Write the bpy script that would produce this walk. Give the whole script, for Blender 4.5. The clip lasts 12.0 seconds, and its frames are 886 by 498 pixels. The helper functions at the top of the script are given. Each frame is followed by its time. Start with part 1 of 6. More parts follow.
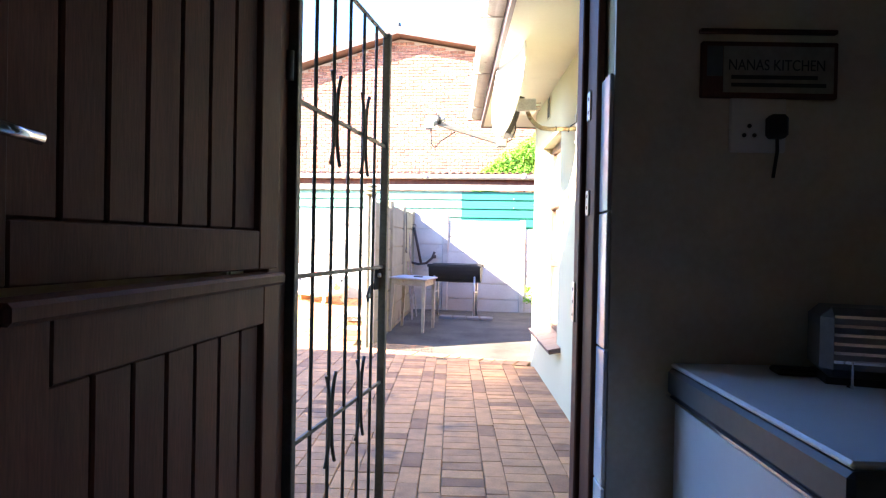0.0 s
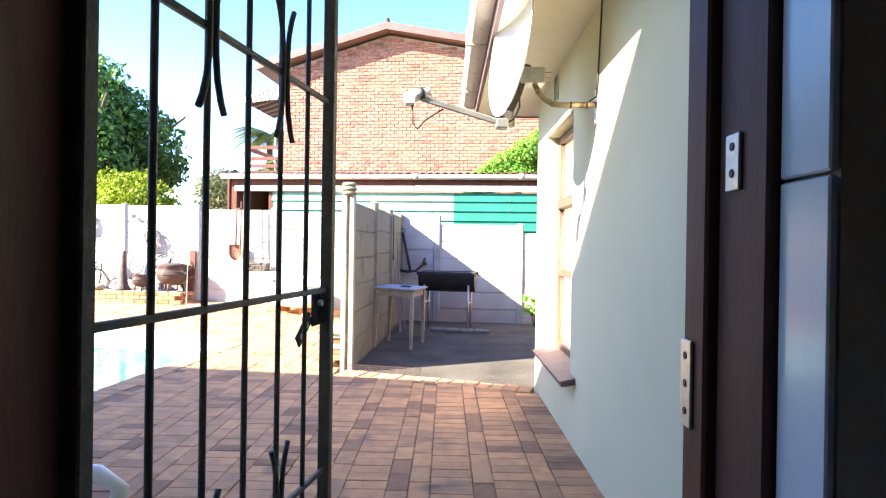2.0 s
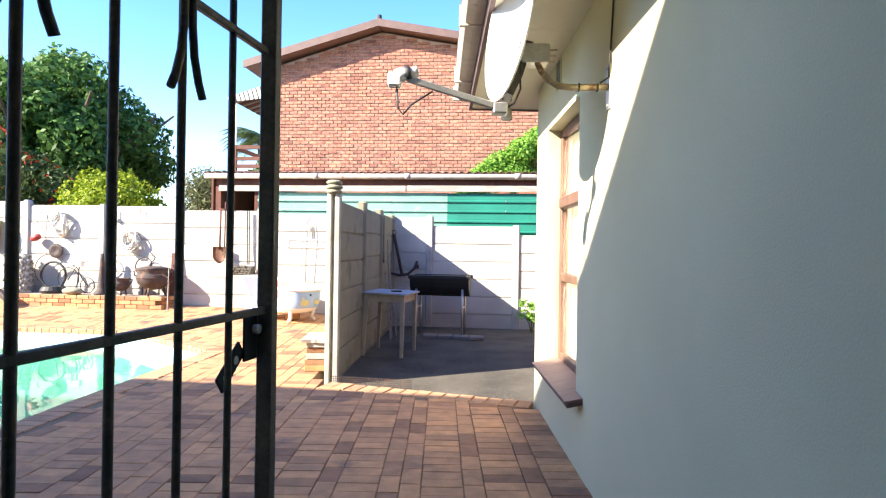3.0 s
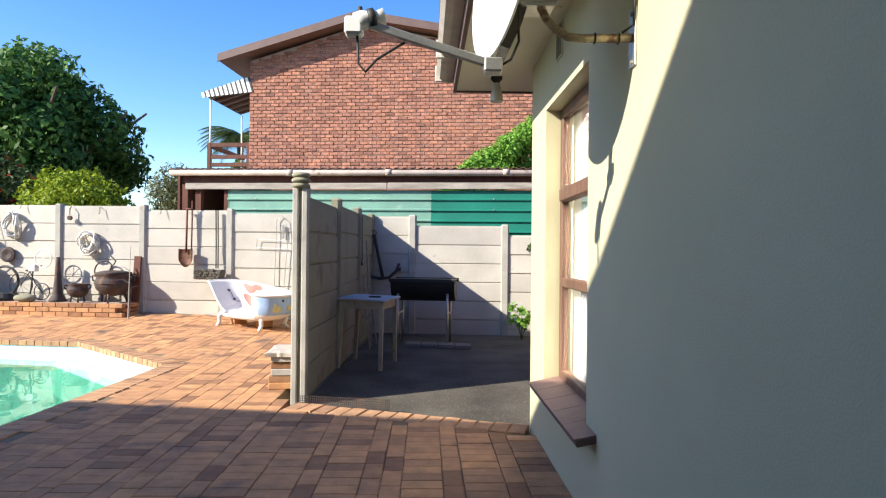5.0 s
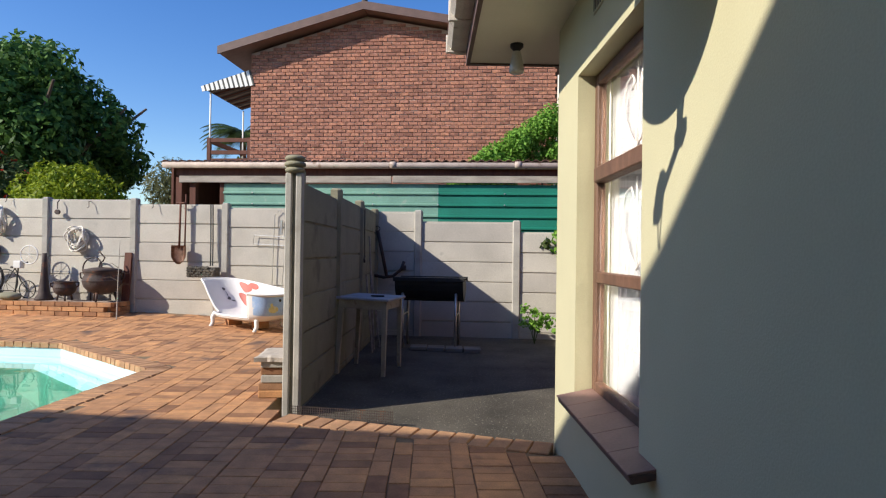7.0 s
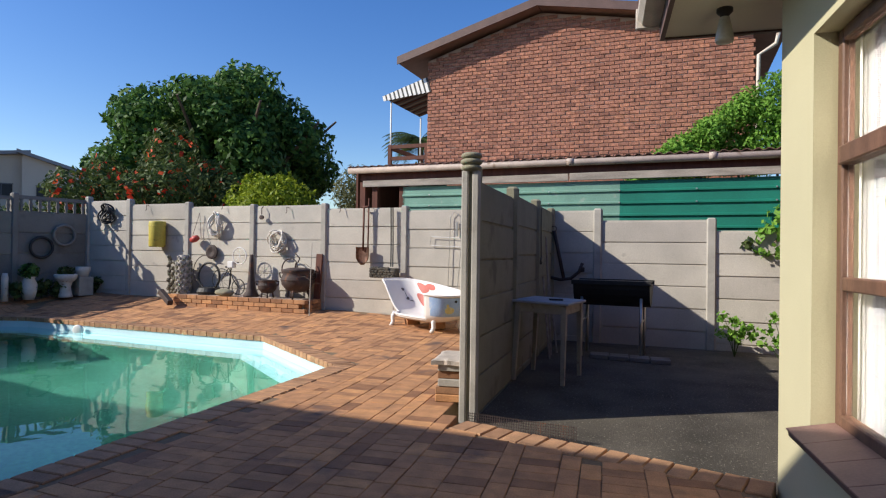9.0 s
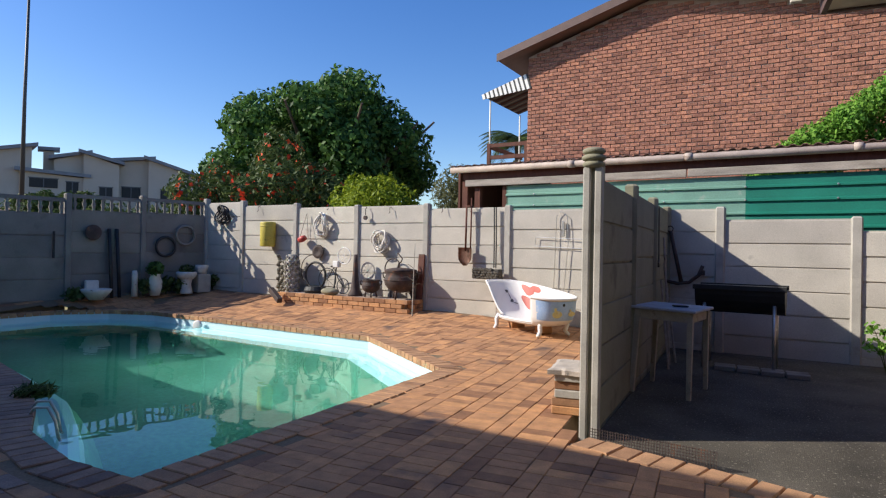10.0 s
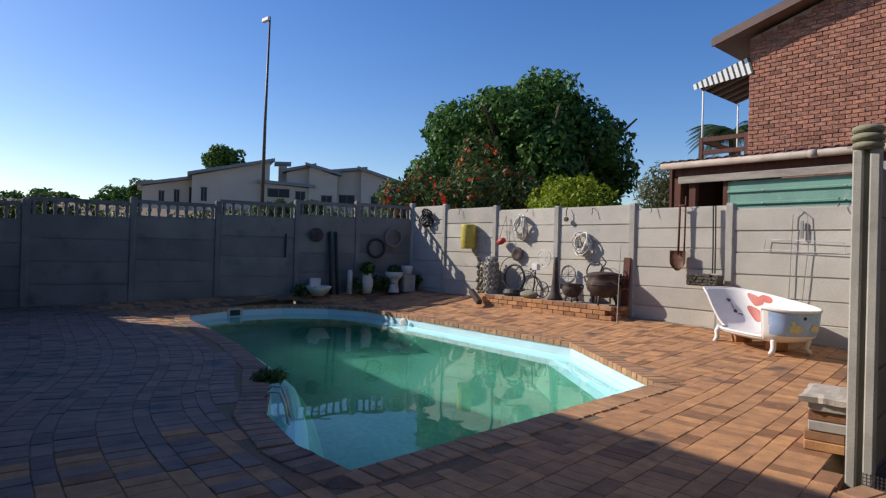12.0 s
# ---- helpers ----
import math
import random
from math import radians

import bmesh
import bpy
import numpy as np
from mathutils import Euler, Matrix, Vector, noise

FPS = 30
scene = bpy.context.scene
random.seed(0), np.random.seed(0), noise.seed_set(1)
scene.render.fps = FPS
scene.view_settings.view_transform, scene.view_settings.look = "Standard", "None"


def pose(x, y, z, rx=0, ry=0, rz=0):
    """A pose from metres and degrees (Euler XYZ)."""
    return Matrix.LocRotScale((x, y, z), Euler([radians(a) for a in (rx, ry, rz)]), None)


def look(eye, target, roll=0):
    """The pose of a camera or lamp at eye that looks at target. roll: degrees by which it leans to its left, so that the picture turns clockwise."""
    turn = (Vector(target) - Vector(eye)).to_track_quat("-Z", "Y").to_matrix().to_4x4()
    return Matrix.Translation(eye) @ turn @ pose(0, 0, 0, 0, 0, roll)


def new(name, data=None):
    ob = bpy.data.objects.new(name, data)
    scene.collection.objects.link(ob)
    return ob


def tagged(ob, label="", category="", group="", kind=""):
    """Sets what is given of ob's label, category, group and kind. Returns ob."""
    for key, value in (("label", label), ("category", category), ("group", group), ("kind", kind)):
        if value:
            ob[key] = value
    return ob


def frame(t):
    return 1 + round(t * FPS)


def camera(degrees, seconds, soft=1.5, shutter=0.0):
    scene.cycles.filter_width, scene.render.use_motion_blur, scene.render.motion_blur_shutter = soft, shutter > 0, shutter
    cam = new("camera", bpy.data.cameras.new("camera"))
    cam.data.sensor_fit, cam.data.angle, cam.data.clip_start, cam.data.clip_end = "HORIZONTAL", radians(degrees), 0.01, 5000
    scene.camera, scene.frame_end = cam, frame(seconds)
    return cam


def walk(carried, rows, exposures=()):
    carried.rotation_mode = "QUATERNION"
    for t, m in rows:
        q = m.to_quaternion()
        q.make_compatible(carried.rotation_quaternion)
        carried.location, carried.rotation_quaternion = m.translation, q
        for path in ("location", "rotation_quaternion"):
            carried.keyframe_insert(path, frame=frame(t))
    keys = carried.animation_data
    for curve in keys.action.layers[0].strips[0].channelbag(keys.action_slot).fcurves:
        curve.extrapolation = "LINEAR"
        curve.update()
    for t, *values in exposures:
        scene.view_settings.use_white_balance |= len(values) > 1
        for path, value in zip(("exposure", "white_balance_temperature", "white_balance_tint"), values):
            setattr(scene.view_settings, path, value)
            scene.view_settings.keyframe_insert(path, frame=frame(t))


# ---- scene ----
cam = camera(72.7, 12.0, soft=1.2)
# seconds, x, y, z, yaw, pitch, roll
ROWS = [
    (0.0, 0.138, 0.000, 1.255, 0.91, -0.56, -1.16),
    (0.5, 0.114, 0.218, 1.262, 0.81, -0.48, -1.11),
    (1.0, 0.130, 0.424, 1.260, 0.56, -0.31, -1.06),
    (1.5, 0.173, 0.683, 1.269, 0.44, -0.20, -1.00),
    (2.0, 0.168, 0.907, 1.266, 0.29, -0.06, -0.88),
    (2.5, 0.153, 1.123, 1.271, 0.01, 0.05, -0.90),
    (3.0, 0.188, 1.345, 1.272, -0.26, 0.15, -0.86),
    (5.0, 0.227, 2.033, 1.269, -1.60, 0.31, -0.55),
    (5.5, 0.247, 2.162, 1.261, -1.79, 0.31, -0.50),
    (6.0, 0.215, 2.329, 1.224, -1.97, 0.31, -0.51),
    (6.5, 0.201, 2.475, 1.222, -1.97, 0.26, -0.43),
    (6.7, 0.194, 2.535, 1.213, -1.96, 0.39, -0.60),
    (8.3, 0.213, 2.788, 1.173, 9.08, 0.61, -0.86),
    (8.5, 0.188, 2.805, 1.165, 10.84, 0.63, -0.83),
    (9.0, 0.110, 2.905, 1.194, 15.11, 0.41, -0.80),
    (9.5, 0.000, 2.985, 1.205, 19.47, 0.31, -0.98),
    (10.0, -0.118, 3.066, 1.214, 23.97, 0.20, -1.06),
    (10.5, -0.206, 3.134, 1.212, 29.50, 0.13, -1.21),
    (11.0, -0.266, 3.166, 1.208, 34.65, 0.06, -1.37),
    (11.5, -0.317, 3.197, 1.195, 38.92, 0.10, -1.46),
    (12.0, -0.358, 3.224, 1.182, 42.21, 0.17, -1.56),
]
EXPOSURES = [(0.0, 3.65, 7000, 14), (1.0, 3.33, 7000, 13), (1.5, 3.0, 6950, 13), (2.0, 2.76, 6900, 12), (2.5, 2.46, 6850, 11), (3.2, 1.86, 6750, 10), (5.0, 1.05, 6500, 7), (5.5, 0.83, 6500, 7), (6.5, 0.47, 6500, 8), (8.5, 0.14, 6500, 10), (9.5, 0.24, 6500, 10), (10.5, 0.27, 6500, 10), (11.3, 0.06, 6500, 11), (12.0, -0.07, 6500, 11)]
walk(cam, [(t, pose(x, y, z, 90 + pitch, roll, yaw)) for t, x, y, z, yaw, pitch, roll in ROWS], EXPOSURES)

# ---- light ----
SUN_WAY = Vector((1.45, 0.72, -1.0))
elevation = math.asin(1.0 / SUN_WAY.length)
azimuth = math.atan2(-SUN_WAY.x, -SUN_WAY.y)
world = bpy.data.worlds.new("world")
scene.world = world
world.use_nodes = True
wn = world.node_tree.nodes
sky = wn.new("ShaderNodeTexSky")
sky.sky_type, sky.sun_disc = "NISHITA", False
sky.sun_elevation, sky.sun_rotation = elevation, azimuth
sky.air_density, sky.dust_density, sky.ozone_density = 1.0, 0.5, 2.2
wn["Background"].inputs[1].default_value = 0.15
vivid = wn.new("ShaderNodeHueSaturation")
vivid.inputs["Saturation"].default_value = 1.34
vivid.inputs["Hue"].default_value = 0.514
world.node_tree.links.new(sky.outputs[0], vivid.inputs["Color"])
world.node_tree.links.new(vivid.outputs[0], wn["Background"].inputs[0])
sun_data = bpy.data.lights.new("sun", "SUN")
sun_data.energy, sun_data.angle, sun_data.color = 5.0, radians(0.53), (1.0, 0.93, 0.82)
sun = new("sun", sun_data)
sun.matrix_world = look((-20, -15, 20), Vector((-20, -15, 20)) + SUN_WAY)

# ---- materials ----
def shader(name, color, rough=0.8, spread=0.15, scale=8.0, grain=60.0, bump=0.15, metal=0.0, tint=None, random_by="", spots=None, spec=0.5, stretch=(1, 1, 1), vary=0.85, soft=0.06):
    """A surface with broad blotches, fine grain and relief. tint: the second colour of the blotches. random_by: 'object' or 'island' varies the brightness from piece to piece."""
    m = bpy.data.materials.new(name)
    m.use_nodes = True
    n, ln = m.node_tree.nodes, m.node_tree.links.new
    p = n["Principled BSDF"]
    p.inputs["Roughness"].default_value = rough
    p.inputs["Metallic"].default_value = metal
    p.inputs["Specular IOR Level"].default_value = spec
    geo = n.new("ShaderNodeNewGeometry")
    mp = n.new("ShaderNodeMapping")
    mp.inputs["Scale"].default_value = stretch
    ln(geo.outputs["Position"], mp.inputs["Vector"])
    big, small = n.new("ShaderNodeTexNoise"), n.new("ShaderNodeTexNoise")
    for t, sc, det in ((big, scale, 5.0), (small, grain, 3.0)):
        t.inputs["Scale"].default_value = sc
        t.inputs["Detail"].default_value = det
        ln(mp.outputs[0], t.inputs["Vector"])
    a = tuple(c * (1 - spread) for c in color)
    b = tint or tuple(min(1.0, c * (1 + spread)) for c in color)
    ramp = n.new("ShaderNodeValToRGB")
    ramp.color_ramp.elements[0].position, ramp.color_ramp.elements[1].position = 0.3, 0.7
    ramp.color_ramp.elements[0].color, ramp.color_ramp.elements[1].color = (*a, 1), (*b, 1)
    ln(big.outputs[0], ramp.inputs[0])
    mix = n.new("ShaderNodeMix")
    mix.data_type, mix.blend_type = "RGBA", "OVERLAY"
    mix.inputs[0].default_value = min(1.0, spread * 2)
    ln(ramp.outputs[0], mix.inputs[6])
    ln(small.outputs[0], mix.inputs[7])
    out = mix.outputs[2]
    if random_by:
        if random_by == "object":
            src = n.new("ShaderNodeObjectInfo").outputs["Random"]
        else:
            src = geo.outputs["Random Per Island"]
        hue = n.new("ShaderNodeValToRGB")
        hue.color_ramp.interpolation = "LINEAR"
        hue.color_ramp.elements[0].color, hue.color_ramp.elements[1].color = (0.42, 0.36, 0.37, 1), (1.32, 1.28, 1.12, 1)
        for at, tone in ((0.12, (0.58, 0.52, 0.52, 1)), (0.24, (0.9, 0.88, 0.88, 1)), (0.8, (1.1, 1.06, 1.0, 1))):
            hue.color_ramp.elements.new(at).color = tone
        ln(src, hue.inputs[0])
        mul = n.new("ShaderNodeMix")
        mul.data_type, mul.blend_type = "RGBA", "MULTIPLY"
        mul.inputs[0].default_value = vary
        ln(out, mul.inputs[6])
        ln(hue.outputs[0], mul.inputs[7])
        out = mul.outputs[2]
    if spots:
        col, sc, edge = spots
        sp = n.new("ShaderNodeTexNoise")
        sp.inputs["Scale"].default_value, sp.inputs["Detail"].default_value = sc, 6.0
        ln(geo.outputs["Position"], sp.inputs["Vector"])
        rr = n.new("ShaderNodeValToRGB")
        rr.color_ramp.elements[0].position, rr.color_ramp.elements[1].position = edge, min(1.0, edge + soft)
        ln(sp.outputs[0], rr.inputs[0])
        mx = n.new("ShaderNodeMix")
        mx.data_type = "RGBA"
        ln(rr.outputs[0], mx.inputs[0])
        ln(out, mx.inputs[6])
        mx.inputs[7].default_value = (*col, 1)
        out = mx.outputs[2]
    ln(out, p.inputs["Base Color"])
    if bump:
        bp = n.new("ShaderNodeBump")
        bp.inputs["Strength"].default_value, bp.inputs["Distance"].default_value = bump, 0.01
        ln(small.outputs[0], bp.inputs["Height"])
        ln(bp.outputs[0], p.inputs["Normal"])
    return m


def leaf_shader(name, dark, light, shine=0.15):
    m = bpy.data.materials.new(name)
    m.use_nodes = True
    n, ln = m.node_tree.nodes, m.node_tree.links.new
    p = n["Principled BSDF"]
    geo = n.new("ShaderNodeNewGeometry")
    ramp = n.new("ShaderNodeValToRGB")
    ramp.color_ramp.elements[0].color, ramp.color_ramp.elements[1].color = (*dark, 1), (*light, 1)
    ln(geo.outputs["Random Per Island"], ramp.inputs[0])
    ln(ramp.outputs[0], p.inputs["Base Color"])
    p.inputs["Roughness"].default_value = 0.5
    p.inputs["Specular IOR Level"].default_value = shine
    tr = n.new("ShaderNodeBsdfTranslucent")
    ln(ramp.outputs[0], tr.inputs[0])
    ad = n.new("ShaderNodeMixShader")
    ad.inputs[0].default_value = 0.3
    ln(p.outputs[0], ad.inputs[1])
    ln(tr.outputs[0], ad.inputs[2])
    ln(ad.outputs[0], n["Material Output"].inputs[0])
    return m


def clear_shader(name, color, ior, rough):
    m = bpy.data.materials.new(name)
    m.use_nodes = True
    p = m.node_tree.nodes["Principled BSDF"]
    p.inputs["Base Color"].default_value = (*color, 1)
    p.inputs["Transmission Weight"].default_value = 1.0
    p.inputs["IOR"].default_value = ior
    p.inputs["Roughness"].default_value = rough
    return m


PLASTER = shader("cream_plaster", (0.53, 0.49, 0.315), 0.85, 0.05, 1.5, 140, 0.12, spots=((0.6, 0.55, 0.4), 9.0, 0.74))
SOFFIT = shader("soffit_board", (0.72, 0.68, 0.55), 0.8, 0.05, 2.0, 80, 0.05)
# Darker copy of CONCRETE: the west fence's shade is put into its colour.
SHADE_CONCRETE = shader("shade_dark_weathered_concrete", (0.215, 0.20, 0.18), 0.9, 0.18, 1.8, 90, 0.3, random_by="object", vary=0.25, spots=((0.14, 0.13, 0.12), 3.0, 0.60), soft=0.14)
CONCRETE = shader("precast_concrete", (0.50, 0.465, 0.405), 0.9, 0.14, 1.6, 90, 0.3, random_by="object", vary=0.2, spots=((0.30, 0.28, 0.25), 4.0, 0.66), soft=0.12)
POST_CONCRETE = shader("post_concrete", (0.40, 0.375, 0.33), 0.9, 0.15, 4.0, 140, 0.12, spots=((0.27, 0.25, 0.21), 5.0, 0.62), soft=0.12)
# Base darkened for the shade on the dividing wall; the spots are stains.
DIVIDER_PAINT = shader("shade_toned_cream_concrete", (0.26, 0.243, 0.165), 0.9, 0.14, 3.0, 90, 0.25, spots=((0.17, 0.15, 0.10), 3.0, 0.56), soft=0.14)
PAVER = shader("clay_paver", (0.44, 0.228, 0.108), 0.85, 0.2, 9.0, 120, 0.35, random_by="object", spots=((0.12, 0.075, 0.058), 1.9, 0.60), vary=0.8, soft=0.12)
PAVER_FAR = shader("clay_paver_field", (0.44, 0.228, 0.108), 0.85, 0.2, 9.0, 120, 0.35, random_by="island", spots=((0.12, 0.075, 0.058), 1.9, 0.60), vary=0.8, soft=0.12)
# Darker paver copy: the house shade is put into its colour.
PAVER_SHADE = shader("shade_dark_clay_paver", (0.225, 0.145, 0.105), 0.7, 0.25, 7.0, 120, 0.35, random_by="island", spots=((0.085, 0.07, 0.07), 2.2, 0.58), vary=0.6, soft=0.10)
COPING = shader("coping_brick", (0.43, 0.24, 0.125), 0.85, 0.2, 9.0, 120, 0.3, random_by="object", vary=0.5)
# Coping copy with the same shade put into its colour.
COPING_SHADE = shader("shade_dark_coping_brick", (0.27, 0.165, 0.11), 0.8, 0.25, 8.0, 120, 0.3, random_by="object", vary=0.6)
BRICK = shader("face_brick", (0.345, 0.155, 0.105), 0.9, 0.35, 12.0, 45, 1.0, random_by="object", vary=0.6)
BRICK_FAR = shader("face_brick_field", (0.345, 0.155, 0.105), 0.9, 0.35, 12.0, 45, 1.0, random_by="island", vary=0.6)
MORTAR = shader("mortar", (0.42, 0.32, 0.26), 0.95, 0.12, 5.0, 80, 0.3)
SAND = shader("sandy_soil", (0.28, 0.17, 0.10), 0.95, 0.25, 1.2, 70, 0.4, tint=(0.19, 0.14, 0.08))
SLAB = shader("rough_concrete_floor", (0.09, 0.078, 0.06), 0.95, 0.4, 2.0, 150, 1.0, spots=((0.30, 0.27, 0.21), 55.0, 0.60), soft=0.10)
WOOD_DARK = shader("dark_stained_wood", (0.115, 0.042, 0.027), 0.6, 0.22, 3.0, 40, 0.06, stretch=(6, 6, 0.6), spec=0.25)
WOOD_BROWN = shader("brown_window_wood", (0.155, 0.08, 0.05), 0.55, 0.25, 4.0, 60, 0.12, stretch=(4, 4, 0.7))
WOOD_GREY = shader("weathered_timber", (0.33, 0.29, 0.25), 0.9, 0.25, 3.0, 60, 0.3, stretch=(0.6, 4, 5))
FASCIA = shader("brown_fascia", (0.12, 0.07, 0.058), 0.6, 0.15, 4.0, 60, 0.08)
# Lighter than FASCIA: bounced light is put into the soffit's colour.
SOFFIT_BOUNCE = shader("bounce_toned_soffit", (0.30, 0.18, 0.14), 0.7, 0.12, 4.0, 60, 0.08)
IRON = shader("painted_iron", (0.075, 0.068, 0.06), 0.5, 0.25, 20.0, 120, 0.15, metal=0.3)
GALV = shader("dull_steel", (0.52, 0.51, 0.48), 0.4, 0.15, 10.0, 90, 0.08, metal=0.85)
GUTTER = shader("aged_white_gutter", (0.58, 0.52, 0.45), 0.6, 0.15, 5.0, 80, 0.1, spots=((0.33, 0.26, 0.2), 7.0, 0.66))
OLD_GUTTER = shader("dull_brown_gutter", (0.42, 0.34, 0.29), 0.65, 0.18, 5.0, 80, 0.1, spots=((0.22, 0.15, 0.11), 7.0, 0.62))
GREEN_PALE = shader("faded_green_sheet", (0.17, 0.33, 0.26), 0.55, 0.12, 2.5, 60, 0.05, spots=((0.26, 0.36, 0.3), 5.0, 0.62))
GREEN_TEAL = shader("green_sheet", (0.010, 0.18, 0.125), 0.5, 0.12, 2.5, 60, 0.05)
ROOF_RED = shader("old_red_roof", (0.14, 0.07, 0.055), 0.8, 0.25, 3.0, 40, 0.2)
POOL_PAINT = shader("pool_paint", (0.60, 0.78, 0.84), 0.5, 0.06, 2.0, 40, 0.05)
POOL_FLOOR = shader("green_pool_floor", (0.09, 0.31, 0.20), 0.7, 0.18, 0.8, 20, 0.05, tint=(0.15, 0.38, 0.27))
WHITE = shader("white_paint", (0.76, 0.75, 0.72), 0.5, 0.06, 6.0, 80, 0.06)
OLD_WHITE = shader("chipped_white_paint", (0.66, 0.62, 0.55), 0.65, 0.12, 8.0, 90, 0.15, spots=((0.25, 0.17, 0.11), 12.0, 0.64))
# White table's tones darkened for the shade it stands in; spots are chips.
TABLE_PAINT = shader("worn_shade_toned_table_paint", (0.40, 0.36, 0.29), 0.7, 0.15, 8.0, 90, 0.15, spots=((0.2, 0.14, 0.1), 9.0, 0.62), soft=0.1)
TABLE_TOP = shader("shade_toned_table_top", (0.40, 0.41, 0.45), 0.6, 0.15, 6.0, 90, 0.1)
BLACK = shader("matt_black", (0.02, 0.02, 0.02), 0.6, 0.2, 8.0, 60, 0.1)
RUST = shader("rusty_cast_iron", (0.06, 0.04, 0.035), 0.75, 0.35, 9.0, 80, 0.35, spots=((0.15, 0.065, 0.035), 9.0, 0.60))
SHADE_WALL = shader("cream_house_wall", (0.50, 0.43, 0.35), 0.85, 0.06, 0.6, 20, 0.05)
ROOF_GREY = shader("grey_roof", (0.20, 0.21, 0.23), 0.5, 0.15, 1.0, 20, 0.05)
TILE_WHITE = shader("white_wall_tile", (0.72, 0.76, 0.78), 0.2, 0.05, 5.0, 80, 0.02, spots=((0.3, 0.38, 0.42), 25.0, 0.72))
KITCHEN_WALL = shader("kitchen_wall_tile", (0.68, 0.60, 0.47), 0.5, 0.1, 5.0, 60, 0.05)
KITCHEN_FLOOR = shader("kitchen_floor", (0.58, 0.49, 0.38), 0.5, 0.15, 3.0, 60, 0.05)
ENAMEL = shader("white_enamel", (0.82, 0.85, 0.88), 0.3, 0.04, 4.0, 60, 0.02)
CHROME = shader("chrome", (0.75, 0.76, 0.78), 0.15, 0.05, 8.0, 60, 0.0, metal=1.0)
GREY_TRIM = shader("grey_plastic_trim", (0.10, 0.10, 0.105), 0.5, 0.08, 8.0, 60, 0.03)
CURTAIN = shader("lace_curtain", (0.40, 0.40, 0.41), 0.9, 0.04, 20.0, 120, 0.03, stretch=(1, 6, 0.5))
PIPE = shader("weathered_pipe", (0.33, 0.27, 0.18), 0.45, 0.3, 14.0, 90, 0.15, metal=0.5, spots=((0.16, 0.09, 0.05), 16.0, 0.58))
STEEL_DARK = shader("brushed_steel", (0.20, 0.20, 0.21), 0.4, 0.1, 8.0, 60, 0.02, metal=0.8)
# The dim room is put into the board's colour in place of white.
SIGN_BOARD = shader("dimmed_sign_board", (0.30, 0.27, 0.22), 0.7, 0.12, 20.0, 60, 0.02)
GLASS = clear_shader("window_glass", (1, 1, 1), 1.45, 0.0)
WATER = clear_shader("pool_water", (0.34, 0.73, 0.78), 1.33, 0.0)
wnodes, wlink = WATER.node_tree.nodes, WATER.node_tree.links.new
wave = wnodes.new("ShaderNodeTexNoise")
wave.inputs["Scale"].default_value, wave.inputs["Detail"].default_value = 2.2, 2.0
wbump = wnodes.new("ShaderNodeBump")
wbump.inputs["Strength"].default_value, wbump.inputs["Distance"].default_value = 0.06, 0.05
wgeo = wnodes.new("ShaderNodeNewGeometry")
wlink(wgeo.outputs["Position"], wave.inputs["Vector"])
wlink(wave.outputs[0], wbump.inputs["Height"])
wlink(wbump.outputs[0], wnodes["Principled BSDF"].inputs["Normal"])
LEAF_TREE = leaf_shader("tree_leaf", (0.02, 0.06, 0.015), (0.13, 0.25, 0.055))
LEAF_LIME = leaf_shader("lime_leaf", (0.10, 0.16, 0.01), (0.34, 0.40, 0.03))
LEAF_VINE = leaf_shader("creeper_leaf", (0.07, 0.19, 0.02), (0.27, 0.48, 0.08))
LEAF_BUSH = leaf_shader("bush_leaf", (0.03, 0.06, 0.015), (0.12, 0.16, 0.05))
LEAF_GREY = leaf_shader("grey_leaf", (0.07, 0.08, 0.03), (0.20, 0.20, 0.09))
FLOWER = leaf_shader("red_flower", (0.55, 0.03, 0.015), (0.85, 0.14, 0.05))
BARK = shader("bark", (0.12, 0.085, 0.06), 0.95, 0.3, 6.0, 60, 0.6)


# ---- building tools ----
def link_mesh(name, bm, material, smooth=False):
    me = bpy.data.meshes.new(name)
    bm.to_mesh(me)
    bm.free()
    me.materials.append(material)
    if smooth:
        me.polygons.foreach_set("use_smooth", [True] * len(me.polygons))
    return new(name, me)


def part(name, bm, material, parent, label="", smooth=False):
    ob = link_mesh(name, bm, material, smooth)
    ob.parent = parent
    if label:
        tagged(ob, label)
    return ob


def thing(name, m, label, category, group="", kind=""):
    ob = new(name)
    ob.empty_display_size = 0.1
    ob.matrix_world = m
    return tagged(ob, label, category, group, kind)


def solid(name, bm, material, label, category, group="", kind="", m=None, smooth=False):
    ob = link_mesh(name, bm, material, smooth)
    if m is not None:
        ob.matrix_world = m
    return tagged(ob, label, category, group, kind)


def bump_box(bm, x0, x1, y0, y1, z0, z1, bevel=0.0, m=None):
    r = bmesh.ops.create_cube(bm, size=1.0)
    vs = r["verts"]
    for v in vs:
        v.co = Vector((x0 + (v.co.x + 0.5) * (x1 - x0), y0 + (v.co.y + 0.5) * (y1 - y0), z0 + (v.co.z + 0.5) * (z1 - z0)))
    if bevel:
        es = list({e for v in vs for e in v.link_edges})
        out = bmesh.ops.bevel(bm, geom=es, offset=bevel, segments=1, affect="EDGES", profile=0.5)
        vs = list({v for f in out["faces"] for v in f.verts} | {v for v in vs if v.is_valid})
    if m is not None:
        bmesh.ops.transform(bm, matrix=m, verts=vs)
    return bm


def box(x0, x1, y0, y1, z0, z1, bevel=0.0, m=None):
    return bump_box(bmesh.new(), x0, x1, y0, y1, z0, z1, bevel, m)


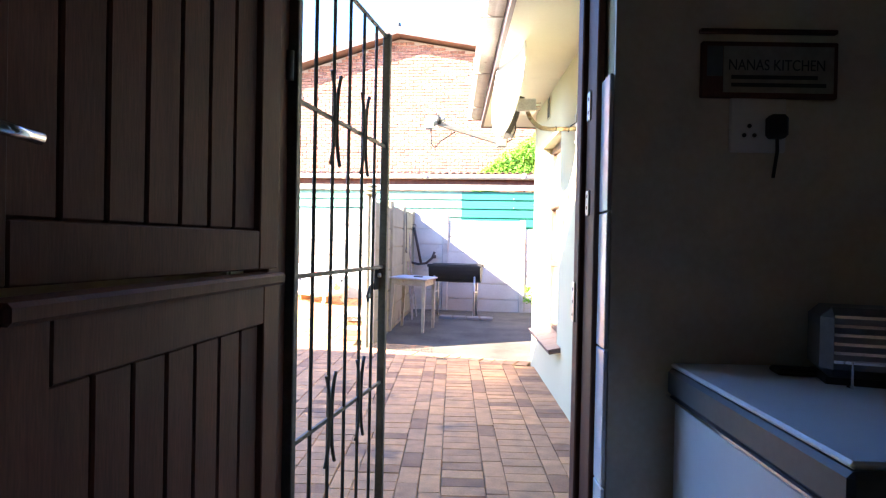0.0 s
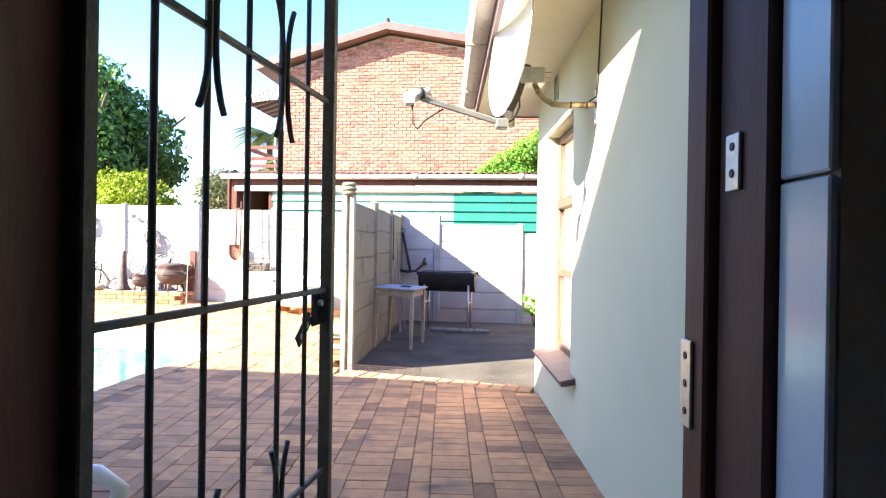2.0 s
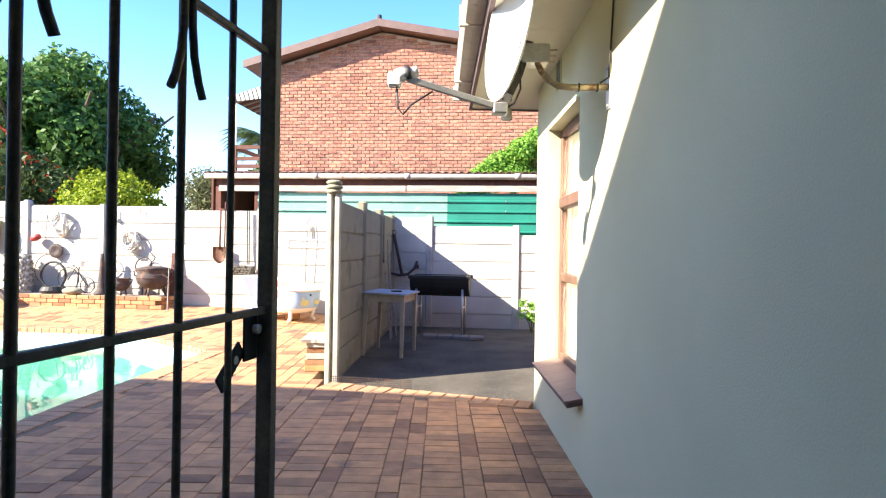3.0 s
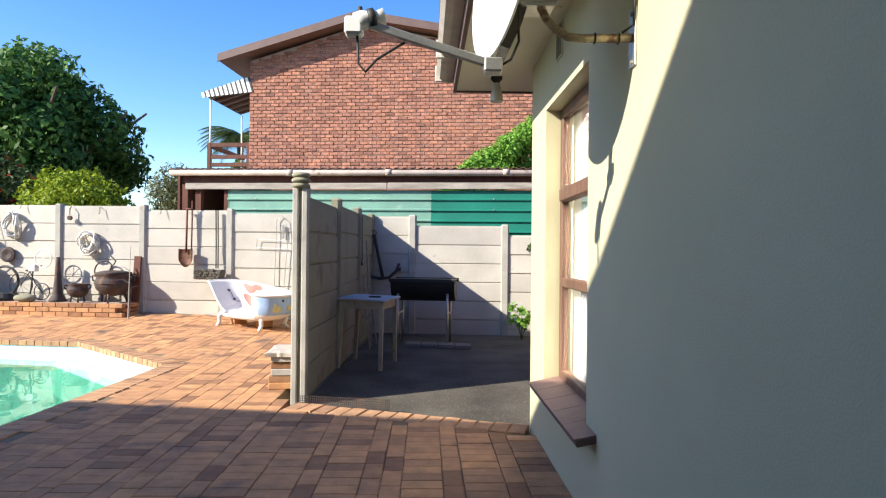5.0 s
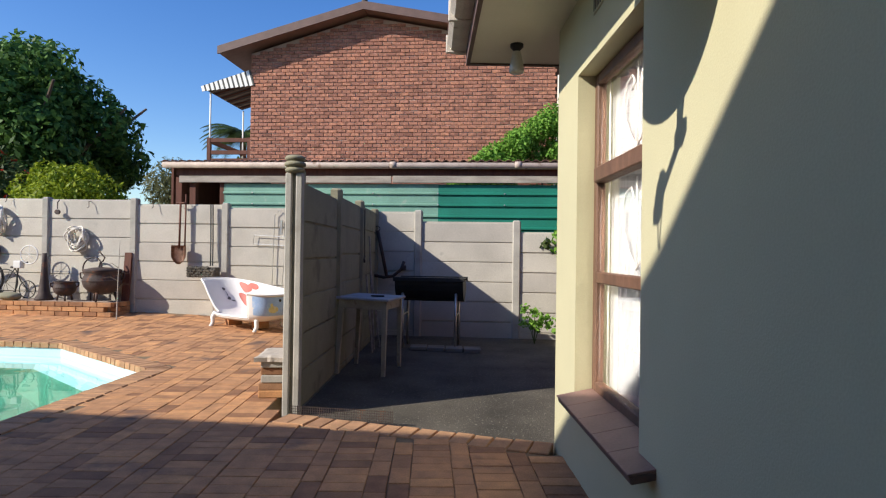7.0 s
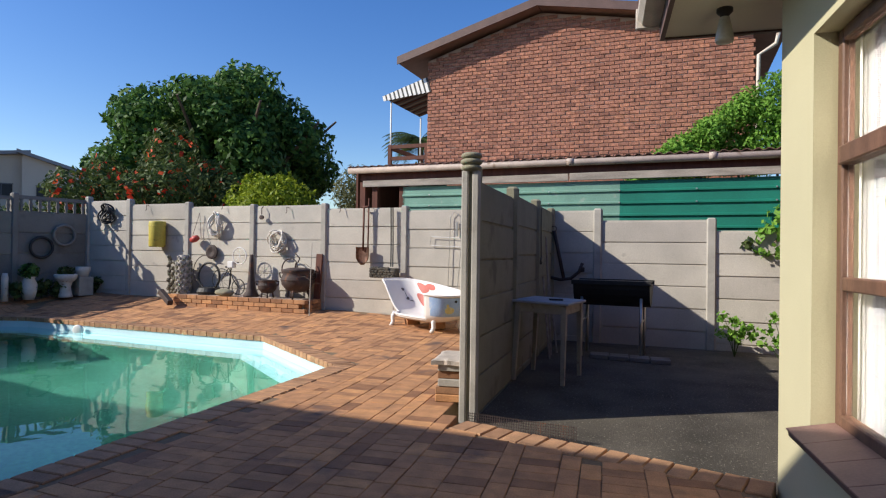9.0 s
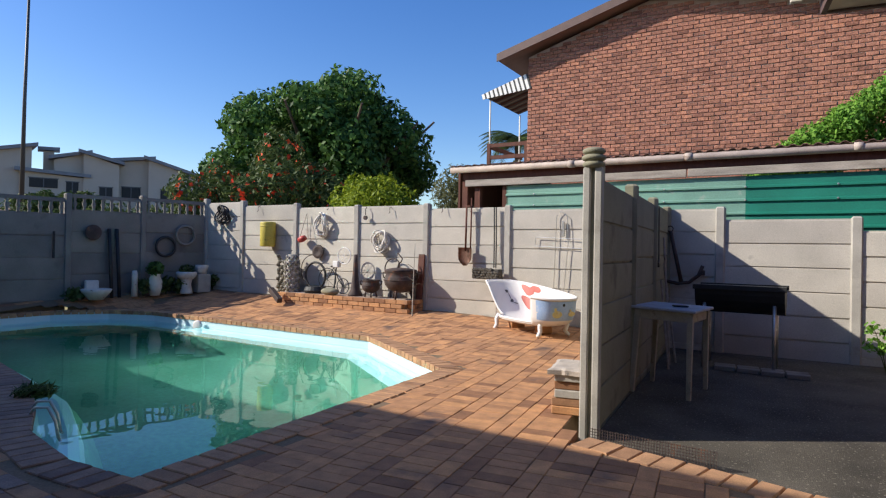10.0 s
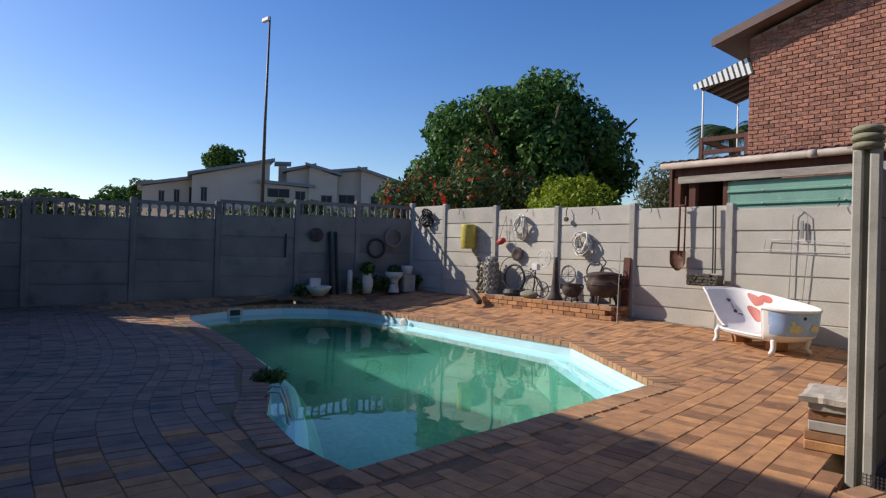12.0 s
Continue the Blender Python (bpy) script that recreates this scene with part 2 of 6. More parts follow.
def tube(bm, pts, r, n=8, closed=False, r_end=None):
    pts = [Vector(p) for p in pts]
    rings = []
    last = len(pts) - 1
    side = None
    for i, p in enumerate(pts):
        a = pts[i - 1] if i or closed else p
        b = pts[(i + 1) % len(pts)] if i < last or closed else p
        d = (b - a).normalized()
        if side is None:
            side = d.orthogonal().normalized()
        side = (side - d * side.dot(d)).normalized()
        up = d.cross(side)
        rr = r if r_end is None else r + (r_end - r) * i / last
        rings.append([bm.verts.new(p + rr * (math.cos(2 * math.pi * k / n) * side + math.sin(2 * math.pi * k / n) * up)) for k in range(n)])
    for i in range(len(rings) if closed else last):
        a, b = rings[i], rings[(i + 1) % len(rings)]
        for k in range(n):
            bm.faces.new((a[k], a[(k + 1) % n], b[(k + 1) % n], b[k]))
    if not closed:
        bm.faces.new(rings[0][::-1])
        bm.faces.new(rings[-1])
    return bm


def lathe(bm, profile, n=20, m=None):
    rings = []
    for r, z in profile:
        rings.append([bm.verts.new((r * math.cos(2 * math.pi * k / n), r * math.sin(2 * math.pi * k / n), z)) for k in range(n)] if r > 1e-5 else [bm.verts.new((0, 0, z))])
    for a, b in zip(rings, rings[1:]):
        for k in range(n):
            f = [a[k % len(a)], a[(k + 1) % len(a)], b[(k + 1) % len(b)], b[k % len(b)]]
            f = [v for i, v in enumerate(f) if v not in f[:i]]
            if len(f) > 2:
                bm.faces.new(f)
    if m is not None:
        bmesh.ops.transform(bm, matrix=m, verts=[v for ring in rings for v in ring])
    return bm


def arc(cx, cz, r, a0, a1, n, y=0.0):
    return [(cx + r * math.cos(radians(a0 + (a1 - a0) * i / n)), y, cz + r * math.sin(radians(a0 + (a1 - a0) * i / n))) for i in range(n + 1)]


# ---- the lie of the land ----
FENCE = Matrix.Translation((-4.64, 12.53, 0)) @ Matrix.Rotation(radians(-6.55), 4, "Z")
POOL = [(-2.84, 5.27), (-2.63, 8.74), (-4.48, 10.36), (-7.0, 10.70), (-9.45, 11.04), (-10.35, 10.80), (-10.95, 10.1), (-11.05, 9.2), (-10.62, 8.05), (-9.6, 7.55), (-8.4, 7.28), (-6.96, 6.92), (-5.6, 6.45), (-4.70, 5.93), (-4.12, 5.54), (-3.40, 5.31)]


def fence_y(x):
    return 12.53 - 0.1148 * (x + 4.64)


def lerp(x, table):
    if x <= table[0][0]:
        return table[0][1]
    for (a, p), (b, q) in zip(table, table[1:]):
        if x <= b:
            return p + (q - p) * (x - a) / (b - a)
    return table[-1][1]


def fence_base(x):
    return lerp(x, ((-12.5, 0.33), (-4.0, 0.19), (-2.0, 0.12), (-0.9, 0.03), (-0.5, -0.07), (3.0, -0.10)))


def slab_edge(x):
    return 7.13 - 0.36 * (x + 0.86)


def grade(x, y):
    """Height of the paved yard."""
    start = lerp(x, ((-11.5, 11.45), (-9.5, 11.4), (-4.5, 10.7), (-2.6, 8.95), (-0.9, 8.2)))
    f = min(1.0, max(0.0, (y - start) / (fence_y(x) - start)))
    flat = fence_base(min(x, -0.9)) * f
    # the bed along the west fence
    off = (x + 10.42) * 0.954 - (y - 13.19) * 0.30
    along = -(x + 10.42) * 0.30 - (y - 13.19) * 0.954
    bed = lerp(along, ((0, 0.26), (2.7, 0.18), (5.8, 0.09), (8, 0.0))) * min(1.0, max(0.0, 1.15 - off / 0.6))
    return max(flat if off > 0 else 0.0, bed)


def inside(x, y, poly):
    hit = False
    for (x1, y1), (x2, y2) in zip(poly, poly[1:] + poly[:1]):
        if (y1 > y) != (y2 > y) and x < (x2 - x1) * (y - y1) / (y2 - y1) + x1:
            hit = not hit
    return hit


def pool_gap(x, y):
    """Distance from the pool's edge, negative inside."""
    best = 1e9
    for (x1, y1), (x2, y2) in zip(POOL, POOL[1:] + POOL[:1]):
        dx, dy = x2 - x1, y2 - y1
        t = min(1.0, max(0.0, ((x - x1) * dx + (y - y1) * dy) / (dx * dx + dy * dy)))
        best = min(best, math.hypot(x - x1 - t * dx, y - y1 - t * dy))
    return -best if inside(x, y, POOL) else best


def terrain(x, y):
    if -17.0 < x < -0.9 and y < fence_y(x) + 0.3:
        return grade(x, y) - 0.006
    if x >= -0.9 and y > slab_edge(x) - 0.05:
        return -0.30
    if y < 3 and x > -17:
        return -0.009
    far = math.hypot(x + 6, y - 8)
    west = max(0.0, -x - 17.0)
    return (-0.012 if y < 12 else fence_base(x) - 0.05) + min(3.3, 0.13 * west) if west else (-0.012 if y < 10 else min(0.3, 0.0))


def steps(a, b, fine, out):
    xs = list(np.arange(a, b + 1e-6, fine))
    d = fine
    lo, hi = [], []
    while d < out:
        d *= 1.35
        lo.append((lo[-1] if lo else a) - d)
        hi.append((hi[-1] if hi else xs[-1]) + d)
    return lo[::-1] + xs + hi


def build_ground():
    xs, ys = steps(-17.0, 3.0, 0.14, 700), steps(1.5, 13.6, 0.14, 700)
    verts = [(x, y, terrain(x, y)) for y in ys for x in xs]
    w = len(xs)
    faces = []
    for j in range(len(ys) - 1):
        for i in range(w - 1):
            cx, cy = (xs[i] + xs[i + 1]) / 2, (ys[j] + ys[j + 1]) / 2
            if -12 < cx < -2 and 4.8 < cy < 11.5 and pool_gap(cx, cy) < 0.09:
                continue
            faces.append((j * w + i, j * w + i + 1, (j + 1) * w + i + 1, (j + 1) * w + i))
    me = bpy.data.meshes.new("ground")
    me.from_pydata(verts, [], faces)
    me.materials.append(SAND)
    tagged(new("ground", me), "sandy soil under and beyond the yard", "ground", kind="structure")


build_ground()

# ---- pool ----
def offset_pool(d):
    out = []
    k = len(POOL)
    for i in range(k):
        a, b, c = Vector(POOL[i - 1]), Vector(POOL[i]), Vector(POOL[(i + 1) % k])
        n1, n2 = (b - a).normalized(), (c - b).normalized()
        n1, n2 = Vector((-n1.y, n1.x)), Vector((-n2.y, n2.x))
        m = (n1 + n2).normalized()
        out.append(b - m * d / max(0.5, m.dot(n1)))
    return out


WATER_Z = -0.17


def depth(x):
    """The floor falls a little towards the east end."""
    return lerp(x, ((-11.0, -1.45), (-8.0, -1.65), (-3.2, -1.75)))


def build_pool():
    root = thing("swimming_pool", pose(0, 0, 0), "in-ground pool with pale blue walls and green water", "pool", kind="structure")
    levels = ((0.03, -0.03), (0.0, -0.035), (0.0, -0.30), (-0.05, -0.34), (-0.22, -0.36), (-0.29, -0.41), (-0.33, -0.72))
    bm = bmesh.new()
    rings = [[bm.verts.new((p.x, p.y, z)) for p in offset_pool(d)] for d, z in levels]
    for a, b in zip(rings[:-1], rings[1:]):
        for i in range(len(a)):
            j = (i + 1) % len(a)
            bm.faces.new((a[i], a[j], b[j], b[i]))
    part("pool_wall", bm, POOL_PAINT, root, "pale blue painted pool wall")
    bm = bmesh.new()
    rings = [[bm.verts.new((p.x, p.y, z)) for p in offset_pool(d)] for d, z in ((-0.325, -0.70), (-0.36, -0.80))]
    rings.append([bm.verts.new((p.x, p.y, depth(p.x) - 0.02)) for p in offset_pool(-0.52)])
    for a, b in zip(rings[:-1], rings[1:]):
        for i in range(len(a)):
            j = (i + 1) % len(a)
            bm.faces.new((a[i], a[j], b[j], b[i]))
    # the lower wall shares the floor's green
    part("lower_wall", bm, POOL_FLOOR, root, "green lower pool wall")
    bm = bmesh.new()
    hub = bm.verts.new((-6.4, 8.4, depth(-6.4)))
    rim = [bm.verts.new((p.x, p.y, depth(p.x))) for p in offset_pool(-0.5)]
    for i in range(len(rim)):
        bm.faces.new((hub, rim[i], rim[(i + 1) % len(rim)]))
    part("pool_floor", bm, POOL_FLOOR, root, "green pool floor")
    bm = bmesh.new()
    bm.faces.new([bm.verts.new((p.x, p.y, WATER_Z)) for p in offset_pool(0.002)])
    w = part("water", bm, WATER, root, "still green pool water")
    w.visible_shadow = False
    # light fitting and skimmer mouth
    bm = lathe(bmesh.new(), ((0, 0), (0.06, 0.0), (0.085, 0.02), (0.09, 0.05), (0.07, 0.06), (0, 0.06)), 20, pose(-8.1, 10.80, -0.13, 90, 0, 8))
    part("pool_light", bm, WHITE, root, "round white pool light", True)
    part("skimmer_mouth", box(-0.10, 0.10, -0.03, 0.02, -0.15, -0.045, 0.01, pose(-10.93, 9.05, 0, 0, 0, 85)), BLACK, root, "dark skimmer opening")
    part("skimmer_frame", box(-0.15, 0.15, -0.02, 0.012, -0.165, -0.02, 0.01, pose(-10.93, 9.05, 0, 0, 0, 85)), GUTTER, root, "pale skimmer frame")
    bm = bmesh.new()
    tube(bm, [(-4.66, 5.90, 0.0), (-4.64, 5.92, 0.05), (-4.57, 5.97, 0.05), (-4.53, 6.0, -0.05), (-4.50, 6.02, -0.25)], 0.011)
    tube(bm, [(-4.50, 5.78, 0.0), (-4.48, 5.80, 0.05), (-4.41, 5.85, 0.05), (-4.37, 5.88, -0.05), (-4.34, 5.90, -0.25)], 0.011)
    part("step_rail", bm, GALV, root, "pale bent steel step rail", True)
    return root


pool_root = build_pool()

# ---- house that the walk starts in ----
KF = 0.02
def wall(name, bm, material, label):
    return solid(name, bm, material, label, "wall", kind="structure")


door_wall = bmesh.new()
bump_box(door_wall, -2.60, -0.40, 1.456, 1.66, -0.1, 2.9)
bump_box(door_wall, 0.516, 1.0, 1.456, 1.66, -0.1, 2.9)
bump_box(door_wall, -0.40, 0.516, 1.456, 1.66, 2.14, 2.9)
wall("wall_door", door_wall, PLASTER, "cream plastered outer wall with the kitchen door")
inner = bmesh.new()
bump_box(inner, -2.60, -0.404, 1.440, 1.452, KF, 2.75)
bump_box(inner, 0.516, 2.3, 1.440, 1.452, KF, 2.75)
bump_box(inner, -0.404, 0.516, 1.440, 1.452, 2.14, 2.75)
wall("wall_kitchen_north", inner, KITCHEN_WALL, "dim tiled kitchen wall beside the door")
wall("wall_kitchen_east", box(2.3, 2.4, -2.6, 1.43, KF, 2.75), KITCHEN_WALL, "plain kitchen wall")
wall("wall_kitchen_west", box(-2.7, -2.604, -2.6, 1.43, KF, 2.75), KITCHEN_WALL, "plain kitchen wall")
wall("wall_kitchen_south", box(-2.7, 2.4, -2.7, -2.604, KF, 2.75), KITCHEN_WALL, "plain kitchen wall")
solid("floor", box(-2.7, 2.4, -2.7, 1.66, -0.1, KF), KITCHEN_FLOOR, "dull kitchen floor", "floor", kind="structure")
solid("ceiling", box(-2.7, 2.4, -2.7, 1.66, 2.754, 2.85), WHITE, "white kitchen ceiling", "ceiling", kind="structure")
reveal = bmesh.new()
for k in range(5):
    bump_box(reveal, 0.503, 0.512, 1.436, 1.515, KF + 0.33 * k, KF + 0.33 * k + 0.326, 0.002)
wall("trim_reveal_tile", reveal, TILE_WHITE, "white tile strip on the door reveal")

# unseen upper storey behind, added and bent to cast the yard's shadow edge
upper = bmesh.new()
line = [(3.2, -0.2), (-2.4, 1.82), (-3.86, 2.28), (-5.67, 3.18), (-9.27, 3.81), (-15.2, 3.98), (-16.8, 2.3), (-17.2, -2.0)]
top = 4.6
for (x1, y1), (x2, y2) in zip(line, line[1:]):
    d = Vector((x2 - x1, y2 - y1, 0))
    a = math.degrees(math.atan2(d.y, d.x))
    z0 = 2.86 if x1 > 0 else -0.1
    bump_box(upper, 0, d.length, 0, 0.22, z0, top, 0, pose(x1, y1, 0, 0, 0, a))
wall("wall_shadow_back", upper, PLASTER, "unseen house wall, bent to cast the yard shadow")
# Unseen eave, added to hide some sky from the paving near the house.
eave = bmesh.new()
for (x1, y1), (x2, y2) in (((0.29, 1.66), (-2.4, 1.66)), ((-2.4, 1.83), (-5.67, 3.18)), ((-5.67, 3.18), (-9.27, 3.81)), ((-9.27, 3.81), (-15.2, 3.98))):
    d = Vector((x2 - x1, y2 - y1, 0))
    bump_box(eave, 0, d.length, -0.75, 0.0, 2.63, 2.80, 0, pose(x1, y1, 0, 0, 0, math.degrees(math.atan2(d.y, d.x))))
solid("ceiling_sky_block", eave, SOFFIT, "unseen eave added to cut sky light on the paving", "eave", kind="structure")

# wing with the window
WIN = (4.90, 5.93, 0.46, 2.20)
wing = bmesh.new()
y0, y1, z0, z1 = WIN
rims = []
for x in (1.0, 1.24):
    for ya, yb, za, zb in ((1.66, 6.44, -0.2, 2.75), (y0, y1, 0.40, z1)):
        rims.append([wing.verts.new((x, y, z)) for y, z in ((ya, za), (yb, za), (yb, zb), (ya, zb))])
for p, q in ((0, 1), (2, 3), (0, 2), (1, 3)):
    for i in range(4):
        j = (i + 1) % 4
        wing.faces.new((rims[p][i], rims[p][j], rims[q][j], rims[q][i]))
bmesh.ops.recalc_face_normals(wing, faces=wing.faces[:])
wall("wall_wing_back", box(1.243, 5.0, 6.22, 6.44, -0.2, 2.75), PLASTER, "cream plastered return wall of the house")
wall("wall_wing", wing, PLASTER, "cream plastered house wall with a tall window")
room = bmesh.new()
bump_box(room, 2.6, 2.7, 3.4, 6.22, -0.1, 2.7)
bump_box(room, 1.24, 2.7, 3.3, 3.4, -0.1, 2.7)
bump_box(room, 1.24, 2.7, 3.4, 6.22, -0.1, 0.0)
wall("wall_room", room, WHITE, "plain wall of the room behind the window")

roof = thing("roof_eave", pose(0, 0, 0), "boxed eave with cream soffit and brown fascia", "eave", kind="structure")
bm = bmesh.new()
for a, b in ((1.67, 3.3), (3.305, 5.02), (5.025, 7.09)):
    bump_box(bm, 0.47, 1.0, a, b, 2.632, 2.645)
bump_box(bm, 1.0, 5.0, 6.44, 7.09, 2.632, 2.645)
bm.normal_update()
part("soffit", bm, SOFFIT, roof, "cream soffit board with joints")
bm = box(0.44, 0.468, 1.67, 7.12, 2.62, 2.84)
bump_box(bm, 0.468, 5.0, 7.092, 7.12, 2.62, 2.84)
part("fascia", bm, FASCIA, roof, "brown fascia board")
bm = bmesh.new()
prof = [(0.0, 0.14), (-0.135, 0.14), (-0.14, 0.05), (-0.11, 0.01), (-0.06, 0.0), (0.0, 0.0)]
ends = []
for y in (1.67, 7.2):
    ends.append([bm.verts.new((0.438 + p[0], y, 2.725 + p[1])) for p in prof])
for i in range(len(prof)):
    j = (i + 1) % len(prof)
    bm.faces.new((ends[0][i], ends[0][j], ends[1][j], ends[1][i]))
bm.faces.new(ends[1])
bm.faces.new(ends[0][::-1])
part("gutter", bm, GUTTER, roof, "aged white gutter")
for y in (2.6, 3.9, 5.2, 6.5, 7.12):
    part("gutter_clip", box(0.288, 0.445, y, y + 0.03, 2.715, 2.85, 0.004), GUTTER, roof)
bm = bmesh.new()
roofs = [(0.32, 2.87), (2.9, 3.40), (2.9, 3.45), (0.30, 2.91)]
ends = [[bm.verts.new((x, y, z)) for x, z in roofs] for y in (1.67, 7.2)]
for i in range(4):
    j = (i + 1) % 4
    bm.faces.new((ends[0][i], ends[0][j], ends[1][j], ends[1][i]))
bm.faces.new(ends[1])
bm.faces.new(ends[0][::-1])
part("roof_sheet", bm, ROOF_RED, roof, "dull red roof sheet")

# ---- precast fences ----
def panel_mesh(name, length, height, material):
    """One precast panel with a tongue along its upper edge, lying along x from 0."""
    bm = bmesh.new()
    prof = [(-0.02, 0.008), (-0.02, height - 0.014), (-0.004, height - 0.010), (-0.004, height + 0.010), (0.004, height + 0.010), (0.004, height - 0.010), (0.02, height - 0.014), (0.02, 0.008)]
    a = [bm.verts.new((0, y, z)) for y, z in prof]
    b = [bm.verts.new((length, y, z)) for y, z in prof]
    for i in range(len(prof)):
        j = (i + 1) % len(prof)
        bm.faces.new((a[i], b[i], b[j], a[j]))
    bm.faces.new(a)
    bm.faces.new(b[::-1])
    bmesh.ops.recalc_face_normals(bm, faces=bm.faces[:])
    me = bpy.data.meshes.new(name)
    bm.to_mesh(me)
    bm.free()
    me.materials.append(material)
    return me


def post_mesh(height, material, w=0.062, d=0.055):
    bm = bmesh.new()
    prof = [(-w, -0.02), (-w * 0.72, -d), (w * 0.72, -d), (w, -0.02), (w, d), (-w, d)]
    a = [bm.verts.new((x, y, 0)) for x, y in prof]
    b = [bm.verts.new((x, y, height)) for x, y in prof]
    t = [bm.verts.new((x * 0.7, y * 0.7, height + 0.02)) for x, y in prof]
    for lo, hi in ((a, b), (b, t)):
        for i in range(6):
            j = (i + 1) % 6
            bm.faces.new((lo[i], lo[j], hi[j], hi[i]))
    bm.faces.new(t)
    bmesh.ops.recalc_face_normals(bm, faces=bm.faces[:])
    me = bpy.data.meshes.new("post")
    bm.to_mesh(me)
    bm.free()
    me.materials.append(material)
    return me


def child(name, me, parent, m):
    ob = new(name, me)
    ob.parent = parent
    ob.matrix_basis = m
    return ob


def fence_run(root, posts, panel_material, post_material, pitch=0.305, gap=0.001):
    """posts: along, top of the post, top of the bay to its right, foot."""
    for k, (s, top, bay, foot) in enumerate(posts):
        child("post", post_mesh(top - foot + 0.1, post_material), root, pose(s, 0, foot - 0.1))
        if bay is None:
            continue
        nxt = posts[k + 1][0]
        z, low = bay, min(foot, posts[k + 1][3]) - 0.15
        full = panel_mesh("panel", nxt - s - 0.06, pitch - gap, panel_material)
        while z > low:
            jig = random.uniform(-0.004, 0.004)
            child("panel", full, root, pose(s + 0.03, jig, z - pitch + gap))
            z -= pitch


back_fence = thing("fence_back", FENCE, "grey precast concrete panel fence behind the yard", "fence", kind="structure")
tops = [(-5.80, 2.26), (-4.62, 2.19), (-3.08, 2.10), (-1.53, 2.03), (0.0, 2.02), (1.55, 1.95), (3.10, 1.90), (4.67, 1.86), (6.19, 1.71), (7.75, 1.56), (9.3, 1.45), (10.9, 1.35)]
rows = []
for k, (s, t) in enumerate(tops):
    x = -4.64 + s * 0.9935
    rows.append((s, t, tops[k + 1][1] - 0.015 if k + 1 < len(tops) else None, fence_base(x)))
fence_run(back_fence, rows, CONCRETE, POST_CONCRETE)

WEST = Matrix.Translation((-10.42, 13.19, 0)) @ Matrix.Rotation(math.atan2(-0.954, -0.30), 4, "Z")
west_fence = thing("fence_west", WEST, "weathered precast concrete fence, darkened for shade, with a baluster top rail", "fence", kind="structure")
west = [(0.0, 2.20, None, 0.26), (1.36, 2.22, 2.17, 0.22), (2.73, 2.16, 2.08, 0.17), (4.32, 2.03, 1.98, 0.12), (5.82, 2.01, 1.93, 0.08), (7.47, 1.87, 1.83, 0.0), (9.0, 1.83, 1.79, -0.05), (10.6, 1.8, 1.76, -0.05), (12.2, 1.78, None, -0.05)]
for k, (s, top, bay, foot) in enumerate(west):
    if k:
        child("post", post_mesh(top - foot + 0.1, SHADE_CONCRETE), west_fence, pose(s, 0, foot - 0.1, 0, 0, 180))
    if k + 1 == len(west):
        continue
    nxt = west[k + 1][0]
    bay = bay or 2.20
    length = nxt - s - 0.06
    rail = panel_mesh("top_rail", length, 0.07, SHADE_CONCRETE)
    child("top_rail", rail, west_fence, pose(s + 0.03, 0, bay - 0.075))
    z = bay - 0.30
    count = max(5, int(length / 0.155))
    for b in range(count):
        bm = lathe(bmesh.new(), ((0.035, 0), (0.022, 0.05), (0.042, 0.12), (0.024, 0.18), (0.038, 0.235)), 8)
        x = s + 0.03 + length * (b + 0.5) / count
        ob = link_mesh("baluster", bm, SHADE_CONCRETE, True)
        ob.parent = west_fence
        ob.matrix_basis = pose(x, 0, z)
    full = panel_mesh("panel", length, 0.405, SHADE_CONCRETE)
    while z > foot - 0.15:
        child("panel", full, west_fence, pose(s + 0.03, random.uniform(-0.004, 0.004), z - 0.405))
        z -= 0.406

# dividing wall with its end pillar
DIV = Matrix.Translation((-0.875, 7.40, 0)) @ Matrix.Rotation(math.atan2(4.62, 0.19), 4, "Z")
divider = thing("fence_divider", DIV, "precast concrete dividing wall with a ringed end pillar", "fence", kind="structure")
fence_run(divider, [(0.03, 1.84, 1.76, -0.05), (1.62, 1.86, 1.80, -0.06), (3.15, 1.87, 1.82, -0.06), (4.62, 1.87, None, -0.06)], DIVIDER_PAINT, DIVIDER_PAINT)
for y in (0.040, -0.042):
    part("pillar_post", box(-0.085, -0.012, y - 0.026, y + 0.026, -0.1, 1.82, 0.008), POST_CONCRETE, divider, "pale square pillar post")
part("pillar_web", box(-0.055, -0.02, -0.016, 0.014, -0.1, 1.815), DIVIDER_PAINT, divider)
for z, r in ((1.818, 0.076), (1.864, 0.082), (1.910, 0.077)):
    bm = lathe(bmesh.new(), ((0, z), (r - 0.022, z), (r - 0.003, z + 0.010), (r + 0.003, z + 0.023), (r - 0.003, z + 0.036), (r - 0.022, z + 0.046), (0, z + 0.046)), 24, pose(-0.045, 0, 0))
    part("cap_ring", bm, DIVIDER_PAINT, divider, smooth=True)

# rough slab behind the paving edge
bm = bmesh.new()
pts = [(-0.86, slab_edge(-0.86) + 0.02), (1.3, slab_edge(1.0) + 0.02), (6.0, 6.5), (6.0, 11.3), (-0.62, 12.1)]
lo = [bm.verts.new((x, y, -0.28)) for x, y in pts]
hi = [bm.verts.new((x, y, -0.075)) for x, y in pts]
bm.faces.new(hi)
for i in range(len(pts)):
    j = (i + 1) % len(pts)
    bm.faces.new((lo[i], lo[j], hi[j], hi[i]))
bmesh.ops.recalc_face_normals(bm, faces=bm.faces[:])
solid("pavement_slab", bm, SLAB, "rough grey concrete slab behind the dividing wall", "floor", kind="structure")

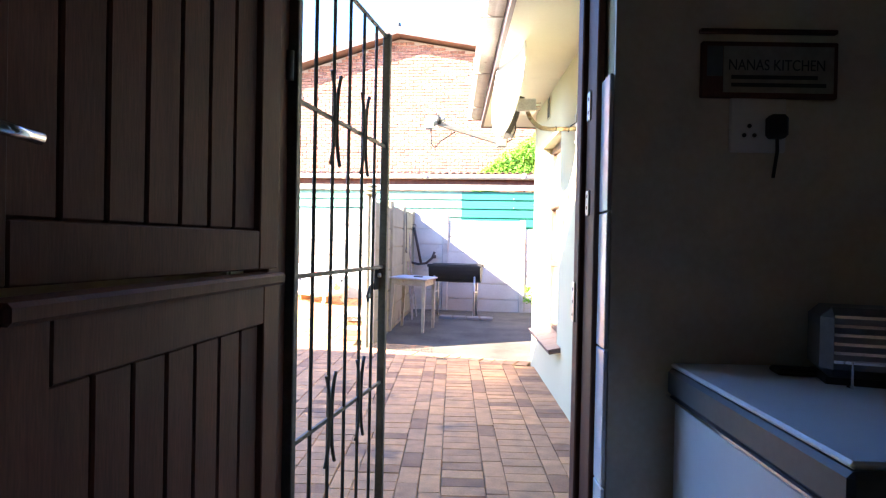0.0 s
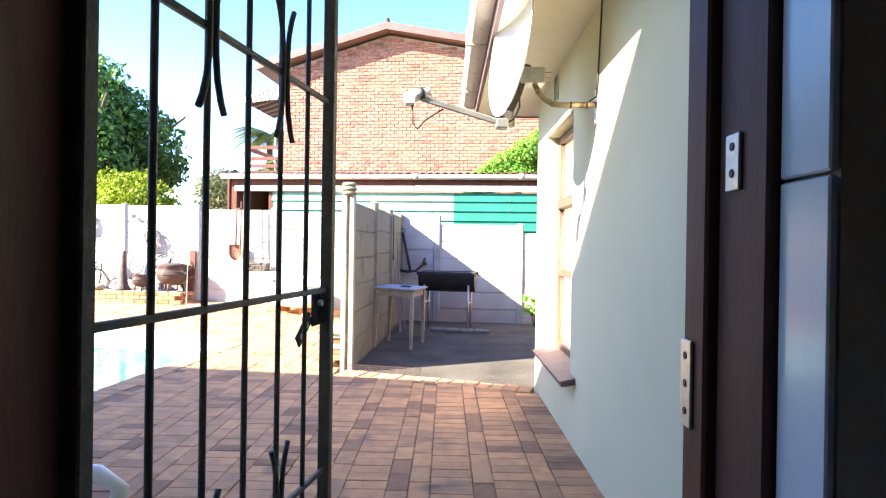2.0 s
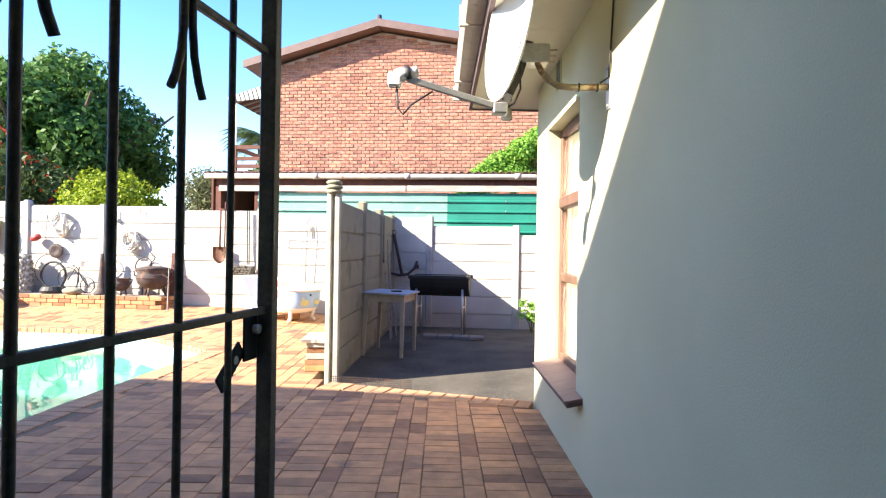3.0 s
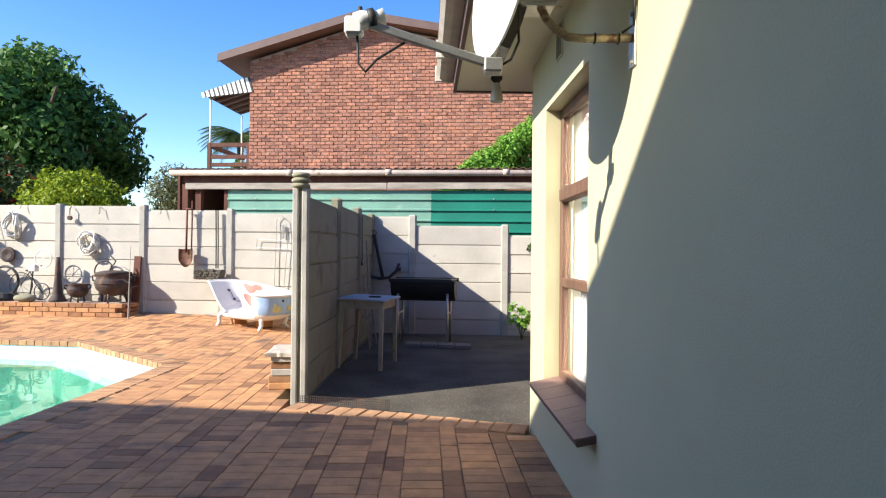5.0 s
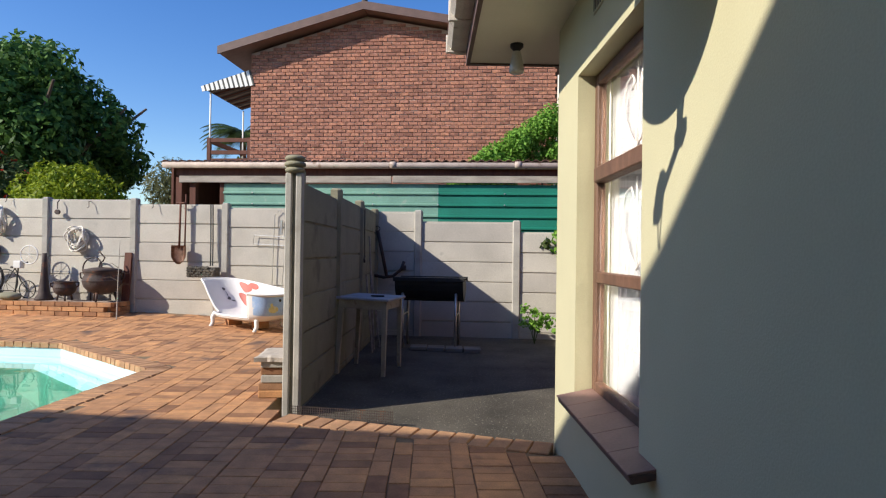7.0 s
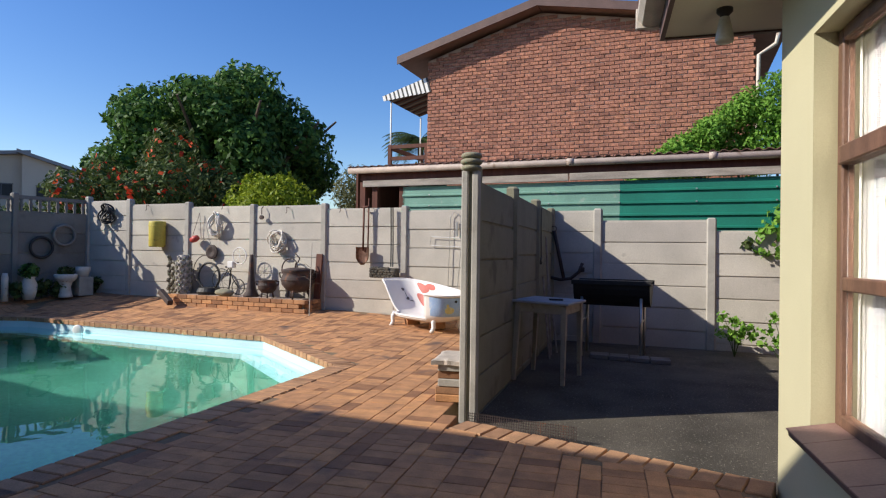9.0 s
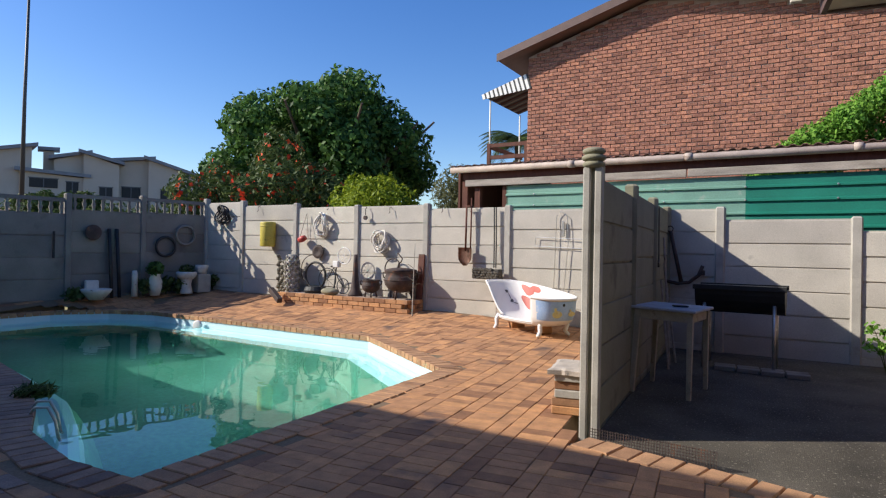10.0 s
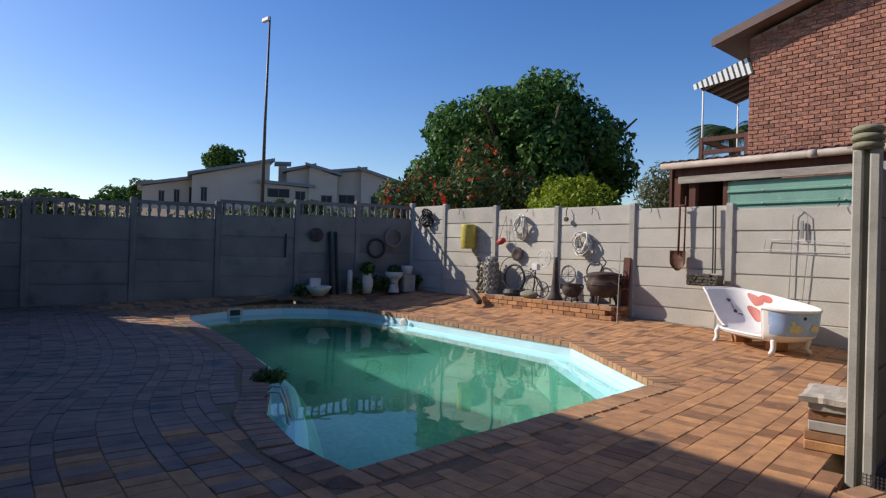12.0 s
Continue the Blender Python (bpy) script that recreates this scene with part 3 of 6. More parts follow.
# Unseen wall, added to keep eastern sky light off the slab.
wall("wall_sky_block_east", box(2.95, 3.15, 6.45, 11.6, -0.2, 3.3), ROOF_RED, "unseen dull red wall that blocks sky light from the slab")

# ---- neighbour's shed behind the fence ----
shed = thing("shed", FENCE, "long low shed with green ribbed sheet walls and a red roof", "shed")
SHED_Y = 0.22


def ribbed_sheet(x0, x1, z0, z1):
    bm = bmesh.new()
    prof, z = [], z1
    while z > z0:
        prof += [(0.0, z), (0.0, z - 0.125), (-0.028, z - 0.138), (-0.028, z - 0.162), (0.0, z - 0.175)]
        z -= 0.18
    a = [bm.verts.new((x0, SHED_Y + y, zz)) for y, zz in prof]
    b = [bm.verts.new((x1, SHED_Y + y, zz)) for y, zz in prof]
    for i in range(len(prof) - 1):
        bm.faces.new((a[i], a[i + 1], b[i + 1], b[i]))
    return bm


part("wall_sheet", ribbed_sheet(1.40, 4.95, 1.0, 2.31), GREEN_PALE, shed, "faded green ribbed wall sheet")
part("wall_sheet", ribbed_sheet(4.95, 10.8, 1.0, 2.305), GREEN_TEAL, shed, "deep green ribbed wall sheet")
for x in (1.9, 2.9, 3.9, 4.95, 6.0, 7.0, 8.0):
    for z in (2.16, 1.98):
        part("roofing_screw", lathe(bmesh.new(), ((0, 0), (0.014, 0), (0.012, 0.01), (0, 0.012)), 8, pose(x, SHED_Y - 0.028, z, 90, 0, 0)), GALV, shed)
for x in (0.62, 0.86, 1.38):
    part("shed_post", box(x - 0.05, x + 0.05, SHED_Y, SHED_Y + 0.1, -0.2, 2.42), WOOD_DARK, shed)
# End wall added to block the sun from the open bay.
part("sun_block_wall", box(0.42, 0.46, SHED_Y + 0.12, SHED_Y + 2.0, -0.2, 2.66), WOOD_DARK, shed, "dark end wall added to keep sun out of the bay")
# Black sheet stands in for the shade inside the bay.
part("bay_shade_sheet", box(0.2, 1.4, SHED_Y + 2.0, SHED_Y + 2.05, -0.2, 2.7), BLACK, shed, "black sheet standing for the shade inside the open bay")
part("fascia_board", box(0.66, 4.2, SHED_Y - 0.07, SHED_Y - 0.03, 2.32, 2.43, 0.005), WOOD_GREY, shed, "weathered grey timber board")
part("fascia_board", box(4.22, 10.8, SHED_Y - 0.07, SHED_Y - 0.03, 2.325, 2.435, 0.005), WOOD_GREY, shed, "weathered grey timber board")
part("bearer", box(0.6, 10.8, SHED_Y - 0.04, SHED_Y + 0.05, 2.44, 2.56), WOOD_DARK, shed)
bm = tube(bmesh.new(), [(0.42, SHED_Y - 0.13, 2.60), (4.0, SHED_Y - 0.13, 2.59), (10.9, SHED_Y - 0.13, 2.57)], 0.052, 12)
part("gutter_pipe", bm, OLD_GUTTER, shed, "round dull brown gutter pipe", True)
for x in (2.55, 4.24, 6.2, 8.3):
    bm = tube(bmesh.new(), [(x - 0.05, SHED_Y - 0.13, 2.595), (x + 0.05, SHED_Y - 0.13, 2.595)], 0.06, 12)
    part("gutter_collar", bm, OLD_GUTTER, shed, smooth=True)
bm = bmesh.new()
cols, prev = 300, None
for i in range(cols + 1):
    x = 0.40 + 10.5 * i / cols
    dz = 0.018 * math.sin(2 * math.pi * x / 0.14)
    row = [bm.verts.new((x, SHED_Y - 0.16, 2.665 + dz)), bm.verts.new((x, SHED_Y + 3.6, 2.95 + dz)), bm.verts.new((x, SHED_Y - 0.16, 2.655 + dz))]
    if prev:
        bm.faces.new((prev[0], row[0], row[1], prev[1]))
        bm.faces.new((prev[2], row[2], row[0], prev[0]))
    prev = row
part("roof_sheet", bm, ROOF_RED, shed, "old red corrugated roof sheet")

# ---- brick house beyond ----
HOUSE = Matrix.Translation((-4.93, 19.60, 0)) @ Matrix.Rotation(radians(-6.55), 4, "Z")
brick_house = thing("brick_house", HOUSE, "two-storey red face-brick house with a low gable", "house")
HW, EAVE, APEX_X, APEX_Z = 8.45, 6.76, 3.29, 7.74


def gable(x):
    return EAVE + (APEX_Z - EAVE) * (x / APEX_X) if x < APEX_X else APEX_Z - (APEX_Z - EAVE) * (x - APEX_X) / (HW - APEX_X)


bm = bmesh.new()
prof = [(0, -0.3), (HW, -0.3), (HW, gable(HW)), (APEX_X, APEX_Z), (0, gable(0))]
f = [bm.verts.new((x, 0.03, z)) for x, z in prof]
b = [bm.verts.new((x, 7.0, z)) for x, z in prof]
bm.faces.new(f)
bm.faces.new(b[::-1])
for i in range(5):
    j = (i + 1) % 5
    bm.faces.new((f[i], b[i], b[j], f[j]))
bmesh.ops.recalc_face_normals(bm, faces=bm.faces[:])
part("wall", bm, MORTAR, brick_house, "brick wall bed of mortar")
bm = bmesh.new()
over, thick = 0.78, 0.22
line = [(-over, EAVE + 0.08), (APEX_X, APEX_Z + 0.24), (HW + over, EAVE + 0.12)]
for (x1, z1), (x2, z2) in zip(line, line[1:]):
    d = [(x1, z1), (x2, z2), (x2, z2 - thick), (x1, z1 - thick)]
    for y0, y1, inset in ((-0.45, -0.41, 0), ):
        a = [bm.verts.new((x, y0, z)) for x, z in d]
        c = [bm.verts.new((x, y1, z)) for x, z in d]
        bm.faces.new(a)
        bm.faces.new(c[::-1])
        for i in range(4):
            j = (i + 1) % 4
            bm.faces.new((a[i], c[i], c[j], a[j]))
bmesh.ops.recalc_face_normals(bm, faces=bm.faces[:])
part("barge_board", bm, FASCIA, brick_house, "brown barge board along the gable")
bm = bmesh.new()
for (x1, z1), (x2, z2) in zip(line, line[1:]):
    d = [(x1, z1), (x2, z2), (x2, z2 - 0.04), (x1, z1 - 0.04)]
    a = [bm.verts.new((x, -0.405, z)) for x, z in d]
    c = [bm.verts.new((x, 7.4, z)) for x, z in d]
    bm.faces.new(a)
    bm.faces.new(c[::-1])
    for i in range(4):
        j = (i + 1) % 4
        bm.faces.new((a[i], c[i], c[j], a[j]))
bmesh.ops.recalc_face_normals(bm, faces=bm.faces[:])
part("roof", bm, ROOF_GREY, brick_house, "thin dark roof sheet")
bm = bmesh.new()
for (x1, z1), (x2, z2) in zip(line, line[1:]):
    d = [(x1 + 0.01, z1 - 0.15), (x2 - 0.01, z2 - 0.15), (x2 - 0.01, z2 - 0.18), (x1 + 0.01, z1 - 0.18)]
    a = [bm.verts.new((x, -0.405, z)) for x, z in d]
    c = [bm.verts.new((x, 7.3, z)) for x, z in d]
    bm.faces.new(a)
    bm.faces.new(c[::-1])
    for i in range(4):
        j = (i + 1) % 4
        bm.faces.new((a[i], c[i], c[j], a[j]))
bmesh.ops.recalc_face_normals(bm, faces=bm.faces[:])
part("soffit", bm, SOFFIT_BOUNCE, brick_house, "brown boarded soffit, lightened for bounced light")
part("ridge_vent", lathe(bmesh.new(), ((0, 0), (0.09, 0), (0.07, 0.12), (0, 0.14)), 10, pose(APEX_X, -0.3, APEX_Z + 0.26)), BLACK, brick_house)
# balcony with striped awning
balcony = part("balcony", box(-1.30, -0.02, 0.1, 2.6, 3.45, 3.62), WOOD_DARK, brick_house, "dark timber balcony with a rail")
for x in (-1.27, -0.08):
    part("rail_post", box(x - 0.05, x + 0.05, 0.12, 0.22, 3.6, 4.42), WOOD_DARK, balcony)
for z in (3.72, 3.95, 4.30):
    part("rail", box(-1.25, -0.1, 0.13, 0.20, z, z + 0.11), WOOD_DARK, balcony)
part("rail", box(-1.31, -1.24, 0.2, 2.6, 4.28, 4.40), WOOD_DARK, balcony)
for y in (0.2, 2.4):
    part("awning_pole", tube(bmesh.new(), [(-1.27, y, 3.6), (-1.27, y, 5.72)], 0.025), WHITE, balcony, "white awning pole", True)
awning = part("awning", box(-1.52, -0.01, 0.0, 2.7, -0.012, 0.0, 0, pose(0, 0, 6.28, 0, -17, 0)), GREY_TRIM, brick_house, "striped black and white awning")
stripes = 22
for k in range(stripes):
    a = -1.52 + 1.51 * (k + (0.25 if k % 2 else 0.0)) / stripes
    bm = box(a, a + 1.51 * (0.75 if k % 2 else 1.25) / stripes, -0.015, 0.0, -0.14 - 0.30 * k / stripes, 0.02, 0, pose(0, 0, 6.28, 0, -17, 0))
    part("stripe", bm, WHITE if k % 2 == 0 else BLACK, awning)
for k in range(12):
    y = 0.06 + 2.6 * k / 12
    part("underside_rib", box(-1.5, -0.05, y, y + 0.09, -0.03, -0.014, 0, pose(0, 0, 6.28, 0, -17, 0)), WOOD_DARK if k % 2 else WOOD_GREY, awning)
bm = tube(bmesh.new(), [(HW + 0.5, -0.2, 6.45), (HW + 0.45, -0.15, 6.2), (HW + 0.1, -0.06, 6.0), (HW + 0.06, -0.06, 3.0)], 0.045, 8)
part("downpipe", bm, GUTTER, brick_house, "pale downpipe", True)

# ---- planting ----
def leaf_cloud(name, material, parent, lobes, count, size, squash=0.75, label="", slim=0.5):
    """Leaves on and just inside a heap of lobes (x, y, z, radius)."""
    rng = np.random.default_rng(len(lobes) * 7919 + count)
    rad = np.array([l[3] for l in lobes])
    pick = rng.choice(len(lobes), count, p=rad ** 2 / (rad ** 2).sum())
    d = rng.normal(size=(count, 3))
    d /= np.linalg.norm(d, axis=1)[:, None]
    c = np.array([l[:3] for l in lobes])[pick]
    r = rad[pick] * (0.72 + 0.33 * rng.random(count) ** 0.6) * (0.92 + 0.16 * np.sin(d[:, 0] * 9 + d[:, 1] * 7 + pick) * np.cos(d[:, 2] * 8 + pick))
    p = c + d * r[:, None] * np.array([1, 1, squash])
    n = d + rng.normal(size=(count, 3)) * 0.55
    n /= np.linalg.norm(n, axis=1)[:, None]
    t = np.cross(n, rng.normal(size=(count, 3)))
    t /= np.linalg.norm(t, axis=1)[:, None] + 1e-9
    bt = np.cross(n, t)
    ln = size * (0.6 + 0.8 * rng.random(count))[:, None]
    v = np.stack([p - t * ln, p + bt * ln * slim, p + t * ln, p - bt * ln * slim], 1).reshape(-1, 3)
    me = bpy.data.meshes.new(name)
    me.from_pydata(v.tolist(), [], np.arange(count * 4).reshape(-1, 4).tolist())
    me.materials.append(material)
    ob = new(name, me)
    ob.parent = parent
    if label:
        tagged(ob, label)
    return ob


def trunk(bm, base, height, r, limbs, spread, seed):
    rng = random.Random(seed)
    tube(bm, [base, (base[0] + 0.1, base[1], base[2] + height * 0.4), (base[0], base[1] + 0.1, base[2] + height)], r, 8, r_end=r * 0.6)
    for k in range(limbs):
        a = 2 * math.pi * k / limbs + rng.random()
        top = Vector(base) + Vector((0, 0, height * (0.7 + 0.3 * rng.random())))
        q = top + Vector((math.cos(a) * spread * 0.5, math.sin(a) * spread * 0.5, spread * 0.5))
        tube(bm, [top, q, q + Vector((math.cos(a) * spread * 0.5, math.sin(a) * spread * 0.5, spread * 0.45))], r * 0.45, 6, r_end=r * 0.12)
    return bm


def lobes(cx, cy, cz, rx, rz, n, r, seed):
    rng = random.Random(seed)
    out = []
    for k in range(n):
        while True:
            v = Vector((rng.uniform(-1, 1), rng.uniform(-1, 1), rng.uniform(-0.9, 1)))
            if 0.35 < v.length < 1:
                break
        out.append((cx + v.x * rx, cy + v.y * rx, cz + v.z * rz, r * rng.uniform(0.75, 1.25)))
    return out


tree = thing("tree", pose(-14.2, 23.5, 0.0), "large rounded dark green tree behind the fence", "tree")
part("trunk", trunk(bmesh.new(), (0, 0, -0.3), 3.0, 0.32, 8, 4.2, 3), BARK, tree)
leaf_cloud("crown", LEAF_TREE, tree, lobes(-0.3, 0, 4.7, 4.05, 3.05, 130, 0.92, 11), 60000, 0.12, 0.85, "dense dark green crown")
flower_bush = thing("flowering_bush", pose(-13.4, 18.2, 0.0), "tall hibiscus bush with red flowers behind the fence", "bush")
part("stem", trunk(bmesh.new(), (0, 0, -0.3), 1.4, 0.12, 7, 2.2, 5), BARK, flower_bush)
bush_lobes = lobes(0.2, 0, 2.65, 2.45, 2.0, 46, 0.68, 12)
leaf_cloud("foliage", LEAF_BUSH, flower_bush, bush_lobes, 24000, 0.085, 1.0, slim=0.38)
tagged(leaf_cloud("blossom", FLOWER, flower_bush, bush_lobes, 800, 0.085, 1.0, "red hibiscus flowers", 0.9), kind="stuff")
lime = thing("lime_bush", pose(-8.35, 16.9, 0.0), "bright yellow-green rounded bush behind the fence", "bush")
part("stem", trunk(bmesh.new(), (0, 0, -0.3), 1.2, 0.1, 6, 1.4, 6), BARK, lime)
leaf_cloud("foliage", LEAF_LIME, lime, lobes(0, 0, 1.9, 1.35, 1.05, 60, 0.42, 13) + [(0, 0, 1.9, 1.3)], 22000, 0.055, 0.95)
grey_bush = thing("grey_bush", pose(-6.0, 18.0, 0.0), "pale wispy shrub beside the shed", "bush")
part("stem", trunk(bmesh.new(), (0, 0, -0.3), 1.0, 0.07, 6, 1.4, 7), BARK, grey_bush)
leaf_cloud("foliage", LEAF_GREY, grey_bush, lobes(0, 0, 2.2, 0.8, 1.2, 16, 0.5, 14), 6000, 0.08, 1.1, slim=0.2)
creeper = thing("creeper", HOUSE @ pose(8.2, -1.6, 0), "bright green creeper heaped against the brick wall", "climbing plant")
mound = []
rng = random.Random(21)
for k in range(320):
    a = rng.uniform(-2.3, 4.5)
    top = max(0.0, min(1.0, (a + 2.3) / 3.6)) * 2.5
    mound.append((a, rng.uniform(-0.4, 0.6) , 2.95 + top * (1 - 0.9 * rng.random() ** 2), 0.27))
leaf_cloud("foliage", LEAF_VINE, creeper, mound, 80000, 0.042, 1.0)
bm = bmesh.new()
for k in range(6):
    tube(bm, [(-1 + k * 0.7, 0.4, -0.3), (-0.8 + k * 0.7, 0.2, 1.8), (-1 + k * 0.8, 0.3, 4.0)], 0.05, 6, r_end=0.02)
part("stem", bm, BARK, creeper)


def palm(name, m, label, height, reach, fronds, seed):
    root = thing(name, m, label, "palm")
    part("trunk", tube(bmesh.new(), [(0, 0, -0.3), (0.1, 0, height * 0.5), (0, 0, height)], 0.22, 8, r_end=0.16), BARK, root)
    rng = random.Random(seed)
    for k in range(fronds):
        bm = bmesh.new()
        a, lift = 2 * math.pi * k / fronds + rng.uniform(-0.2, 0.2), rng.uniform(0.1, 0.9)
        prev = None
        spine = []
        for i in range(9):
            t = i / 8
            rr = reach * t
            spine.append(Vector((math.cos(a) * rr, math.sin(a) * rr, height + reach * (lift * t - 0.75 * t * t))))
        side = Vector((-math.sin(a), math.cos(a), 0))
        tube(bm, spine, 0.02, 4, r_end=0.006)
        for i in range(1, 40):
            t = i / 40
            q = spine[min(7, int(t * 8))].lerp(spine[min(8, int(t * 8) + 1)], t * 8 - int(t * 8))
            for sgn in (-1, 1):
                ln = reach * 0.26 * math.sin(math.pi * (0.12 + 0.83 * t))
                tip = q + side * sgn * ln + (spine[8] - spine[0]).normalized() * ln * 0.5 - Vector((0, 0, ln * 0.35))
                w = (spine[8] - spine[0]).normalized() * 0.03
                bm.faces.new([bm.verts.new(q - w), bm.verts.new(q + w), bm.verts.new(tip)])
        part("frond", bm, LEAF_BUSH, root)
    return root


palm("palm", pose(-9.7, 34.2, 0.0), "feathery palm beyond the balcony", 7.3, 2.1, 34, 4)

# ---- far side: houses, pole, trees ----
def far_house(m, label, prof, depth, windows, wing=None):
    """A mono-pitch block: prof is (width, low wall, high wall, foot); windows: x, z, w, h on the front."""
    w, zl, zr, foot = prof
    root = thing("house", m, label, "house")
    bm = bmesh.new()
    pts = [(0, foot), (w, foot), (w, zr), (0, zl)]
    a = [bm.verts.new((x, 0, z)) for x, z in pts]
    b = [bm.verts.new((x, depth, z)) for x, z in pts]
    bm.faces.new(a)
    bm.faces.new(b[::-1])
    for i in range(4):
        j = (i + 1) % 4
        bm.faces.new((a[i], b[i], b[j], a[j]))
    bmesh.ops.recalc_face_normals(bm, faces=bm.faces[:])
    part("wall", bm, SHADE_WALL, root)
    bm = bmesh.new()
    pts = [(-0.4, zl + 0.0), (w + 0.4, zr + 0.06), (w + 0.4, zr + 0.34), (-0.4, zl + 0.28)]
    a = [bm.verts.new((x, -0.4, z)) for x, z in pts]
    b = [bm.verts.new((x, depth + 0.3, z)) for x, z in pts]
    bm.faces.new(a)
    bm.faces.new(b[::-1])
    for i in range(4):
        j = (i + 1) % 4
        bm.faces.new((a[i], b[i], b[j], a[j]))
    bmesh.ops.recalc_face_normals(bm, faces=bm.faces[:])
    part("roof", bm, ROOF_GREY, root, "thin grey mono-pitch roof")
    for x, z, ww, hh in windows:
        win = part("window", box(x, x + ww, -0.06, 0.05, z, z + hh), BLACK, root, "dark window")
        part("frame", box(x - 0.06, x + ww + 0.06, -0.08, -0.02, z + hh, z + hh + 0.08), GREY_TRIM, win)
        part("mullion", box(x + ww / 2 - 0.04, x + ww / 2 + 0.04, -0.1, -0.02, z, z + hh), GREY_TRIM, win)
    return root


def facing(x, y, z=0.0):
    """A pose at (x, y) whose front looks back to the yard."""
    return pose(x, y, z, 0, 0, math.degrees(math.atan2(y - 3.2, x + 0.4)) - 90)


far_house(facing(-54.74, 28.58), "cream house with a rising mono-pitch roof, in shade", (6.9, 7.5, 9.3, 3.0), 7.0, [(0.8, 5.2, 0.5, 1.2)])
far_house(facing(-58.1, 25.5), "low cream wing with small sunlit windows", (6.9, 6.4, 7.9, 3.0), 5.0, [(1.4, 5.0, 0.45, 1.0), (2.7, 5.0, 0.45, 1.2), (4.0, 5.0, 0.5, 1.5), (5.3, 5.0, 0.5, 1.7)])
far_house(facing(-51.9, 34.0), "low flat-roofed link with a strip window", (4.6, 7.2, 6.9, 3.0), 6.0, [(0.6, 5.9, 2.0, 0.75), (3.2, 5.6, 0.9, 0.9)])
far_house(facing(-51.2, 36.3), "pale house block with a rising roof", (2.4, 8.4, 9.1, 3.0), 6.0, [])
far_house(facing(-49.45, 37.71), "shaded house block with a falling roof", (2.7, 9.1, 8.2, 3.0), 6.0, [(1.2, 5.3, 1.0, 0.9)])
far_house(facing(-48.6, 40.1), "pale house block with a rising roof", (2.8, 8.6, 9.0, 3.0), 6.0, [(0.5, 5.3, 1.5, 1.1)])
far_house(facing(-46.4, 41.7), "cream house with a falling mono-pitch roof", (4.6, 9.0, 7.3, 3.0), 7.0, [(1.0, 5.0, 2.4, 1.3)])
chimney = far_house(facing(-52.5, 36.2), "square cream chimney block", (0.8, 9.2, 9.2, 3.0), 0.8, [])

pole = thing("street_lamp", pose(-34.6, 23.75, 2.1), "tall thin dark lamp pole with a small white head", "street lamp")
part("shaft", tube(bmesh.new(), [(0, 0, 0), (0.1, 0.0, 7), (0.25, 0.05, 13.6)], 0.13, 8, r_end=0.06), IRON, pole, smooth=True)
part("lamp_head", box(-0.45, 0.3, -0.12, 0.12, 13.35, 13.6, 0.04), WHITE, pole, "small white lamp head")


def far_tree(x, y, z, r, seed, label, mat=None, tall=1.0):
    root = thing("tree", pose(x, y, 0), label, "tree")
    part("trunk", trunk(bmesh.new(), (0, 0, 2.5), z - 3.0, r * 0.08, 6, r * 0.7, seed), BARK, root)
    leaf_cloud("crown", mat or LEAF_TREE, root, lobes(0, 0, z, r, r * 0.55 * tall, 24, r * 0.38, seed), 5000, r * 0.09, 0.9)
    return root


far_tree(-66.7, 38.1, 11.0, 2.3, 31, "dark spreading pine behind the far house")
far_tree(-116, 34.3, 7.4, 3.4, 32, "hazy far tree on the skyline")
far_tree(-113, 43, 7.6, 4.2, 33, "hazy far tree on the skyline")
far_tree(-75, 32.2, 7.2, 1.5, 34, "small thin tree on the skyline", tall=1.6)
far_tree(-147, 32.7, 7.4, 4.5, 35, "hazy far tree on the skyline")
far_tree(-40, 31, 3.6, 1.6, 36, "low shrub beyond the fence", LEAF_BUSH)
far_tree(-38, 27, 3.4, 1.4, 37, "low shrub beyond the fence", LEAF_BUSH)
far_tree(-8.2, 27, 3.6, 1.7, 38, "dull green tree beyond the shed", LEAF_BUSH)
far_tree(-9.8, 40.5, 6.4, 1.8, 39, "light green tree beyond the balcony", LEAF_BUSH)

hedge = thing("hedge", WEST @ pose(3.0, -3.6, 0.0), "low dark hedge behind the baluster fence", "hedge")
rng = random.Random(77)
part("stem", trunk(bmesh.new(), (0, 0, -0.3), 1.0, 0.06, 6, 0.8, 40), BARK, hedge)
leaf_cloud("foliage", LEAF_BUSH, hedge, [(rng.uniform(-3.5, 12), rng.uniform(-0.5, 0.5), rng.uniform(0.4, 1.92), 0.42) for _ in range(190)], 34000, 0.07, 1.0)

# ---- kitchen door, gate and frame ----
frame_ob = thing("door_frame", pose(0, 0, 0), "dark-stained wooden door frame with steel strike plates", "door frame", kind="structure")
part("jamb", box(0.478, 0.512, 1.628, 1.690, KF, 2.14, 0.004), WOOD_DARK, frame_ob)
part("jamb_rebate", box(0.492, 0.512, 1.518, 1.626, KF, 2.14, 0.003), WOOD_DARK, frame_ob)
part("jamb", box(-0.398, -0.332, 1.535, 1.694, KF, 2.14, 0.004), WOOD_DARK, frame_ob)
part("head", box(-0.398, 0.512, 1.52, 1.672, 2.08, 2.14, 0.004), WOOD_DARK, frame_ob)
part("threshold", box(-0.398, 0.512, 1.47, 1.70, -0.02, 0.035, 0.008), WOOD_DARK, frame_ob)


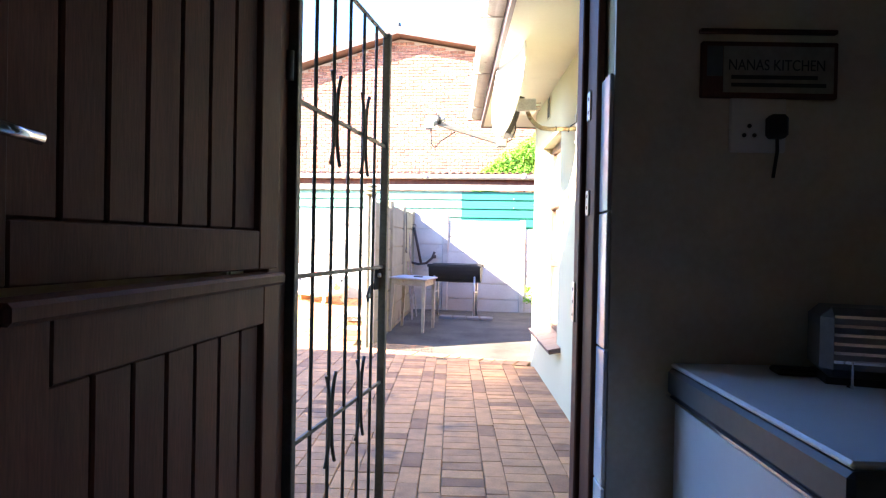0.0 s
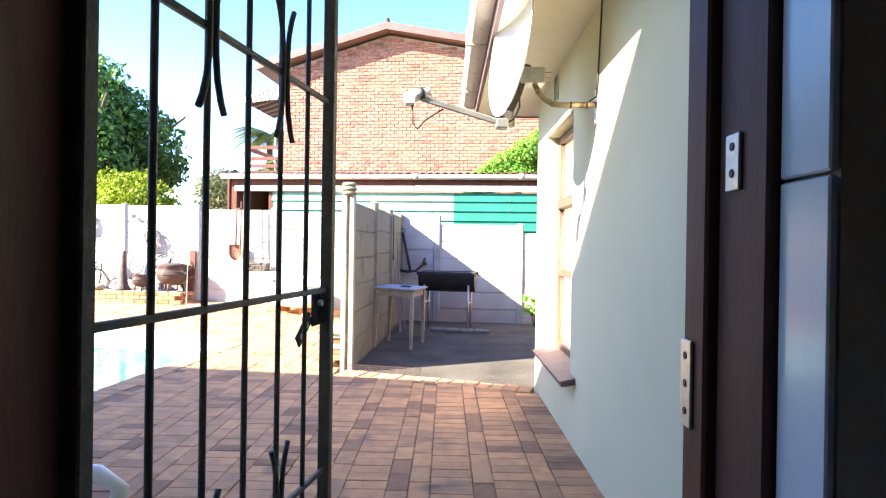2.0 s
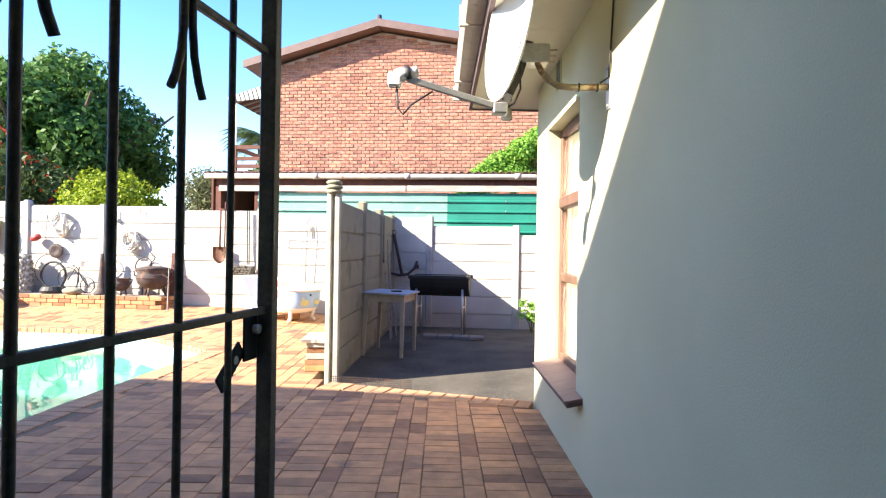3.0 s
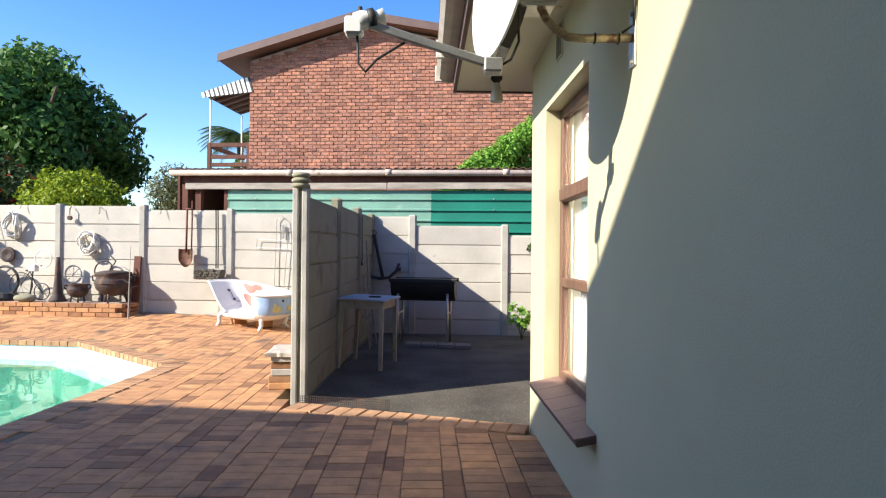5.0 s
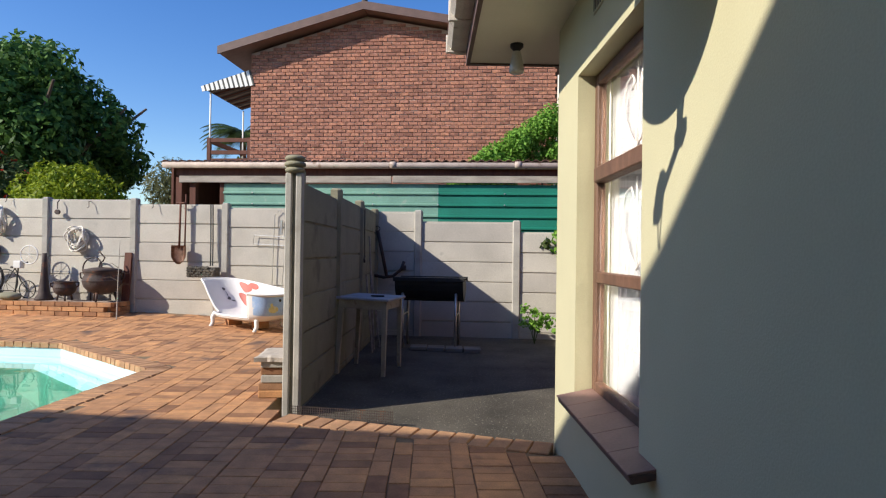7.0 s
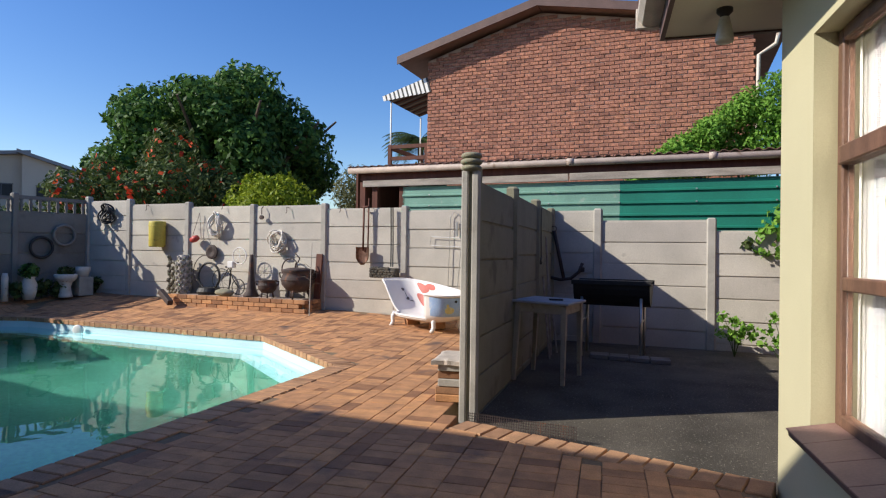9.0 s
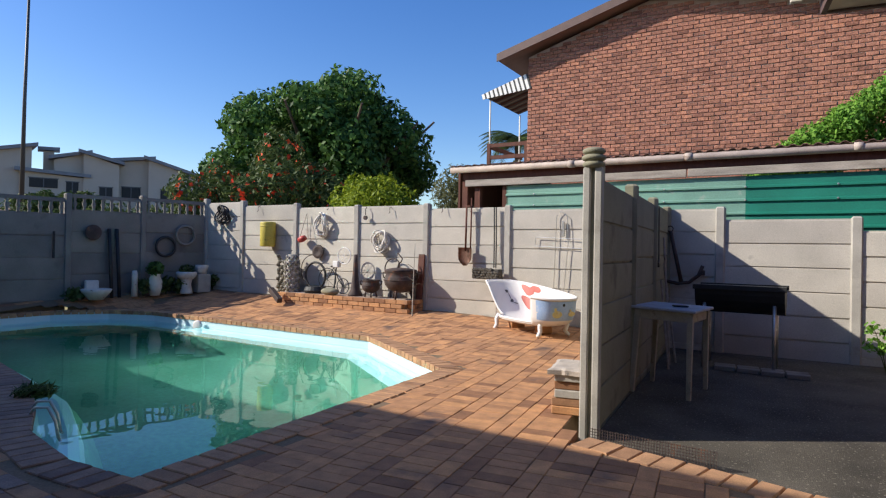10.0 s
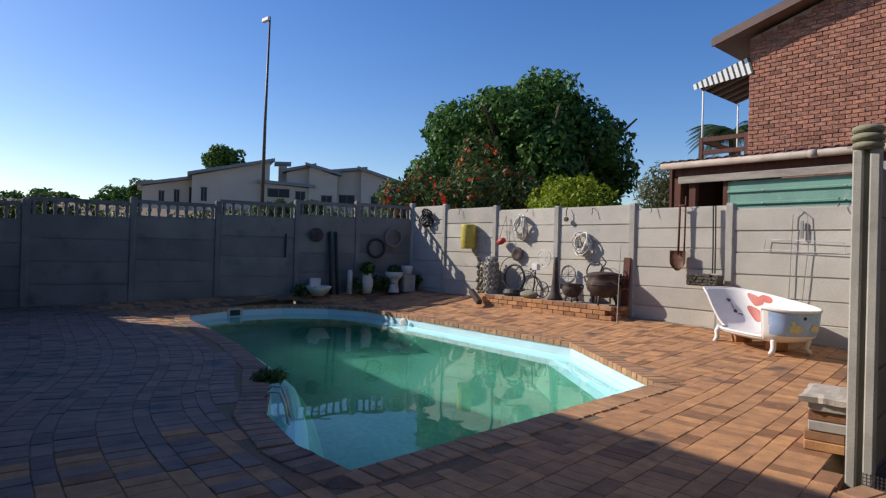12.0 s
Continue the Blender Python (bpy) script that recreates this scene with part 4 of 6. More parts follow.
def strike(y, z0, z1, holes, x=0.478):
    pl = part("strike_plate", box(x - 0.0045, x, y - 0.016, y + 0.016, z0, z1, 0.0015), GALV, frame_ob, "worn steel strike plate")
    for h in holes:
        part("screw", lathe(bmesh.new(), ((0, 0), (0.005, 0), (0.005, 0.003), (0, 0.003)), 10, pose(x - 0.0055, y, h, 0, 90, 0)), BLACK, pl)


strike(1.672, 1.045, 1.155, (1.065, 1.10, 1.135))
strike(1.59, 1.585, 1.66, (1.605, 1.64), 0.492)
strike(1.585, 1.335, 1.40, (1.355, 1.385), 0.492)


def leaf(name, m, z0, z1, panel_low, panel_high, label):
    """A framed, boarded half-door along local -y from its hinge at the origin; its room face is at x = 0."""
    root = thing(name, m, label, "door")
    width = 0.80
    part("stile", box(-0.042, 0, -0.085, 0, z0, z1, 0.003), WOOD_DARK, root)
    part("stile", box(-0.042, 0, -width, -width + 0.085, z0, z1, 0.003), WOOD_DARK, root)
    part("rail", box(-0.042, 0, -width + 0.086, -0.086, z0, panel_low, 0.003), WOOD_DARK, root)
    part("rail", box(-0.042, 0, -width + 0.086, -0.086, panel_high, z1, 0.003), WOOD_DARK, root)
    n = 7
    step = (width - 0.172) / n
    for k in range(n):
        a = -0.086 - step * (k + 1)
        part("board", box(-0.034, -0.012, a + 0.0025, a + step - 0.0025, panel_low + 0.002, panel_high - 0.002, 0.004), WOOD_DARK, root)
    part("back_board", box(-0.040, -0.0345, -width + 0.09, -0.09, panel_low - 0.01, panel_high + 0.01), WOOD_DARK, root)
    return root


low_leaf = leaf("stable_door", pose(-0.285, 1.47, 0, 0, 0, -7), KF + 0.01, 1.172, 0.22, 1.06, "lower half of a dark boarded stable door, open")
part("ledge", box(-0.055, 0.018, -0.80, 0, 1.148, 1.176, 0.006), WOOD_DARK, low_leaf, "chipped top ledge")
high_leaf = leaf("stable_door", pose(-0.290, 1.47, 0, 0, 0, -12), 1.185, 2.07, 1.275, 1.99, "upper half of a dark boarded stable door, open")
handle = part("handle", tube(bmesh.new(), [(0.0, -0.775, 1.385), (0.035, -0.775, 1.385), (0.04, -0.765, 1.385), (0.04, -0.705, 1.38)], 0.009, 10), CHROME, high_leaf, "chrome lever handle", True)
part("rose", box(-0.001, 0.006, -0.795, -0.76, 1.30, 1.46, 0.002), CHROME, handle)

gate = thing("security_gate", pose(-0.317, 1.70, 0, 0, 0, -11), "open dark steel security gate with twisted ornaments", "gate")
GL = 0.857
for y in (0.0, GL):
    part("stile", box(-0.016, 0.016, y - 0.014, y + 0.014, 0.06, 2.13, 0.003), IRON, gate)
for z in (0.075, 0.665, 1.15, 1.655, 2.115):
    part("rail", box(-0.006, 0.006, 0.018, GL - 0.018, z - 0.007, z + 0.007, 0.002), IRON, gate)
for k in range(5):
    y = GL * (k + 1) / 6
    part("bar", tube(bmesh.new(), [(0, y, 0.08), (0, y, 2.11)], 0.0065, 8), IRON, gate, smooth=True)
    if k in (1, 3):
        for zc in (0.665, 1.655):
            bm = bmesh.new()
            for sg in (-1, 1):
                tube(bm, [(0.009, y + sg * (0.010 + 0.030 * min(1, abs(t) ** 3)), zc + 0.15 * t) for t in (-1, -0.85, -0.6, -0.3, 0, 0.3, 0.6, 0.85, 1)], 0.0065, 8)
            part("ornament", bm, IRON, gate, smooth=True)
lock = part("hasp", box(-0.020, -0.014, GL - 0.060, GL - 0.012, 1.055, 1.14, 0.002), BLACK, gate, "black steel hasp plate")
flap = Matrix.Translation((-0.024, GL - 0.065, 1.075)) @ Matrix.Rotation(radians(38), 4, "X")
part("hasp_flap", box(-0.003, 0.003, -0.085, 0.012, -0.018, 0.018, 0.002, flap), BLACK, lock)
for y in (-0.062, -0.02):
    part("slot", lathe(bmesh.new(), ((0, 0), (0.008, 0), (0.008, 0.002), (0, 0.002)), 12, flap @ pose(0.003, y, 0, 0, 90, 0)), GALV, lock)
part("bolt", lathe(bmesh.new(), ((0, 0), (0.009, 0), (0.009, 0.012), (0, 0.014)), 10, pose(-0.012, GL - 0.03, 1.115, 0, 90, 0)), GALV, lock)
for z in (0.4, 1.7):
    part("hinge", tube(bmesh.new(), [(0, -0.03, z), (0, -0.03, z + 0.08)], 0.011, 10), IRON, gate, smooth=True)

# ---- kitchen things ----
freezer = thing("chest_freezer", pose(0.648, 0.78, KF), "white chest freezer with a grey-edged lid against the wall", "freezer")
part("body", box(0.012, 0.60, 0.0, 0.63, 0.03, 0.885, 0.012), ENAMEL, freezer)
lid = part("lid", box(0.006, 0.61, -0.006, 0.635, 0.955, 0.966, 0.004), ENAMEL, freezer)
part("lid_edge", box(0.0, 0.615, -0.012, 0.64, 0.892, 0.953, 0.008), GREY_TRIM, freezer, "grey plastic lid edge")
part("chrome_strip", box(-0.002, 0.61, -0.014, 0.638, 0.8855, 0.891), CHROME, freezer)
for x in (0.05, 0.55):
    for y in (0.05, 0.58):
        part("foot", lathe(bmesh.new(), ((0, 0), (0.02, 0), (0.02, 0.03), (0, 0.03)), 10, pose(x, y, 0)), BLACK, freezer)
TOPZ = KF + 0.966
toaster = thing("toaster", pose(0.885, 1.22, TOPZ, 0, 0, -18), "dark steel toaster with pale horizontal ribs on the freezer", "toaster")
part("body", box(0, 0.30, 0, 0.14, 0.012, 0.155, 0.02), STEEL_DARK, toaster)
for z in (0.045, 0.063, 0.081, 0.099, 0.117, 0.135):
    part("groove", box(0.02, 0.28, -0.004, 0.0, z, z + 0.006), CHROME, toaster)
part("base", box(0.01, 0.29, 0.01, 0.13, 0.0, 0.014), BLACK, toaster)
part("lever", tube(bmesh.new(), [(0.045, -0.004, 0.0), (0.045, -0.03, 0.003), (0.045, -0.03, 0.055), (0.12, -0.03, 0.055), (0.12, -0.03, 0.003), (0.12, -0.004, 0.0)], 0.003), CHROME, toaster, "thin bent wire stand")
# flat dark thing of unclear kind, built as a plain pad
remote = solid("dark_flat_pad", box(0, 0.115, 0, 0.05, 0, 0.014, 0.005), BLACK, "small flat dark pad lying on the freezer", "pad", m=pose(0.84, 1.30, TOPZ, 0, 0, -8))
glass_stick = solid("wire_whisk", tube(bmesh.new(), [(0, 0, 0), (-0.008, 0, 0.10)], 0.004), CHROME, "thin upright metal handle on the freezer", "utensil", m=pose(0.945, 1.31, TOPZ), smooth=True)
sign = thing("wall_sign", pose(0.714, 1.4395, 1.61), "dark framed kitchen sign on the wall, board darkened for the dim room", "sign")
part("frame", box(0, 0.318, -0.014, 0, 0, 0.132, 0.003), WOOD_DARK, sign)
part("board", box(0.05, 0.306, -0.0165, -0.0145, 0.012, 0.120), SIGN_BOARD, sign, "lettered board darkened for the dim room")
part("picture", box(0.012, 0.048, -0.0165, -0.0145, 0.05, 0.12), GREY_TRIM, sign)
for text, x, z, size in (("NANAS KITCHEN", 0.060, 0.064, 0.036), ):
    cu = bpy.data.curves.new("lettering", "FONT")
    cu.body, cu.size, cu.extrude = text, size, 0.0006
    tmp = bpy.data.objects.new("lettering_tmp", cu)
    scene.collection.objects.link(tmp)
    me = bpy.data.meshes.new_from_object(tmp.evaluated_get(bpy.context.evaluated_depsgraph_get()))
    bpy.data.objects.remove(tmp)
    me.materials.clear()
    me.materials.append(BLACK)
    me.transform(Matrix.Diagonal((0.80, 1, 1, 1)))
    child("lettering", me, sign, pose(x, -0.0172, z, 90, 0, 0))
for z, w in ((0.043, 0.20), (0.025, 0.22)):
    part("text_bar", box(0.068, 0.068 + w, -0.0176, -0.0168, z, z + 0.009), BLACK, sign)
solid("wall_ledge", box(0.71, 1.03, 1.425, 1.4395, 1.762, 1.772, 0.002), WOOD_DARK, "thin dark ledge above the sign", "shelf")
socket = thing("wall_socket", pose(0.785, 1.4395, 1.483), "white double wall socket with a plug in it", "socket")
part("plate", box(0, 0.132, -0.010, 0, 0, 0.129, 0.004), WHITE, socket)
for x, z in ((0.045, 0.062), (0.033, 0.04), (0.057, 0.04)):
    part("hole", lathe(bmesh.new(), ((0, 0), (0.005, 0), (0.005, 0.002), (0, 0.002)), 10, pose(x, -0.010, z, 90, 0, 0)), BLACK, socket)
plug = part("plug", box(0.078, 0.122, -0.045, -0.0105, 0.03, 0.085, 0.008), BLACK, socket)
part("cord", tube(bmesh.new(), [(0.1, -0.03, 0.03), (0.1, -0.032, 0.0), (0.098, -0.02, -0.06)], 0.004), BLACK, plug)

# white plastic chair just outside the door
chair = thing("plastic_chair", pose(-0.95, 2.29, 0.0, 0, 0, 90), "white moulded plastic garden armchair beside the door", "chair")
part("seat", box(-0.23, 0.23, -0.22, 0.22, 0.40, 0.43, 0.012), WHITE, chair)
for x in (-0.23, 0.23):
    for y in (-0.22, 0.22):
        part("leg", tube(bmesh.new(), [(x * 1.1, y * 1.1, 0), (x, y, 0.41)], 0.022, 8, r_end=0.026), WHITE, chair, smooth=True)
    part("armrest", tube(bmesh.new(), [(x, -0.22, 0.42), (x * 1.1, -0.24, 0.60), (x * 1.12, -0.18, 0.635), (x * 1.12, 0.15, 0.645), (x * 1.05, 0.23, 0.66)], 0.024, 8), WHITE, chair, smooth=True)
part("backrest", box(-0.23, 0.23, 0.20, 0.225, 0.43, 0.83, 0.01), WHITE, chair)

# ---- window of the wing ----
win = thing("window_1", pose(0, 0, 0), "tall brown wooden window with lace curtains and a tiled sill", "window", kind="structure")
y0, y1, z0, z1 = WIN
FX0, FX1 = 1.095, 1.15
for a, b in ((y0, y0 + 0.06), (y1 - 0.06, y1)):
    part("window_frame", box(FX0, FX1, a, b, z0, z1, 0.006), WOOD_BROWN, win)
for a, b in ((z0, z0 + 0.06), (z1 - 0.06, z1)):
    part("window_frame", box(FX0, FX1, y0 + 0.061, y1 - 0.061, a, b, 0.006), WOOD_BROWN, win)
part("transom", box(FX0 - 0.02, FX1, y0 + 0.061, y1 - 0.061, 1.60, 1.68, 0.006), WOOD_BROWN, win)
part("transom", box(FX0, FX1, y0 + 0.061, y1 - 0.061, 1.055, 1.115, 0.006), WOOD_BROWN, win)
for a, b in ((z0 + 0.06, 1.055), (1.115, 1.60), (1.68, z1 - 0.06)):
    g = part("pane", box(1.118, 1.124, y0 + 0.061, y1 - 0.061, a, b), GLASS, win, "clear window pane")
    g.visible_shadow = False
SILL_TILE = shader("brown_sill_tile", (0.235, 0.135, 0.115), 0.5, 0.12, 9.0, 90, 0.06)
tilt = Matrix.Translation((1.095, 0, 0.468)) @ Matrix.Rotation(radians(-11.5), 4, "Y")
part("window_sill", box(-0.195, 0.02, y0 - 0.18, y1 - 0.01, -0.034, -0.003, 0.004, tilt), FASCIA, win, "brown window sill")
for k in range(5):
    ya = y0 - 0.18 + (y1 - y0 + 0.17) * k / 5
    part("sill_tile", box(-0.20, 0.0, ya + 0.0015, ya + (y1 - y0 + 0.17) / 5 - 0.0015, -0.003, 0.006, 0.002, tilt), SILL_TILE, win, "dull brown sill tile")
bm = bmesh.new()
prev = None
for k in range(121):
    y = y0 + 0.03 + (y1 - y0 - 0.06) * k / 120
    x = 1.19 + 0.0022 * math.sin(k * 0.62) + 0.001 * math.sin(k * 1.7)
    row = [bm.verts.new((x, y, z0 + 0.03)), bm.verts.new((x, y, z1 - 0.03))]
    if prev:
        bm.faces.new((prev[0], row[0], row[1], prev[1]))
    prev = row
curtain = solid("curtain", bm, CURTAIN, "white gathered lace curtain behind the window", "curtain")
bars = thing("burglar_bars", pose(1.163, 0, 0), "white scrolled burglar bars behind the window glass", "burglar bars")
for base, high in ((1.14, 1.58), (1.72, 2.12)):
    for c in (5.415, ):
        bm = bmesh.new()
        for sg in (-1, 1):
            tube(bm, [(0, c + sg * w * 2.3, base + (high - base) * t) for w, t in ((0.0, 0.0), (0.05, 0.2), (0.085, 0.45), (0.09, 0.65), (0.07, 0.85), (0.035, 0.9), (0.02, 0.8), (0.035, 0.72))], 0.005, 6)
        tube(bm, [(0, c, base), (0, c, high)], 0.004, 6)
        part("scroll", bm, WHITE, bars, smooth=True)
for y in (4.98, 5.85):
    part("bar", tube(bmesh.new(), [(0, y, z0 + 0.02), (0, y, z1 - 0.02)], 0.005, 6), WHITE, bars, smooth=True)

vent = thing("wall_vent", pose(0.996, 5.45, 2.41), "small louvred wall vent under the eave", "vent")
part("plate", box(-0.004, 0.004, 0, 0.16, 0, 0.20, 0.001), PLASTER, vent)
for k in range(5):
    part("slot", box(-0.006, -0.004, 0.018 + k * 0.028, 0.030 + k * 0.028, 0.01, 0.19), BLACK, vent)

FROST = shader("frosted_glass", (0.50, 0.48, 0.42), 0.35, 0.1, 12.0, 60, 0.02)
lamp = thing("eave_lamp", pose(0.76, 6.68, 2.632), "frosted glass lamp on a dark holder under the soffit", "lamp")
part("holder", lathe(bmesh.new(), ((0, 0), (0.045, 0), (0.045, -0.02), (0.025, -0.04), (0.022, -0.06), (0, -0.06)), 16), BLACK, lamp, smooth=True)
part("bulb", lathe(bmesh.new(), ((0.026, -0.05), (0.036, -0.09), (0.046, -0.14), (0.052, -0.185), (0.045, -0.195), (0, -0.2)), 16), FROST, lamp, "frosted glass lamp", True)

# ---- satellite dish ----
dish = thing("satellite_dish", pose(1.0, 4.27, 2.07), "white satellite dish on a bent wall pipe", "satellite dish")
part("wall_plate", box(-0.008, 0, -0.035, 0.035, -0.10, 0.12, 0.002), GALV, dish)
part("mast", tube(bmesh.new(), [(-0.004, 0, 0.01), (-0.20, 0, 0.005), (-0.25, 0.005, 0.012), (-0.295, 0.01, 0.04), (-0.33, 0.02, 0.085), (-0.345, 0.03, 0.125), (-0.35, 0.03, 0.2)], 0.016, 12), PIPE, dish, "bent steel mast pipe", True)
DN = Vector((-0.95, -0.20, 0.10)).normalized()
DM = Matrix.Translation((-0.425, 0.14, 0.365)) @ DN.to_track_quat("Z", "Y").to_matrix().to_4x4()
prof = [(0.0, 0.0)] + [(0.40 * t, 0.065 * t * t) for t in (0.2, 0.4, 0.6, 0.8, 0.95, 1.0)] + [(0.405, 0.066), (0.40, 0.055)] + [(0.40 * t, 0.065 * t * t - 0.010) for t in (0.8, 0.5, 0.2)] + [(0.0, -0.012)]
part("reflector", lathe(bmesh.new(), prof, 48, DM @ Matrix.Diagonal((0.92, 1.0, 1, 1))), WHITE, dish, "white reflector bowl", True)
part("bracket", box(-0.43, -0.29, 0.0, 0.13, 0.13, 0.22, 0.008), GALV, dish, "rusty steel clamp bracket")
for y in (0.02, 0.055, 0.09):
    part("bolt", tube(bmesh.new(), [(-0.31, y, 0.20 - y * 0.5), (-0.255, y - 0.01, 0.20 - y * 0.5)], 0.004, 6), PIPE, dish, "rusty clamp bolt", True)
part("clamp_ring", tube(bmesh.new(), [(-0.35 + 0.024 * math.cos(t), 0.03 + 0.024 * math.sin(t), 0.165) for t in [2 * math.pi * k / 14 for k in range(14)]], 0.007, 6, True), PIPE, dish, "rusty clamp round the mast", True)
for x in (-0.06, -0.15):
    part("cable_tie", tube(bmesh.new(), [(x, 0.019 * math.cos(t), 0.006 + 0.019 * math.sin(t)) for t in [2 * math.pi * k / 12 for k in range(12)]], 0.003, 5, True), BLACK, dish, smooth=True)
for z in (-0.08, 0.10):
    part("wall_bolt", lathe(bmesh.new(), ((0, 0), (0.009, 0), (0.009, 0.008), (0, 0.010)), 6, pose(-0.008, 0, z, 0, -90, 0)), GALV, dish)
part("arm_clip", box(-0.565, -0.495, -0.02, 0.05, -0.128, -0.075, 0.006), GALV, dish, "bent steel clip at the arm's foot")
part("back_arm", tube(bmesh.new(), [(-0.40, 0.06, 0.24), (-0.44, 0.05, 0.08), (-0.515, 0.03, -0.10)], 0.045, 4, r_end=0.022), IRON, dish, "dark steel back arm")
part("feed_arm", box(-1.0, -0.53, -0.012, 0.014, -0.115, -0.085, 0.003, Matrix.Translation((-0.53, 0, -0.10)) @ Matrix.Rotation(radians(15), 4, "Y") @ Matrix.Rotation(radians(6), 4, "Z") @ Matrix.Translation((0.53, 0, 0.10))), GALV, dish, "steel feed arm")
lnb = part("feed_horn", lathe(bmesh.new(), ((0, 0), (0.032, 0), (0.036, 0.03), (0.03, 0.05), (0.024, 0.08), (0.03, 0.11), (0, 0.115)), 16, Matrix.Translation((-1.04, -0.05, 0.03)) @ Vector((0.95, 0.1, 0.25)).to_track_quat("Z", "Y").to_matrix().to_4x4()), WHITE, dish, "white feed horn", True)
part("horn_ring", lathe(bmesh.new(), ((0.031, 0.05), (0.037, 0.052), (0.037, 0.075), (0.029, 0.078)), 16, Matrix.Translation((-1.04, -0.05, 0.03)) @ Vector((0.95, 0.1, 0.25)).to_track_quat("Z", "Y").to_matrix().to_4x4()), BLACK, dish, "", True)
part("horn_body", box(-1.075, -1.01, -0.08, -0.02, -0.02, 0.045, 0.008), WHITE, dish)
part("cable", tube(bmesh.new(), [(-1.03, -0.05, -0.02), (-1.025, -0.05, -0.12), (-1.0, -0.05, -0.15), (-0.96, -0.04, -0.10), (-0.86, -0.02, -0.03)], 0.005), BLACK, dish, smooth=True)
part("cable", tube(bmesh.new(), [(-0.51, 0.03, -0.10), (-0.46, 0.03, -0.07), (-0.43, 0.03, 0.0), (-0.435, 0.03, 0.15)], 0.005), BLACK, dish, smooth=True)
part("cable", tube(bmesh.new(), [(-0.05, -0.01, 0.025), (-0.012, -0.03, 0.05), (-0.008, -0.06, 0.30), (-0.008, -0.10, 0.56)], 0.005), BLACK, dish, smooth=True)

# ---- behind the dividing wall ----
SZ = -0.075
table = thing("side_table", pose(-0.46, 9.20, SZ, 0, 1.6, -13), "chipped white wooden table on the rough slab, darkened for shade", "table")
part("tabletop", box(-0.29, 0.29, -0.33, 0.33, 0.782, 0.808, 0.006), TABLE_TOP, table)
for x0, x1, yy0, yy1 in ((-0.24, 0.24, -0.285, -0.265), (-0.24, 0.24, 0.265, 0.285), (-0.245, -0.225, -0.26, 0.26), (0.225, 0.245, -0.26, 0.26)):
    part("apron", box(x0, x1, yy0, yy1, 0.69, 0.780, 0.003), TABLE_PAINT, table)
for sx in (-1, 1):
    for sy in (-1, 1):
        part("leg", tube(bmesh.new(), [(sx * 0.255, sy * 0.295, 0.0), (sx * 0.235, sy * 0.275, 0.775)], 0.026, 4, r_end=0.036), TABLE_PAINT, table)
solid("glove", box(-0.07, 0.07, -0.03, 0.03, 0, 0.015, 0.006), BLACK, "small dark cloth lying on the table", "cloth", m=pose(-0.37, 9.12, SZ + 0.808, 0, 1.6, 20))
braai = thing("drum_braai", pose(0.21, 10.9, SZ, 0, 0, -8), "black half-drum barbecue on pale steel legs", "barbecue")
bm = bmesh.new()
ring = [(0.0, 0.26, 0.92)] + [(0, 0.27 * math.cos(a), 0.93 + 0.30 * math.sin(a)) for a in [-math.pi * k / 12 for k in range(13)]]
a = [bm.verts.new((-0.46, y, z)) for _, y, z in ring]
b = [bm.verts.new((0.46, y, z)) for _, y, z in ring]
for i in range(len(ring)):
    j = (i + 1) % len(ring)
    bm.faces.new((a[i], a[j], b[j], b[i]))
bm.faces.new(a)
bm.faces.new(b[::-1])
bmesh.ops.recalc_face_normals(bm, faces=bm.faces[:])
part("drum", bm, BLACK, braai)
part("rim", box(-0.48, 0.48, -0.29, -0.265, 0.905, 0.96, 0.004), BLACK, braai)
part("rim", box(-0.48, 0.48, 0.265, 0.29, 0.905, 0.96, 0.004), BLACK, braai)
part("grid", box(-0.46, 0.46, -0.262, 0.262, 0.935, 0.945), IRON, braai)
for x in (-0.36, 0.36):
    for sy in (-1, 1):
        part("leg", tube(bmesh.new(), [(x, sy * 0.22, 0.0), (x, sy * 0.20, 0.75)], 0.02, 8), GALV, braai, "pale steel leg", True)
    part("stretcher", tube(bmesh.new(), [(x, -0.21, 0.45), (x, 0.21, 0.45)], 0.012, 8), GALV, braai, smooth=True)
for k in range(8):
    x, y = 0.05 + (k % 4) * 0.235, 10.60 + (k // 4) * 0.13 - 0.05 * (k % 4)
    # Shade under the barbecue is put into the colour: dark concrete replaces clay.
    solid("loose_brick", box(-0.11, 0.11, -0.055, 0.055, 0, 0.05, 0.006), SHADE_CONCRETE, "loose brick lying under the barbecue, darkened for shade", "brick", "bricks under the barbecue", m=pose(x, y, SZ, 0, 0, -8 + (k * 37 % 9)))
anchor = thing("anchor", FENCE @ pose(4.20, -0.12, 0.83, 0, 0, 0), "small rusty iron anchor hung on the fence", "anchor")
part("shank", tube(bmesh.new(), [(0.0, 0, 0.02), (-0.15, 0, 0.72)], 0.026, 8), RUST, anchor, smooth=True)
part("arms", tube(bmesh.new(), [(-0.27, 0, 0.10), (-0.2, 0, 0.03), (-0.05, 0, 0.0), (0.1, 0, 0.02), (0.22, 0, 0.12), (0.27, 0, 0.25)], 0.024, 8), RUST, anchor, smooth=True)
part("fluke", box(0.235, 0.30, -0.02, 0.02, 0.12, 0.19, 0.008), RUST, anchor)
part("ring", tube(bmesh.new(), [(-0.155 + 0.04 * math.cos(t), 0, 0.75 + 0.04 * math.sin(t)) for t in [2 * math.pi * k / 12 for k in range(12)]], 0.007, 6, True), RUST, anchor, smooth=True)
chain = thing("hanging_chain", DIV @ pose(3.1, -0.075, 0), "thin dark chain and hook hung on the dividing wall", "chain")
